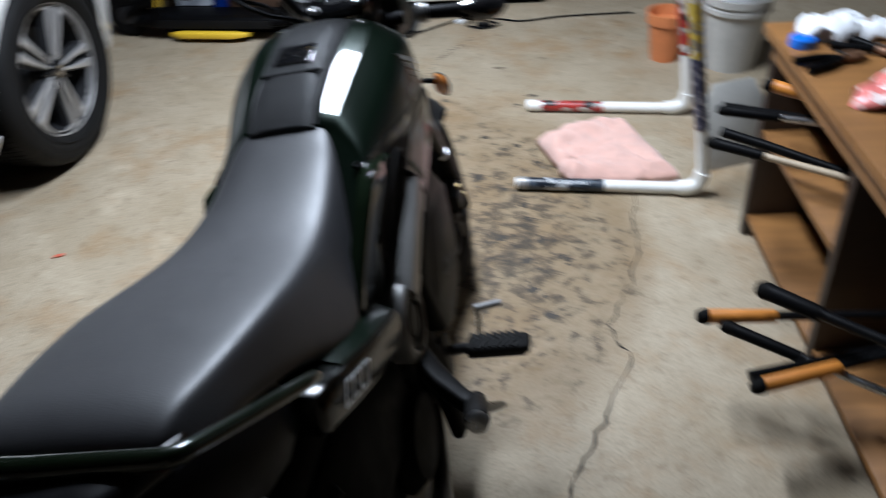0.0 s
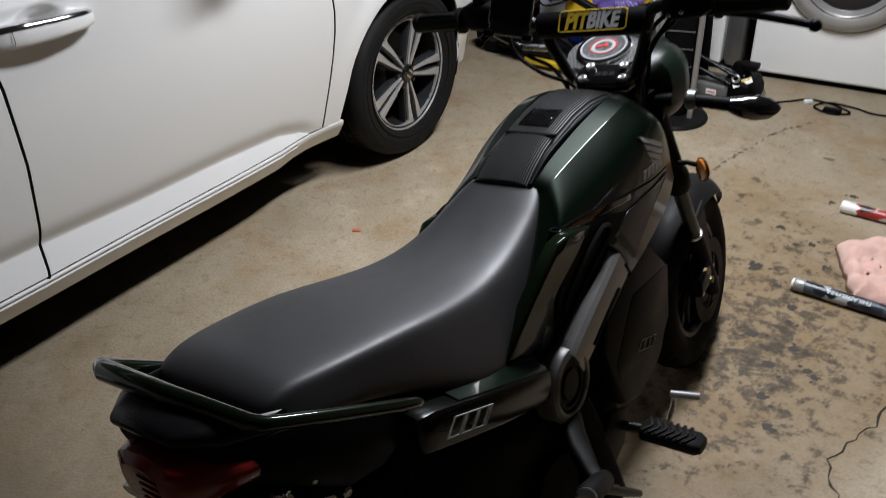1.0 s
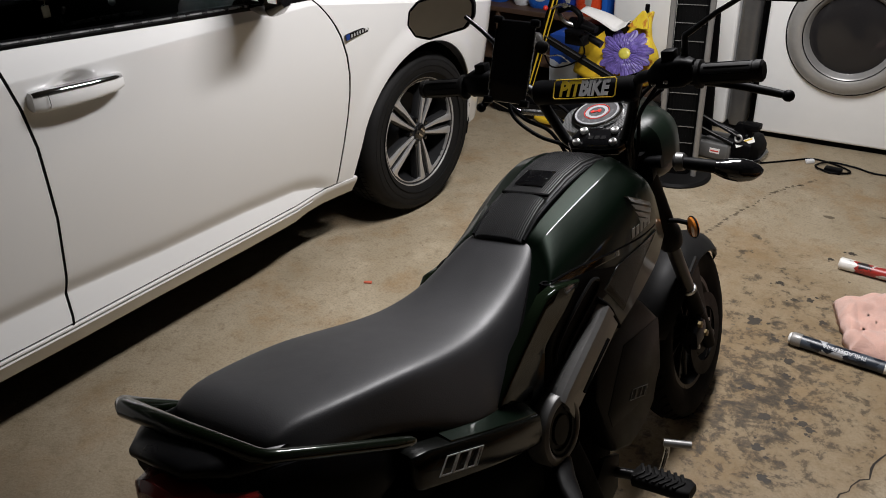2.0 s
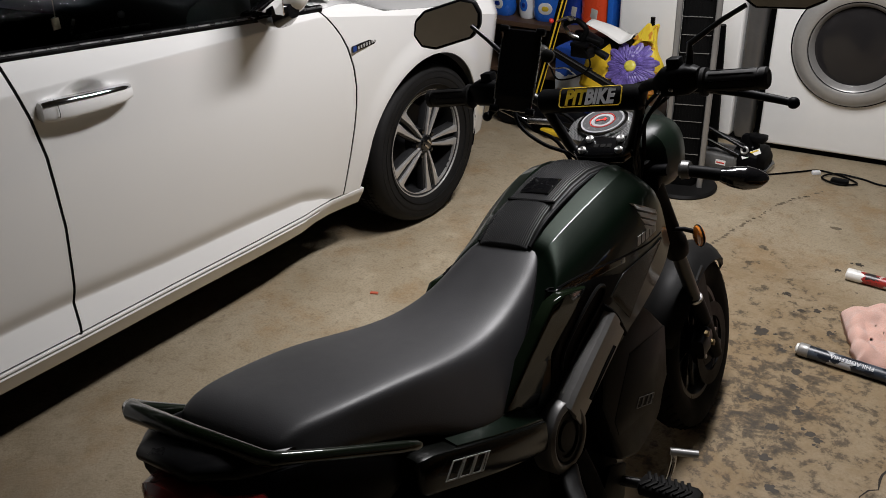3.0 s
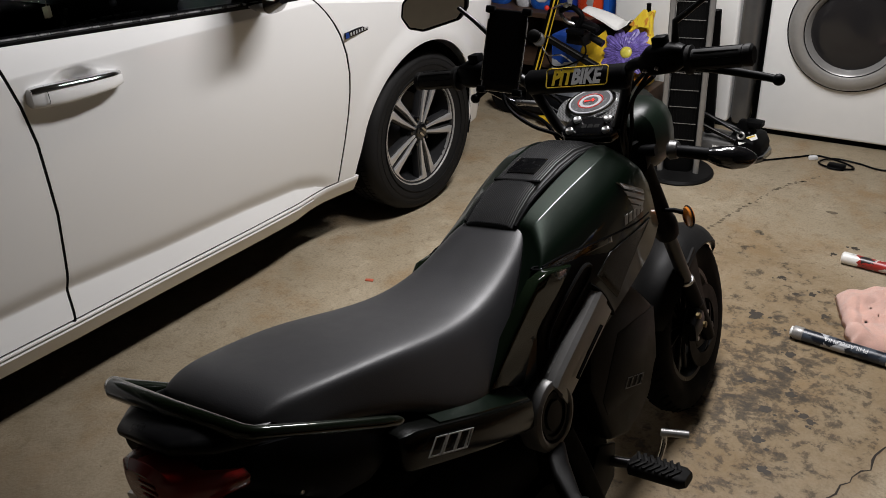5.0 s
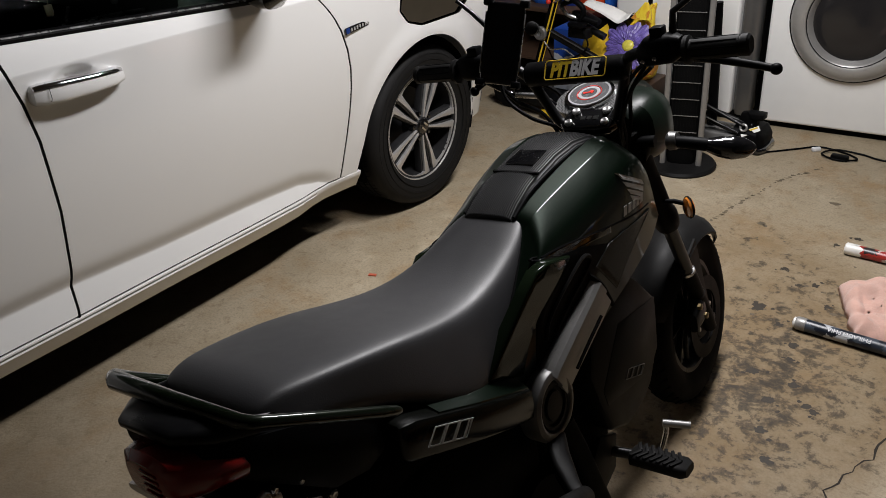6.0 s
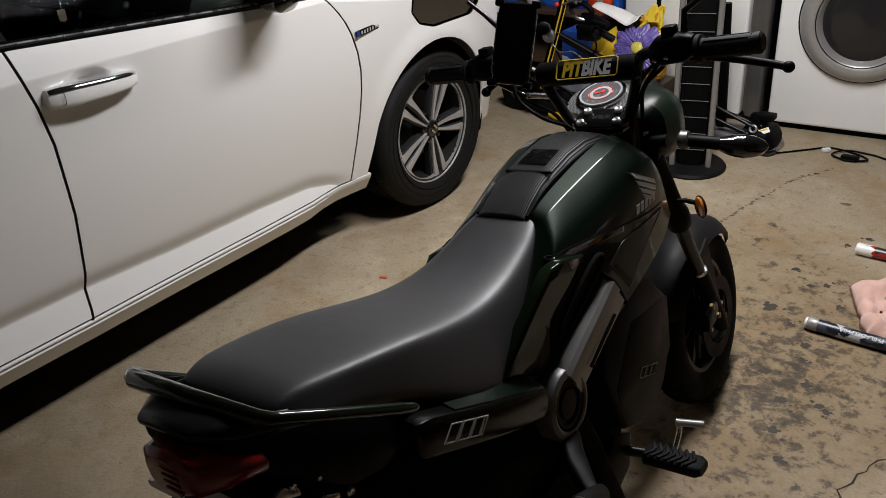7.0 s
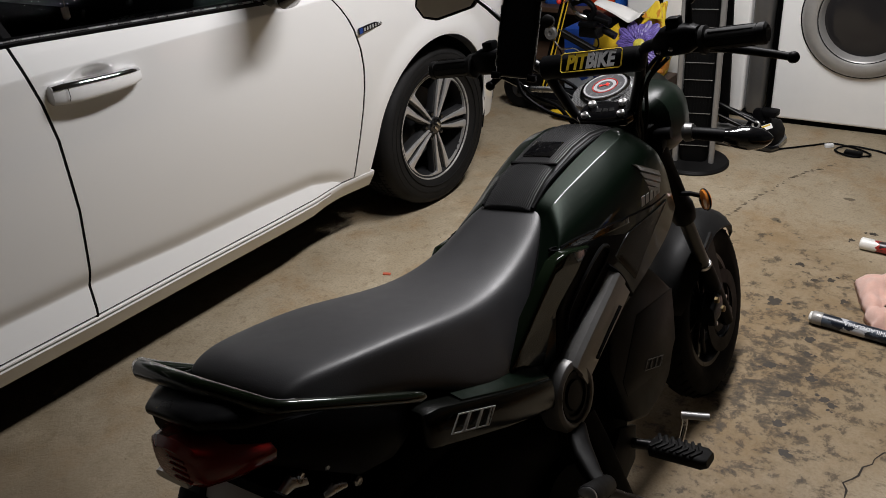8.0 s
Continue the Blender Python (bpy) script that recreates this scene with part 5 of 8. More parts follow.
        # white outlined mark: four plain strokes
        for stroke in mark_strokes(0.80):
            P("mark_stroke", moved(stroke, side_matrix(s, 0.1715, 0.165, 0.660, -25)), "mark_grey", "outlined pale stroke", parent=tail)
        # wing mark and bar on the tank
        feathers = ([(0.754, 0.837), (0.843, 0.790), (0.849, 0.779), (0.766, 0.821)], [(0.765, 0.817), (0.846, 0.776), (0.844, 0.767), (0.775, 0.803)], [(0.774, 0.799), (0.841, 0.765), (0.835, 0.759), (0.787, 0.784)], [(0.784, 0.782), (0.832, 0.758), (0.821, 0.757), (0.792, 0.769)])
        P("wing_mark", join(*[hugging(o, s, 0.0002, 0.0008, 3) for o in feathers]), "mark_grey", "plain silver mark of four strokes", parent=tank)
        P("name_bar", join(*[hugging([(0.750 + 0.0185 * k, 0.752 - 0.001 * k), (0.763 + 0.0185 * k, 0.752 - 0.001 * k), (0.767 + 0.0185 * k, 0.770 - 0.0015 * k), (0.754 + 0.0185 * k, 0.770 - 0.0015 * k)], s, 0.0002, 0.0008, 3) for k in range(5)]), "mark_grey", parent=tank)
        # the leg shield box ahead of the foot rest
        shield = P("leg_shield", plate_of([(0.60, 0.56), (0.695, 0.650), (0.752, 0.634), (0.800, 0.590), (0.859, 0.524), (0.853, 0.468), (0.847, 0.408), (0.808, 0.347), (0.775, 0.325), (0.692, 0.309), (0.626, 0.339), (0.60, 0.425), (0.58, 0.49)], f(0.063), "yz", f(0.085), 0.010), "shield", "charcoal plastic leg shield with a pale mark")
        P("shield_panel", plate_of([(0.700, 0.545), (0.853, 0.527), (0.8495, 0.468), (0.843, 0.412), (0.806, 0.376), (0.625, 0.402), (0.615, 0.44)], f(0.0025), "yz", f(0.1465), 0.0008), "shield", parent=shield)
        for stroke in mark_strokes(0.62):
            P("mark_stroke", moved(stroke, side_matrix(s, 0.1495, 0.740, 0.412, -22)), "grey_box", parent=shield)
        P("rear_side_cover", rear_cover_mesh(s), "black", "black rear side cover below the grab rail")

    # grab rail with a broad rear bar
    side_bar = [(0.176, 0.078, 0.757), (0.175, 0.070, 0.761), (0.172, 0.045, 0.774), (0.152, -0.045, 0.819), (0.138, -0.100, 0.8465), (0.132, -0.113, 0.8515)]
    P("grab_rail", tube(side_bar + [(0.118, -0.120, 0.853), (0.0, -0.132, 0.861), (-0.12, -0.139, 0.868), (-0.136, -0.133, 0.864), (-0.140, -0.112, 0.848), (-0.132, -0.05, 0.806), (-0.126, 0.06, 0.750)], [0.004, 0.0075, 0.0085, 0.0084, 0.0084, 0.0095, 0.0110, 0.0130, 0.0140, 0.0135, 0.012, 0.0105, 0.009], 16, 0), "rail", "glossy black-green grab rail round the tail", angle=60)
    # tail: lip, cover, lamp, plate, mudguard
    P("tail_lip", loft_box([(0.108, -0.085, 0.826), (0.095, -0.125, 0.838), (0.055, -0.160, 0.846), (-0.055, -0.160, 0.846), (-0.095, -0.125, 0.838), (-0.108, -0.085, 0.826)], [(0.02, 0.008), (0.022, 0.010), (0.024, 0.011), (0.024, 0.011), (0.022, 0.010), (0.02, 0.008)], "x", 0.7), "paint_black")
    P("tail_cover", loft_box([(0, -0.160, 0.812), (0, -0.14, 0.805), (0, -0.08, 0.790), (0, 0.0, 0.765), (0, 0.12, 0.70)], [(0.05, 0.010), (0.082, 0.016), (0.10, 0.022), (0.112, 0.03), (0.11, 0.03)]), "black")
    lamp = P("tail_light", loft_box([(0.018, -0.210, 0.802), (0.018, -0.200, 0.801), (0.020, -0.168, 0.797), (0.024, -0.125, 0.790), (0.028, -0.085, 0.782)], [(0.036, 0.024), (0.056, 0.034), (0.074, 0.035), (0.086, 0.028), (0.07, 0.016)], e=0.7), "red_lens", "red tail light with a clear lower edge")
    for k in range(4):
        P("lens_rib", box(0.015, 0.050, -0.2125, -0.2085, 0.782 + 0.010 * k, 0.787 + 0.010 * k, 0.001), "red_lens", parent=lamp)
    P("lamp_foot", loft_box([(-0.012, -0.204, 0.766), (-0.020, -0.165, 0.762), (-0.03, -0.11, 0.756)], [(0.036, 0.006), (0.046, 0.007), (0.046, 0.006)]), "clear", parent=lamp)
    P("rear_fender", loft_box([(0, -0.235, 0.55), (0, -0.20, 0.62), (0, -0.10, 0.66), (0, 0.05, 0.64), (0, 0.30, 0.55)], [(0.05, 0.03), (0.085, 0.06), (0.095, 0.10), (0.095, 0.13), (0.09, 0.10)]), "shade_black")
    P("rear_mudguard", loft_box([(0, -0.285, 0.53), (0, -0.235, 0.62), (0, -0.17, 0.70), (0, -0.05, 0.72)], [(0.06, 0.008), (0.07, 0.01), (0.08, 0.01), (0.09, 0.012)]), "black")
    at_plate = Matrix.Translation((0.070, -0.175, 0.690)) @ Matrix.Rotation(radians(-28), 4, "X")
    plate = P("number_plate", moved(box(-0.09, 0.09, -0.004, 0.0, -0.055, 0.055, 0.0015), at_plate), "plate", "pale plate with plain dark bars")
    P("plate_holder", moved(ring_box(0.098, 0.064, 0.012, 0.006), at_plate), "black", parent=plate)
    P("plate_bars", moved(join(*[box(-0.066 + 0.024 * k, -0.052 + 0.024 * k, -0.0055, -0.004, -0.022, 0.022) for k in range(6)]), at_plate), "gap", parent=plate)

    for y, z, r in ((-0.103, 0.738, 0.006), (-0.063, 0.722, 0.005), (-0.021, 0.668, 0.008)):
        P("bolt", moved(lathe([(0, 0), (r, 0), (r, 0.006), (r * 0.6, 0.009), (0, 0.008)], 6, "x"), Matrix.Translation((0.108, y, z))), "steel")
    P("plate_bracket", loft_box([(0.104, -0.135, 0.728), (0.106, -0.115, 0.734), (0.108, -0.095, 0.722)], [(0.004, 0.006), (0.005, 0.010), (0.004, 0.006)]), "steel", "bright steel bracket")
    P("shock_mount", loft_box([(0.100, -0.075, 0.678), (0.106, -0.060, 0.684), (0.108, -0.040, 0.676)], [(0.006, 0.005), (0.008, 0.009), (0.006, 0.005)]), "steel", "bright steel shock mount")
    # wheels
    bike_wheel(b, "front_wheel", Matrix.Translation((0, 1.275, 0.234)), 0.234, 0.045, 0.152, True)
    bike_wheel(b, "rear_wheel", Matrix.Translation((0, 0, 0.217)), 0.217, 0.048, 0.127, False)

    # steering: fork, mudguard, bars, lamps
    S = lambda bm: moved(bm, TURN_BARS)
    for s in (1, -1):
        rake = lambda z: (s * 0.067, 1.268 - (z - 0.234) * 0.480, z)
        leg = P("fork_leg", S(tube([rake(z) for z in (0.40, 0.60)], 0.0165, 18)), "fork_steel", "dull grey fork tube in black sleeves")
        P("fork_slider", S(tube([rake(z) for z in (0.20, 0.25, 0.395, 0.41)], [0.017, 0.0205, 0.0205, 0.019], 20)), "black", parent=leg)
        P("slider_ring", S(tube([rake(z) for z in (0.408, 0.414)], [0.0205, 0.0195], 20)), "steel", parent=leg)
        P("slider_band", S(tube([rake(z) for z in (0.325, 0.331)], 0.0216, 20)), "charcoal", parent=leg)
        P("fork_boot", S(tube([rake(z) for z in (0.560, 0.566, 0.582, 0.605, 0.625, 0.74)], [0.018, 0.027, 0.031, 0.031, 0.025, 0.025], 20)), "black", parent=leg)
        P("fork_top", S(tube([rake(z) for z in (0.72, 0.80, 0.828, 0.832)], [0.025, 0.0265, 0.0265, 0.024], 20)), "black", parent=leg)
        P("fork_cap", S(tube([rake(z) for z in (0.8321, 0.840, 0.843)], [0.023, 0.022, 0.017], 20)), "charcoal", parent=leg)
        P("axle_nut", S(lathe([(0, 0), (0.015, 0), (0.015, 0.014), (0.010, 0.018), (0, 0.018)], 6, "x") if s > 0 else moved(lathe([(0, 0), (0.015, 0), (0.015, 0.014), (0.010, 0.018), (0, 0.018)], 6, "x"), Matrix.Diagonal((-1, 1, 1, 1)))), "paint_black", parent=leg).matrix_basis = Matrix.Identity(4)
        for ob in leg.children:
            if ob.name.startswith("axle_nut"):
                ob.matrix_basis = TURN_BARS @ Matrix.Translation((s * 0.067, 1.275, 0.234)) @ TURN_BARS.inverted()
    P("front_mudguard", S(mudguard_mesh((0, 1.275, 0.234), 0.266, 0.074, 36, 156)), "charcoal", "charcoal front mudguard")
    for s in (1, -1):
        P("mudguard_stay", S(plate_of([(1.195, 0.45), (1.245, 0.47), (1.285, 0.27), (1.255, 0.27)], s * 0.006, "yz", s * 0.066)), "charcoal")
    caliper = P("brake_caliper", S(loft_box([(0.066, 1.17, 0.27), (0.07, 1.20, 0.29), (0.068, 1.235, 0.29)], [(0.016, 0.025), (0.02, 0.034), (0.016, 0.022)])), "paint_black")
    for y, z in ((1.185, 0.312), (1.215, 0.272)):
        P("caliper_bolt", S(moved(lathe([(0, 0), (0.009, 0), (0.009, 0.008), (0.006, 0.010), (0, 0.010)], 6, "x"), Matrix.Translation((0.084, y, z)))), "brass", parent=caliper)
    head = P("headlight_cowl", S(loft_box([(0.014, 0.970, 0.835), (0.014, 0.995, 0.832), (0.012, 1.05, 0.825), (0.01, 1.11, 0.82), (0.01, 1.13, 0.815)], [(0.070, 0.045), (0.102, 0.068), (0.110, 0.080), (0.10, 0.080), (0.08, 0.07)], e=0.7, n=28)), "cowl_green", "dark green headlight cowl")
    P("headlight_lens", S(loft_box([(0, 1.125, 0.84), (0, 1.15, 0.838), (0, 1.16, 0.836)], [(0.078, 0.078), (0.065, 0.065), (0.03, 0.03)], e=0.8)), "clear", parent=head)
    P("cowl_vent", S(join(*[box(0.098, 0.110, 1.01, 1.05, 0.80 + 0.022 * k, 0.812 + 0.022 * k, 0.002) for k in range(3)])), "charcoal", parent=head)
    for s in (1, -1):
        P("fork_bridge", S(loft_box([(s * 0.085, 0.965, 0.79), (s * 0.085, 0.985, 0.80), (s * 0.08, 1.02, 0.82)], [(0.018, 0.02), (0.020, 0.022), (0.014, 0.016)])), "black")
    # dial and clamp
    tilt = Matrix.Translation((-0.004, 0.965, 0.914)) @ Matrix.Rotation(radians(22), 4, "X")
    dial = P("speedometer", S(moved(loft_box([(0, 0, -0.045), (0, 0, -0.01), (0, 0, 0.004), (0, 0, 0.006)], [(0.06, 0.04), (0.080, 0.052), (0.077, 0.050), (0.065, 0.04)], "z", 0.8, 28), tilt)), "carbon", "dial in a woven carbon-look surround")
    P("dial_face", S(moved(lathe([(0, 0.004), (0.043, 0.004), (0.043, 0.008), (0.04, 0.012), (0, 0.014)], 36), tilt @ Matrix.Translation((0, 0.006, 0)) @ Matrix.Diagonal((1.18, 1.0, 1, 1)))), "dial", parent=dial)
    P("dial_ring", S(moved(ring_lathe([(0.047, 0.004), (0.047, 0.013), (0.042, 0.014), (0.041, 0.005)], 36, "z"), tilt @ Matrix.Translation((0, 0.006, 0)) @ Matrix.Diagonal((1.18, 1.0, 1, 1)))), "chrome", parent=dial)
    at_dial = tilt @ Matrix.Translation((0, 0.006, 0)) @ Matrix.Diagonal((1.18, 1.0, 1, 1))
    for r0, r1, h, kind in ((0.0372, 0.0405, 0.0152, "dial_white"), (0.0245, 0.0368, 0.0150, "dial"), (0.0228, 0.0238, 0.0156, "red"), (0.0150, 0.0210, 0.0152, "dial_white"), (0.0, 0.0145, 0.0154, "dial")):
        P("dial_band", S(moved(ring_lathe([(max(r0, 0.0005), 0.008), (r1, 0.008), (r1, h), (max(r0, 0.0005), h)], 36, "z"), at_dial)), kind, parent=dial)
    P("dial_mark", S(moved(join(box(-0.011, 0.009, -0.0015, 0.0015, 0.0158, 0.0168), box(-0.011, -0.005, 0.001, 0.004, 0.0158, 0.0168), box(0.003, 0.007, -0.005, 0.005, 0.0158, 0.0168)), at_dial @ Matrix.Rotation(radians(20), 4, "Z"))), "red", "plain red mark", parent=dial)
    clamp = P("bar_clamp", S(moved(plate_of([(-0.064, -0.012), (-0.050, -0.030), (0.050, -0.030), (0.064, -0.012), (0.052, 0.026), (-0.052, 0.026)], 0.020, "xy", 0, 0.004), Matrix.Translation((0.030, 0.893, 0.882)) @ Matrix.Rotation(radians(26), 4, "X"))), "gloss", "black bar clamp with bright bolts")
    for k in range(3):
        P("clamp_mark", S(moved(box(-0.020 + 0.014 * k, -0.010 + 0.014 * k, -0.005, 0.005, 0.0195, 0.0208), Matrix.Translation((0.030, 0.893, 0.882)) @ Matrix.Rotation(radians(26), 4, "X"))), "charcoal", parent=clamp)
    for x, y in ((-0.040, -0.016), (0.040, -0.016), (-0.034, 0.016), (0.034, 0.016)):
        P("bolt", S(moved(lathe([(0, 0), (0.0082, 0), (0.0082, 0.006), (0.0055, 0.008), (0, 0.006)], 12), Matrix.Translation((0.030, 0.893, 0.882)) @ Matrix.Rotation(radians(26), 4, "X") @ Matrix.Translation((x, y, 0.021)))), "alloy", parent=clamp)
    # handlebar
    bars = P("handlebar", S(join(*[tube([(0.020, 0.890, 0.884), (0.020 + s * 0.035, 0.890, 0.884), (0.020 + s * 0.062, 0.890, 0.894), (0.020 + s * 0.088, 0.886, 0.945), (0.014 + s * 0.112, 0.880, 1.000), (s * 0.15, 0.874, 1.022), (s * 0.24, 0.870, 1.027), (s * 0.36, 0.866, 1.025)], 0.011, 12, 4) for s in (1, -1)])), "paint_black", "black high handlebar with a padded crossbar")
    padbar = P("crossbar_pad", S(tube([(-0.092, 0.880, 0.998), (-0.086, 0.880, 0.998), (0.124, 0.880, 0.998), (0.130, 0.880, 0.998)], [0.019, 0.025, 0.025, 0.019], 24)), "black", "padded black crossbar cover with a lettered label", parent=bars)
    for s in (1, -1):
        grip = P("grip", S(tube([(s * x, 0.868, 1.0220) for x in (0.248, 0.251, 0.259, 0.261, 0.350, 0.3505, 0.353, 0.3535, 0.364, 0.368)], [0.013, 0.026, 0.026, 0.0188, 0.0192, 0.0180, 0.0180, 0.0196, 0.0196, 0.015], 20)), "rubber_worn", "ribbed black rubber grip", parent=bars)
        for k in range(9):
            a = 2 * math.pi * k / 9
            P("grip_rib", S(box(min(s * 0.266, s * 0.346), max(s * 0.266, s * 0.346), -0.0012, 0.0012, 0.0180, 0.0200, 0.0004)), "black", parent=grip).matrix_basis = TURN_BARS @ Matrix.Translation((0, 0.868, 1.0220)) @ Matrix.Rotation(a, 4, "X") @ TURN_BARS.inverted()
        P("switch_housing", S(loft_box([(s * 0.160, 0.873, 1.022), (s * 0.178, 0.872, 1.026), (s * 0.228, 0.870, 1.029), (s * 0.246, 0.869, 1.030)], [(0.014, 0.014), (0.024, 0.027), (0.024, 0.027), (0.016, 0.018)], "x")), "black", parent=bars)
        P("switch", S(box(min(s * 0.19, s * 0.215), max(s * 0.19, s * 0.215), 0.856, 0.882, 1.05, 1.070, 0.003)), "black", parent=bars)
        reach = 1.0 if s > 0 else 0.25
        at_lever = [(s * (0.175 + (x - 0.175) * reach), y, z) for x, y, z in ((0.175, 0.895, 1.008), (0.21, 0.908, 1.003), (0.28, 0.904, 0.995), (0.36, 0.889, 0.981), (0.398, 0.882, 0.973))]
        P("lever", S(join(tube(at_lever, [0.011, 0.010, 0.0085, 0.0075, 0.007], 10, 4), ellipsoid((s * (0.175 + 0.227 * reach), 0.881, 0.972), (0.011, 0.010, 0.0105), 12, 8))), "black", "black hand lever with a ball end", parent=bars)
        top = Vector((0.335, 0.875, 1.148)) if s > 0 else Vector((-0.232, 0.884, 1.166))
        foot = Vector((0.225, 0.880, 1.045)) if s > 0 else Vector((-0.150, 0.885, 1.040))
        P("mirror_arm", S(tube([foot, foot + Vector((s * 0.004, 0.003, 0.045)), lerp(foot, top, 0.6) + Vector((0, 0, 0.02)), top], [0.008, 0.0062, 0.0048, 0.0045], 10)), "paint_black", parent=bars)
        head_m = Matrix.Translation((s * 0.284 if s < 0 else 0.400, 0.872, 1.177 if s < 0 else 1.176)) @ Matrix.Rotation(radians(-s * 8 + 14), 4, "Z") @ Matrix.Rotation(radians(6 if s > 0 else -4), 4, "X") @ Matrix.Rotation(radians(-6 if s < 0 else 8), 4, "Y")
        outline = [(-0.078, 0.004), (-0.072, 0.030), (-0.046, 0.043), (0.042, 0.041), (0.068, 0.026), (0.080, -0.002), (0.070, -0.030), (0.040, -0.044), (-0.045, -0.042), (-0.070, -0.022)]
        shell = P("rear_view_mirror", S(moved(plate_of([(s * a * 0.98, c) for a, c in outline], 0.022, "xz", 0.0, 0.005), head_m)), "black", "black rear-view mirror on a thin arm", parent=b)
        P("mirror_glass", S(moved(plate_of([(s * a * 0.90, c * 0.87) for a, c in outline], 0.002, "xz", -0.003), head_m)), "mirror", parent=shell)
    for x, y, z in ((0.176, 0.858, 1.006), (0.20, 0.856, 1.010), (-0.158, 0.862, 1.012), (-0.168, 0.866, 1.034)):
        P("screw", S(moved(lathe([(0, 0), (0.0045, 0), (0.0045, 0.003), (0.003, 0.0045), (0, 0.004)], 10), Matrix.Translation((x, y, z)) @ Matrix.Rotation(radians(60), 4, "X") @ Matrix.Translation((0, 0, 0.012)))), "chrome", parent=bars)
    # label on the crossbar pad, facing back and up
    face = TURN_BARS @ Matrix.Translation((0.030, 0.880, 0.998)) @ Matrix.Rotation(radians(64), 4, "X") @ Matrix.Translation((0, 0, 0.0252))
    corner = [(0.066 * a, 0.0185 * b) for a, b in ((-0.94, -1), (0, -1), (0.94, -1), (1, -0.8), (1, 0), (1, 0.8), (0.94, 1), (0, 1), (-0.94, 1), (-1, 0.8), (-1, 0), (-1, -0.8), (-0.94, -1), (-0.9, -1))]
    label = P("pad_label", moved(tube([(a + 0.06 * b, b, 0.0006) for a, b in corner], 0.0013, 6), face), "yellow", "rounded yellow label outline", parent=padbar)
    word = letters("PIT", 0.041, 0.0006, 0.22, 0.0022)
    P("label_word", moved(word, face @ Matrix.Translation((-0.0330, -0.001, 0.0005)) @ Matrix.Diagonal((0.78, 1, 1, 1))), "yellow", parent=padbar, smooth=False)
    word = letters("BIKE", 0.041, 0.0006, 0.22, 0.0022)
    P("label_word", moved(word, face @ Matrix.Translation((0.0190, -0.001, 0.0005)) @ Matrix.Diagonal((0.76, 1, 1, 1))), "white", parent=padbar, smooth=False)
    # phone and its cradle on the left of the bar
    pm = Matrix.Translation((-0.100, 0.815, 1.076)) @ Matrix.Rotation(radians(22), 4, "Z") @ Matrix.Rotation(radians(74), 4, "X") @ Matrix.Rotation(radians(-13), 4, "Z")
    holder = P("phone_holder", moved(join(box(-0.03, 0.03, -0.06, 0.06, -0.022, -0.009, 0.004), *[box(x - 0.009, x + 0.009, y - 0.007, y + 0.007, -0.012, 0.007, 0.003) for x in (-0.037, 0.037) for y in (-0.078, 0.078)], tube([(0, 0, -0.02), (0.01, -0.03, -0.06), (0.02, -0.05, -0.075)], 0.012, 10)), pm), "black", "black clamp holder", parent=bars)
    P("phone", moved(box(-0.0385, 0.0385, -0.080, 0.080, -0.009, 0.0, 0.0035, 3), pm), "gloss", "dark phone with a blank screen", parent=bars)
    P("phone_screen", moved(box(-0.035, 0.035, -0.076, 0.076, 0.0002, 0.0008), pm), "screen", parent=holder)
    for x in (-0.0405, 0.0385):
        P("phone_edge", moved(box(x, x + 0.002, -0.06, 0.06, -0.007, 0.001, 0.0008), pm), "steel", parent=holder)
    P("holder_knob", moved(lathe([(0, -0.01), (0.013, -0.01), (0.013, 0.006), (0.009, 0.009), (0, 0.009)], 18, "y"), pm @ Matrix.Translation((0.055, 0.035, -0.008)) @ Matrix.Rotation(radians(90), 4, "X")), "charcoal", parent=holder)
    # cables
    for pts in ([(0.19, 0.905, 1.0), (0.13, 0.97, 0.985), (0.07, 0.985, 0.93), (0.05, 0.96, 0.84)], [(0.17, 0.90, 0.99), (0.11, 0.925, 0.94), (0.085, 0.95, 0.86), (0.06, 0.94, 0.76)],
                [(-0.18, 0.90, 1.0), (-0.14, 0.96, 0.97), (-0.08, 0.985, 0.92), (-0.05, 0.96, 0.84)], [(-0.20, 0.905, 0.995), (-0.16, 0.93, 0.93), (-0.11, 0.95, 0.89), (-0.06, 0.95, 0.80)],
                [(0.15, 0.895, 1.0), (0.10, 0.99, 1.0), (0.0, 1.02, 0.96), (-0.04, 0.99, 0.86)],
                [(-0.165, 0.885, 0.998), (-0.150, 0.875, 0.950), (-0.105, 0.885, 0.905), (-0.06, 0.93, 0.86), (-0.03, 0.95, 0.78)],
                [(0.165, 0.885, 0.998), (0.135, 0.870, 0.955), (0.105, 0.880, 0.90), (0.085, 0.92, 0.84), (0.06, 0.94, 0.76)],
                [(0.125, 0.90, 0.985), (0.115, 0.87, 0.93), (0.095, 0.885, 0.875), (0.075, 0.93, 0.82)]):
        P("cable", S(tube(pts, 0.0042, 8, 5)), "black")
    P("brake_hose", S(tube([(-0.21, 0.90, 0.985), (-0.17, 0.935, 0.945), (-0.11, 0.945, 0.935), (-0.07, 0.955, 0.90)], 0.0052, 10, 5)), "gloss")
    P("hose_clip", S(tube([(-0.165, 0.936, 0.944), (-0.115, 0.944, 0.936)], 0.0065, 10)), "steel")
    # front indicators: stock amber disc, and a black pod on a grey collar
    for s in (1, -1):
        arm = P("indicator_arm", tube([(s * 0.07, 1.055, 0.650), (s * 0.105, 1.072, 0.648), (s * 0.122, 1.082, 0.640)], 0.0055, 10), "black")
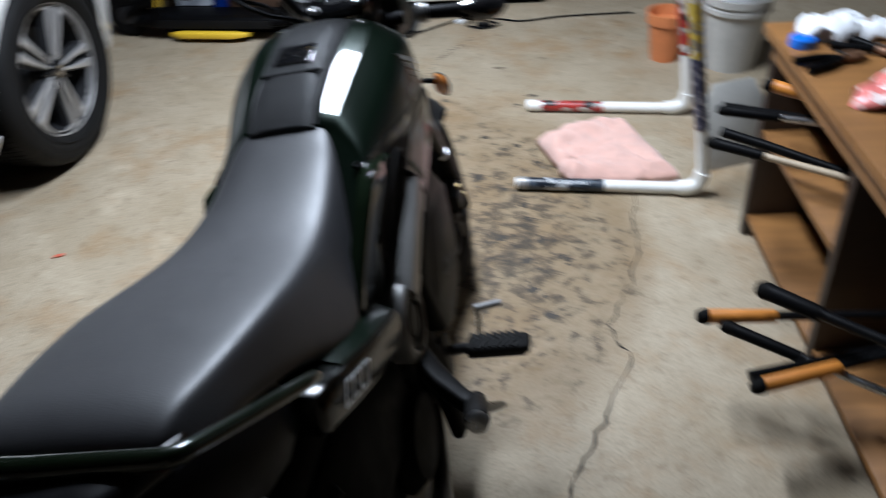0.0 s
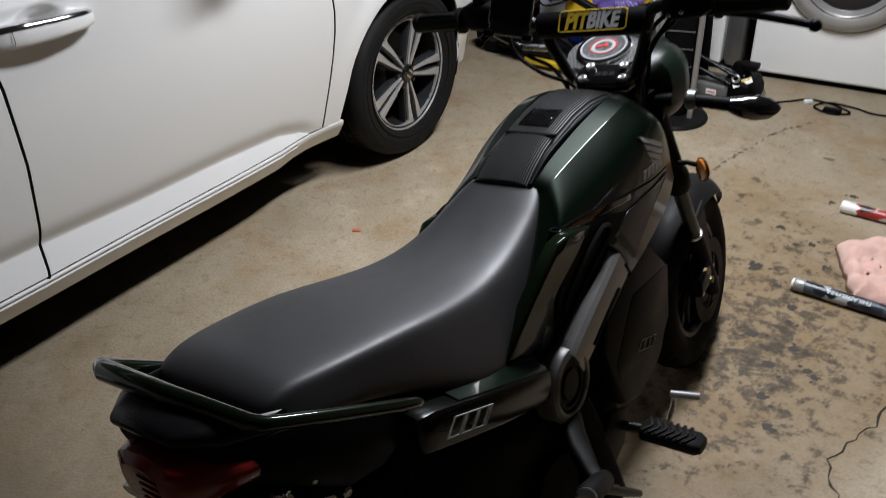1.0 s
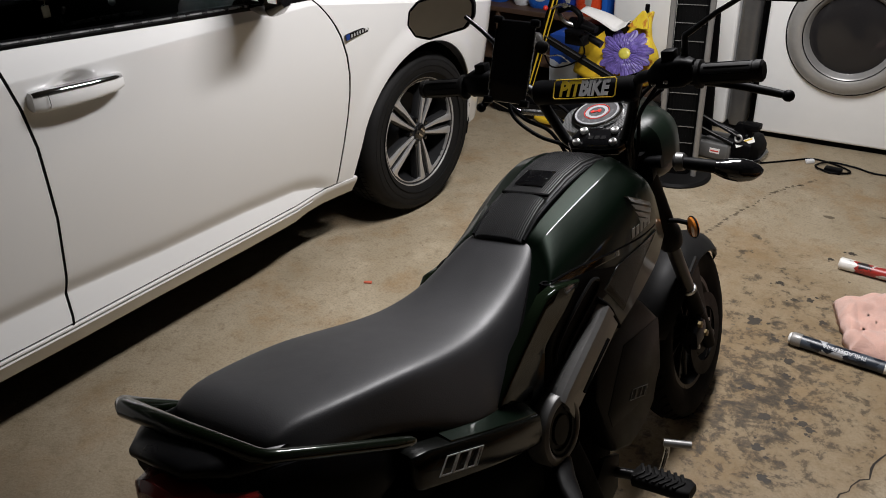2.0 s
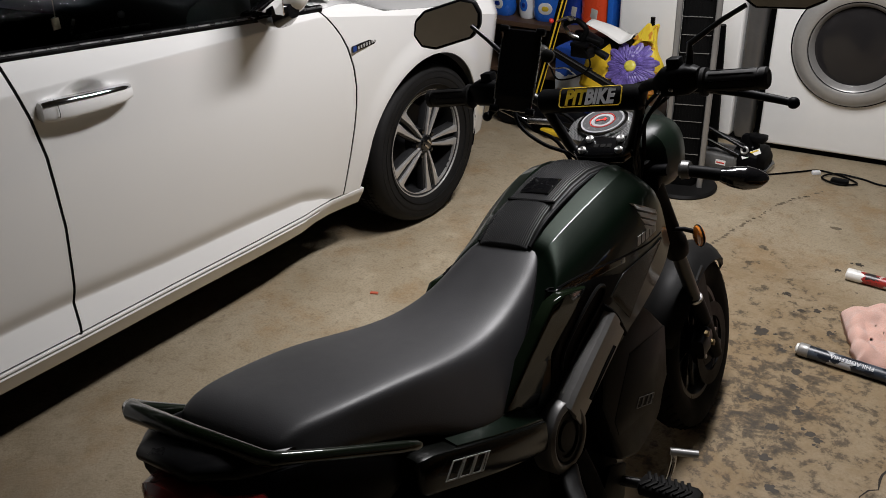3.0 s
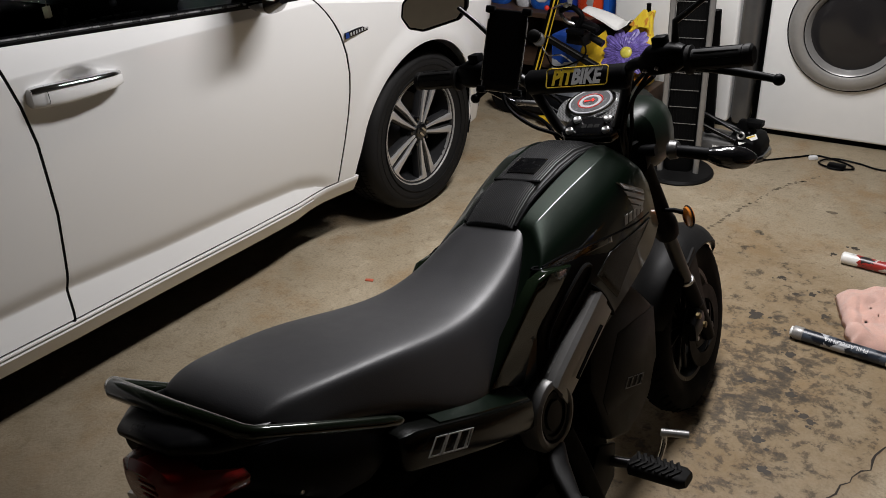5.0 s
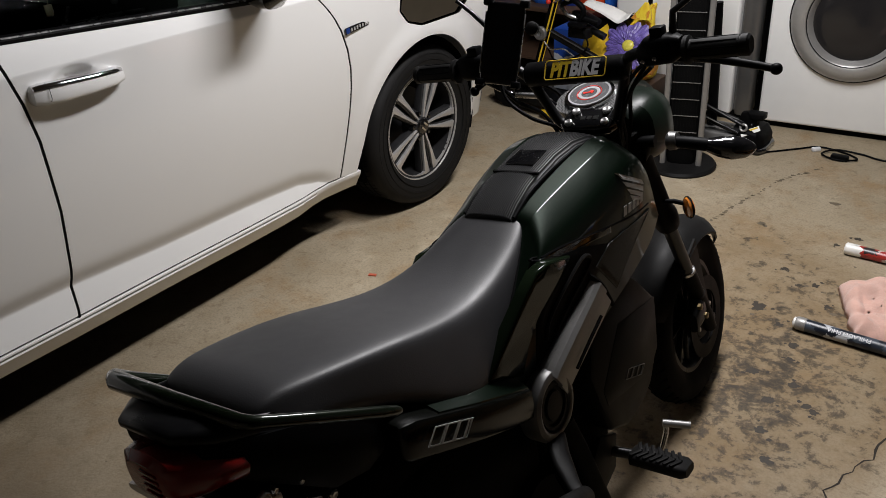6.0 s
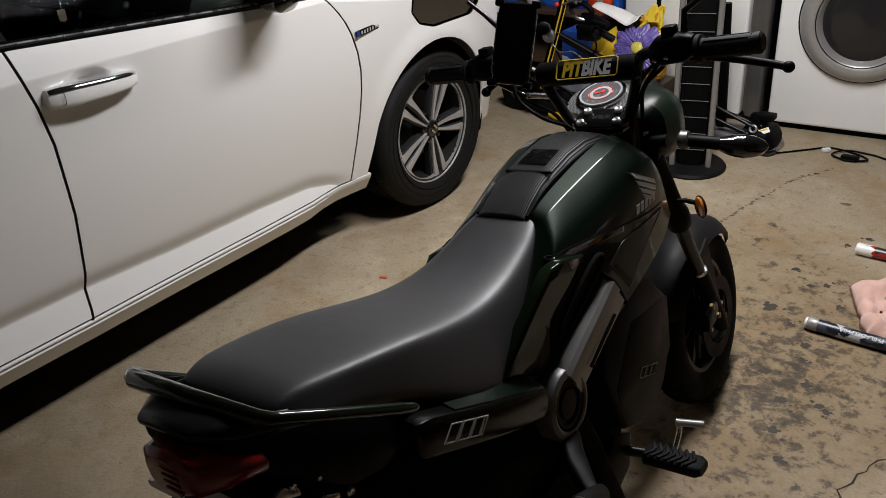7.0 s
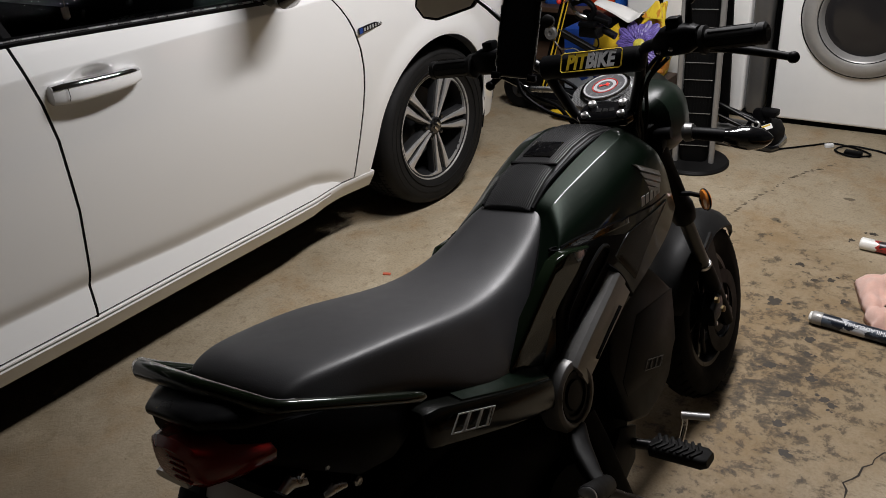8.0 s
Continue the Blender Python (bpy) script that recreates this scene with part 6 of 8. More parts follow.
        P("indicator", moved(lathe([(0, -0.0100), (0.014, -0.0090), (0.022, -0.0060), (0.0245, 0.0), (0.022, 0.005), (0, 0.007)], 28, "y"), Matrix.Translation((s * 0.136, 1.080, 0.632)) @ Matrix.Rotation(radians(-s * 42), 4, "Z")), "amber", "round amber indicator", parent=arm)
        P("indicator_rim", moved(moved(ring_lathe([(0.0240, -0.0015), (0.0256, -0.0015), (0.0256, 0.0015), (0.0248, 0.0025), (0.0235, 0.002)], 32, "z"), Matrix.Rotation(radians(-90), 4, "X")), Matrix.Translation((s * 0.136, 1.080, 0.632)) @ Matrix.Rotation(radians(-s * 42), 4, "Z")), "black", parent=arm)
    pod = P("front_pod", S(tube([(0.218, 0.999, 0.798), (0.224, 1.001, 0.796), (0.244, 1.009, 0.789), (0.266, 1.018, 0.783), (0.288, 1.026, 0.779), (0.302, 1.031, 0.778), (0.308, 1.033, 0.778)], [0.012, 0.0145, 0.0215, 0.0245, 0.020, 0.011, 0.003], 18, 4)), "gloss", "glossy black pod on a grey collar")
    P("pod_arm", S(tube([(0.150, 0.985, 0.812), (0.185, 0.990, 0.806), (0.222, 1.000, 0.797)], [0.0125, 0.013, 0.0138], 16, 4)), "black", parent=pod)
    P("pod_collar", S(tube([(0.146, 0.984, 0.813), (0.149, 0.984, 0.813), (0.163, 0.987, 0.812), (0.166, 0.987, 0.812)], [0.016, 0.020, 0.0185, 0.016], 18)), "clamp_grey", parent=pod)
    P("pod_stem", S(tube([(0.06, 0.975, 0.815), (0.12, 0.981, 0.814)], 0.013, 12)), "black", parent=pod)

    # frame, engine, pegs and the dark parts below
    P("main_frame", tube([(0, 0.93, 0.78), (0, 0.78, 0.60), (0, 0.55, 0.42), (0, 0.30, 0.36)], 0.035, 14, 5), "paint_black")
    # engine and covers: their near-black includes the shade below the seat
    P("engine_block", join(loft_box([(0, 0.12, 0.30), (0, 0.25, 0.33), (0, 0.48, 0.33), (0, 0.60, 0.30)], [(0.07, 0.08), (0.11, 0.11), (0.115, 0.12), (0.07, 0.08)]), moved(lathe([(0, 0), (0.09, 0), (0.095, 0.02), (0.07, 0.045), (0, 0.05)], 30, "x"), Matrix.Translation((0.10, 0.38, 0.33)))), "shade_black")
    P("engine_case", loft_box([(-0.112, 0.60, 0.30), (-0.106, 0.60, 0.30), (-0.06, 0.60, 0.30), (0.06, 0.60, 0.30), (0.106, 0.60, 0.30), (0.112, 0.60, 0.30)], [(0.05, 0.07), (0.075, 0.10), (0.085, 0.115), (0.085, 0.115), (0.075, 0.10), (0.05, 0.07)], "x"), "shade_black", "black engine case behind the leg shield")
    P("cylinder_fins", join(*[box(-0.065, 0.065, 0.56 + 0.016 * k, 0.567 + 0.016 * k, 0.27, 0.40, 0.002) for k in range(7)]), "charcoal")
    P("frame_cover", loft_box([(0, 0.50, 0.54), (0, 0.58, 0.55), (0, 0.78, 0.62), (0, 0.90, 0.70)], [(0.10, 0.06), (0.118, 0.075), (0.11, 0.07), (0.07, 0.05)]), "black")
    P("crank_case", loft_box([(0, 0.10, 0.40), (0, 0.18, 0.42), (0, 0.46, 0.40), (0, 0.62, 0.36), (0, 0.70, 0.34)], [(0.07, 0.08), (0.112, 0.13), (0.112, 0.15), (0.10, 0.13), (0.06, 0.07)]), "shade_black")
    P("air_box", box(-0.13, 0.13, 0.0, 0.42, 0.36, 0.60, 0.02), "shade_black")
    P("under_seat_tray", box(-0.12, 0.12, 0.0, 0.50, 0.585, 0.655, 0.015), "shade_black")
    shock = P("rear_shock", tube([(0.115, 0.02, 0.25), (0.115, 0.06, 0.58)], 0.013, 12), "paint_black", "black spring over a damper")
    P("spring", tube([(0.115 + 0.024 * math.cos(t * 2.1), 0.033 + 0.0145 * t * 0.11 + 0.024 * math.sin(t * 2.1), 0.32 + 0.0088 * t) for t in range(30)], 0.005, 8, 3), "paint_black", parent=shock)
    P("exhaust", tube([(0.10, 0.55, 0.22), (0.13, 0.40, 0.18), (0.15, 0.22, 0.22), (0.16, 0.05, 0.27), (0.165, -0.18, 0.33)], [0.017, 0.02, 0.045, 0.052, 0.046], 20, 5), "paint_black", "black exhaust")
    P("heat_shield", loft_box([(0.205, 0.20, 0.235), (0.215, 0.06, 0.275), (0.212, -0.12, 0.32)], [(0.008, 0.03), (0.008, 0.038), (0.008, 0.03)]), "steel")
    P("swing_arm", tube([(0.075, 0.0, 0.217), (0.075, 0.25, 0.30)], 0.022, 12), "shade_black")
    for s in (1, -1):
        peg = P("foot_peg", peg_mesh(s), "rubber_worn", "black rubber foot peg with slanted ribs")
        for k in range(7):
            x = 0.182 + 0.0135 * k
            P("peg_rib", join(*[moved(box(-0.0035, 0.0035, -0.013, 0.013, 0, 0.005, 0.001), Matrix.Translation((s * x, 0.656 + 0.08 * (x - 0.17) + e * 0.011, 0.283 - 0.075 * (x - 0.17))) @ Matrix.Rotation(radians(e * s * 32), 4, "Z")) for e in (-1, 1)]), "rubber_worn", parent=peg)
        P("peg_arm", tube([(s * 0.10, 0.62, 0.29), (s * 0.17, 0.655, 0.271)], 0.011, 12), "paint_black", parent=peg)
        P("peg_plate", plate_of([(0.55, 0.20), (0.64, 0.24), (0.66, 0.31), (0.60, 0.34), (0.53, 0.28)], s * 0.012, "yz", s * 0.125, 0.003), "charcoal", parent=peg)
    kick = P("kick_lever", tube([(0.13, 0.785, 0.145), (0.150, 0.800, 0.165), (0.158, 0.820, 0.205), (0.158, 0.826, 0.227)], [0.005, 0.006, 0.006, 0.006], 12, 4), "steel", "bright steel lever with a cross pad")
    P("lever_pad", tube([(0.152, 0.822, 0.231), (0.204, 0.848, 0.221)], 0.0085, 12), "silver", parent=kick)
    for s in (1, -1):
        f = lambda x: s * x
        pedal = P("pillion_peg", tube([(f(0.243), 0.372, 0.412), (f(0.247), 0.362, 0.418), (f(0.268), 0.278, 0.466), (f(0.270), 0.272, 0.469)], [0.013, 0.017, 0.019, 0.0175], 16), "rubber_worn", "folded pillion peg with a steel end")
        P("peg_end", tube([(f(0.270), 0.272, 0.469), (f(0.2715), 0.267, 0.472), (f(0.272), 0.265, 0.473)], [0.0165, 0.0165, 0.011], 16), "steel", parent=pedal)
        P("peg_arm", loft_box([(f(0.160), 0.425, 0.455), (f(0.190), 0.392, 0.440), (f(0.232), 0.358, 0.425), (f(0.250), 0.345, 0.426)], [(0.030, 0.026), (0.026, 0.022), (0.018, 0.018), (0.014, 0.014)], "x"), "charcoal", parent=pedal)
        P("peg_catch", tube([(f(0.252), 0.352, 0.412), (f(0.262), 0.405, 0.362), (f(0.266), 0.440, 0.330)], [0.010, 0.008, 0.006], 10), "paint_black", parent=pedal)
    P("side_stand", tube([(-0.10, 0.52, 0.22), (-0.17, 0.50, 0.10), (-0.215, 0.485, -0.022)], 0.010, 10), "paint_black")
    return b


def side_matrix(s, x, y, z, slope):
    """Letters lie in xy: their x runs along the bike, their z out of its side."""
    if s > 0:
        base = Matrix(((0, 0, 1, x), (1, 0, 0, y), (0, 1, 0, z), (0, 0, 0, 1)))
        return base @ Matrix.Rotation(radians(slope), 4, "Z")
    base = Matrix(((0, 0, -1, -x), (-1, 0, 0, y), (0, 1, 0, z), (0, 0, 0, 1)))
    return base @ Matrix.Rotation(radians(-slope), 4, "Z")


def mark_strokes(k):
    """Four outlined strokes, 11 cm long at full size, each one closed frame."""
    out = []
    for x, w in ((-0.056, 0.034), (-0.019, 0.034), (0.017, 0.030), (0.046, 0.010)):
        o = [(x - 0.008, -0.018), (x - 0.008 + w, -0.018), (x + 0.008 + w, 0.018), (x + 0.008, 0.018)]
        cx, t = x + w / 2, 0.0024
        inner = [(cx + (px - cx) * (1 - 2 * t / w) * 0.94, py * (1 - t / 0.018)) for px, py in o]
        put = lambda pts, z: [(px * k, py * k, z) for px, py in pts]
        out.append(loft([put(o, 0), put(o, 0.0012), put(inner, 0.0012), put(inner, 0)], caps=False))
    return out


def ring_box(hx, hz, w, d):
    return join(box(-hx, hx, -d, 0, hz - w, hz), box(-hx, hx, -d, 0, -hz, -hz + w), box(-hx, -hx + w, -d, 0, -hz + w, hz - w), box(hx - w, hx, -d, 0, -hz + w, hz - w))


def brace_mesh(s):
    rings = []
    for y, z, w, t in ((0.455, 0.560, 0.043, 0.012), (0.470, 0.571, 0.045, 0.013), (0.543, 0.607, 0.046, 0.013), (0.600, 0.633, 0.046, 0.012), (0.638, 0.652, 0.046, 0.011)):
        n = Vector((0, -0.53, 0.83))
        c = Vector((s * 0.161, y, z))
        rings.append([c + n * a * w + Vector((s * h * t, 0, 0)) for a, h in ((-1, -1.5), (-1, -0.1), (-0.9, 0.3), (-0.12, 0.55), (-0.02, 0.95), (0.1, 1.0), (0.62, 0.95), (0.82, 0.5), (1, -0.2), (1, -1.5))])
    return loft(rings)


def tail_panel_mesh(s):
    """The green cover that runs forward and down from the tail to the boss."""
    rings = []
    for y, z, h, x in TAIL_ROWS:
        rings.append([(s * (x - 0.055), y, z - h), (s * (x - 0.012), y, z - h), (s * (x - 0.005), y, z - h * 0.92), (s * (x - 0.002), y, z - h * 0.75), (s * (x + 0.002), y, z), (s * (x + 0.002), y, z + h * 0.60), (s * x, y, z + h * 0.70), (s * (x - 0.006), y, z + h * 0.76), (s * (x - 0.05), y, z + h * 0.95), (s * (x - 0.07), y, z + h * 1.0)])
    return loft(rings)


def tail_top_mesh(s):
    """The sloping strip between the seat's foot and the side cover."""
    rows = []
    for y, z, h, x in TAIL_ROWS[4:]:
        grow = smoothstep((y - 0.11) / 0.25)
        rows.append([(s * (x - 0.004), y, z + h * 0.735), (s * (x - 0.004), y, z + h * 0.80), (s * (x - 0.030), y, z + h * lerp(0.95, 1.25, grow)), (s * (x - 0.052), y, z + h * lerp(1.05, 1.75, grow)), (s * (x - 0.06), y, z + h * 0.8)])
    return loft(rows)


# along, middle height, half height, half width of the covers under the seat
TAIL_ROWS = [(0.081, 0.690, 0.031, 0.148), (0.084, 0.690, 0.036, 0.155), (0.092, 0.688, 0.039, 0.159), (0.112, 0.684, 0.040, 0.162), (0.16, 0.664, 0.040, 0.166), (0.24, 0.630, 0.039, 0.169), (0.32, 0.597, 0.038, 0.168), (0.375, 0.574, 0.036, 0.163)]


def rear_cover_mesh(s):
    rings = []
    for y, zt, zb, x in ((-0.165, 0.835, 0.795, 0.085), (-0.11, 0.820, 0.752, 0.115), (-0.02, 0.790, 0.680, 0.130), (0.04, 0.768, 0.668, 0.134), (0.075, 0.750, 0.675, 0.132), (0.088, 0.742, 0.69, 0.125)):
        rings.append([(s * (x - 0.05), y, zb), (s * (x - 0.01), y, zb), (s * x, y, lerp(zb, zt, 0.25)), (s * x, y, lerp(zb, zt, 0.7)), (s * (x - 0.008), y, zt), (s * (x - 0.05), y, zt)])
    return loft(rings)


def mudguard_mesh(c, r, half, a0, a1):
    rings = []
    for k in range(17):
        a = radians(lerp(a0, a1, k / 16))
        h = half * min(1.0, (0.55 if k in (0, 16) else 0.74 if k in (1, 15) else 0.84 if k in (2, 14) else 0.92 + 0.08 * math.sin(math.pi * k / 16)))
        ring = []
        for j in range(9):
            s = j / 8 * 2 - 1
            rr = r - 0.045 * abs(s) ** 2.4
            ring.append((c[0] + h * s, c[1] + rr * math.cos(a), c[2] + rr * math.sin(a)))
        for j in range(8, -1, -1):
            s = j / 8 * 2 - 1
            rr = r - 0.005 - 0.045 * abs(s) ** 2.4
            ring.append((c[0] + h * s * 0.95, c[1] + rr * math.cos(a), c[2] + rr * math.sin(a)))
        rings.append(ring)
    return loft(rings)


def peg_mesh(s):
    return loft_box([(s * 0.168, 0.655, 0.271), (s * 0.173, 0.656, 0.271), (s * 0.275, 0.664, 0.263), (s * 0.286, 0.665, 0.262)], [(0.018, 0.011), (0.025, 0.014), (0.025, 0.014), (0.018, 0.010)], "x")


def bike_wheel(b, name, m, R, half, rim_r, front):
    mm = (TURN_BARS @ m) if front else m
    t = half
    prof = [(rim_r - 0.004, -t * 0.62), (rim_r + 0.02, -t * 0.95), (R - 0.035, -t), (R - 0.012, -t * 0.78), (R, -t * 0.3), (R, t * 0.3), (R - 0.012, t * 0.78), (R - 0.035, t), (rim_r + 0.02, t * 0.95), (rim_r - 0.004, t * 0.62)]
    w = part(name, moved(ring_lathe(prof, 64), mm), M["rubber"], b, "black tyre on a dark cast wheel")
    out = []
    for k in range(44):
        for s in (1, -1):
            out.append(moved(box(-0.014, 0.014, -0.0025, 0.0025, -0.002, 0.0015), mm @ Matrix.Rotation(2 * math.pi * (k + 0.25 * s) / 44, 4, "X") @ Matrix.Translation((s * t * 0.5, 0, R - 0.0045)) @ Matrix.Rotation(radians(s * 24), 4, "Y") @ Matrix.Rotation(radians(s * 30), 4, "Z")))
    part("tread_groove", join(*out), M["gap"], w, smooth=False)
    part("rim", moved(ring_lathe([(rim_r, -t * 0.66), (rim_r, t * 0.66), (rim_r - 0.012, t * 0.66), (rim_r - 0.022, t * 0.3), (rim_r - 0.022, -t * 0.3), (rim_r - 0.012, -t * 0.66)], 56), mm), M["paint_black"], w)
    part("hub", moved(lathe([(0, -0.05), (0.035, -0.05), (0.04, -0.02), (0.04, 0.02), (0.035, 0.05), (0, 0.05)], 28, "x"), mm), M["paint_black"], w)
    for k in range(5):
        a = 2 * math.pi * k / 5 + 0.3
        for s in (-1, 1):
            part("wheel_spoke", moved(tube([(0, s * 0.012, 0.03), (0, s * 0.022, rim_r * 0.6), (0, s * 0.030, rim_r - 0.015)], [0.009, 0.008, 0.009], 10), mm @ Matrix.Rotation(a, 4, "X")), M["paint_black"], w)
    # disc added to darken the spoke gaps, where the floor behind is in shade
    part("spoke_backing", moved(lathe([(0, -0.045), (0.112, -0.045), (0.118, -0.036), (0.112, -0.028), (0, -0.026)], 40, "x"), mm), M["black"], w)
    part("drum_cover", moved(lathe([(0, 0.03), (0.062, 0.03), (0.065, 0.045), (0.055, 0.056), (0.02, 0.06), (0, 0.058)], 32, "x"), mm), M["charcoal"], w)
    part("brake_disc", moved(ring_lathe([(0.072, 0.060), (0.108, 0.060), (0.108, 0.064), (0.072, 0.064)], 48), mm), M["black"], w)
    for k in range(4):
        part("hub_bolt", moved(lathe([(0, 0.055), (0.006, 0.055), (0.006, 0.062), (0, 0.063)], 8, "x"), mm @ Matrix.Rotation(k * math.pi / 2 + 0.4, 4, "X") @ Matrix.Translation((0, 0, 0.045))), M["steel"], w)


motorcycle()


# ---------------------------------------------------------------- appliances and clutter along the back wall
def washer():
    m = pose(0.628, 1.985, 0, 0, 0, 6.5)
    w = thing("washing_machine", m, "white front-loading washing machine with a round grey-rimmed door", "washing machine")
    part("cabinet", box(0.0, 0.686, 0.0, 0.70, 0.03, 0.98, 0.012, 3), M["enamel"], w)
    part("plinth", box(0.02, 0.666, 0.03, 0.68, 0.0, 0.035), M["gap"], w)
    cx, cz = 0.345, 0.515
    ring = moved(ring_lathe([(0.259, 0.0), (0.255, 0.022), (0.235, 0.040), (0.205, 0.046), (0.192, 0.040), (0.190, 0.0)], 72, "z"), Matrix.Translation((cx, 0.0, cz)) @ Matrix.Rotation(radians(90), 4, "X"))
    door = part("door_ring", ring, M["door_grey"], w, "metallic grey door ring")
    part("door_seam", moved(ring_lathe([(0.2595, 0.0), (0.2595, 0.004), (0.2645, 0.004), (0.2645, 0.0)], 72, "z"), Matrix.Translation((cx, 0.0, cz)) @ Matrix.Rotation(radians(90), 4, "X")), M["gap"], door)
    part("inner_groove", moved(ring_lathe([(0.1905, 0.0), (0.1905, 0.0400), (0.188, 0.0400), (0.188, 0.0)], 64, "z"), Matrix.Translation((cx, 0.0, cz)) @ Matrix.Rotation(radians(90), 4, "X")), M["gap"], door)
    part("inner_ring", moved(ring_lathe([(0.187, 0.0), (0.187, 0.040), (0.180, 0.036), (0.168, 0.010), (0.160, 0.0)], 64, "z"), Matrix.Translation((cx, 0.0, cz)) @ Matrix.Rotation(radians(90), 4, "X")), M["ring_in"], door)
    part("door_glass", moved(lathe([(0.0, 0.022), (0.09, 0.021), (0.14, 0.017), (0.168, 0.008), (0.168, -0.002), (0.0, -0.002)], 56), Matrix.Translation((cx, 0.0, cz)) @ Matrix.Rotation(radians(90), 4, "X")), M["drum_glass"], door)
    part("control_panel", box(0.02, 0.666, -0.012, 0.02, 0.85, 0.96, 0.008), M["appliance_grey"], w)
    part("knob", moved(lathe([(0, 0), (0.035, 0), (0.032, 0.03), (0, 0.032)], 28), Matrix.Translation((cx, -0.012, 0.905)) @ Matrix.Rotation(radians(90), 4, "X")), M["chrome"], w)
    # its neighbour with the rounded grey corner
    d = thing("dryer", pose(-0.105, 1.965, 0, 0, 0, 2.0), "white dryer with a rounded grey corner post", "dryer")
    part("cabinet", box(0.0, 0.60, 0.0, 0.70, 0.03, 1.05, 0.015, 3), M["enamel"], d)
    part("corner_post", loft_box([(0.648, 0.05, 0.03), (0.648, 0.05, 0.06), (0.648, 0.05, 1.02), (0.648, 0.05, 1.05)], [(0.034, 0.034), (0.044, 0.045), (0.044, 0.045), (0.034, 0.034)], "z"), M["post_grey"], d, "grey metallic corner post")
    part("side", box(0.60, 0.69, 0.09, 0.70, 0.03, 1.05, 0.004), M["gap"], d)
    part("plinth", box(0.02, 0.66, 0.03, 0.68, 0.0, 0.035), M["gap"], d)


def tower_fan():
    t = thing("tower_fan", pose(0.515, 1.40, 0, 0, 0, 18), "black tower fan with silver side rails on a round base", "tower fan")
    part("base", lathe([(0, 0), (0.142, 0), (0.146, 0.008), (0.138, 0.018), (0.07, 0.026), (0, 0.028)], 48), M["charcoal"], t)
    part("column", loft_box([(0, 0, 0.025), (0, 0, 0.06), (0, 0, 1.0), (0, 0, 1.03)], [(0.055, 0.05), (0.062, 0.055), (0.062, 0.055), (0.05, 0.045)], "z"), M["gap"], t)
    for s in (1, -1):
        part("side_rail", loft_box([(s * 0.073, -0.035, 0.02), (s * 0.073, -0.035, 1.01)], [(0.012, 0.018), (0.012, 0.018)], "z"), M["appliance_grey"], t, "satin silver rail")
    for k in range(13):
        z = 0.10 + 0.07 * k
        part("grille_bar", box(-0.055, 0.055, -0.0585, -0.0555, z, z + 0.0022), M["appliance_grey"], t)
    for k in range(9):
        x = -0.048 + 0.012 * k
        part("grille_slat", box(x - 0.002, x + 0.002, -0.0575, -0.054, 0.10, 0.96), M["gap"], t)


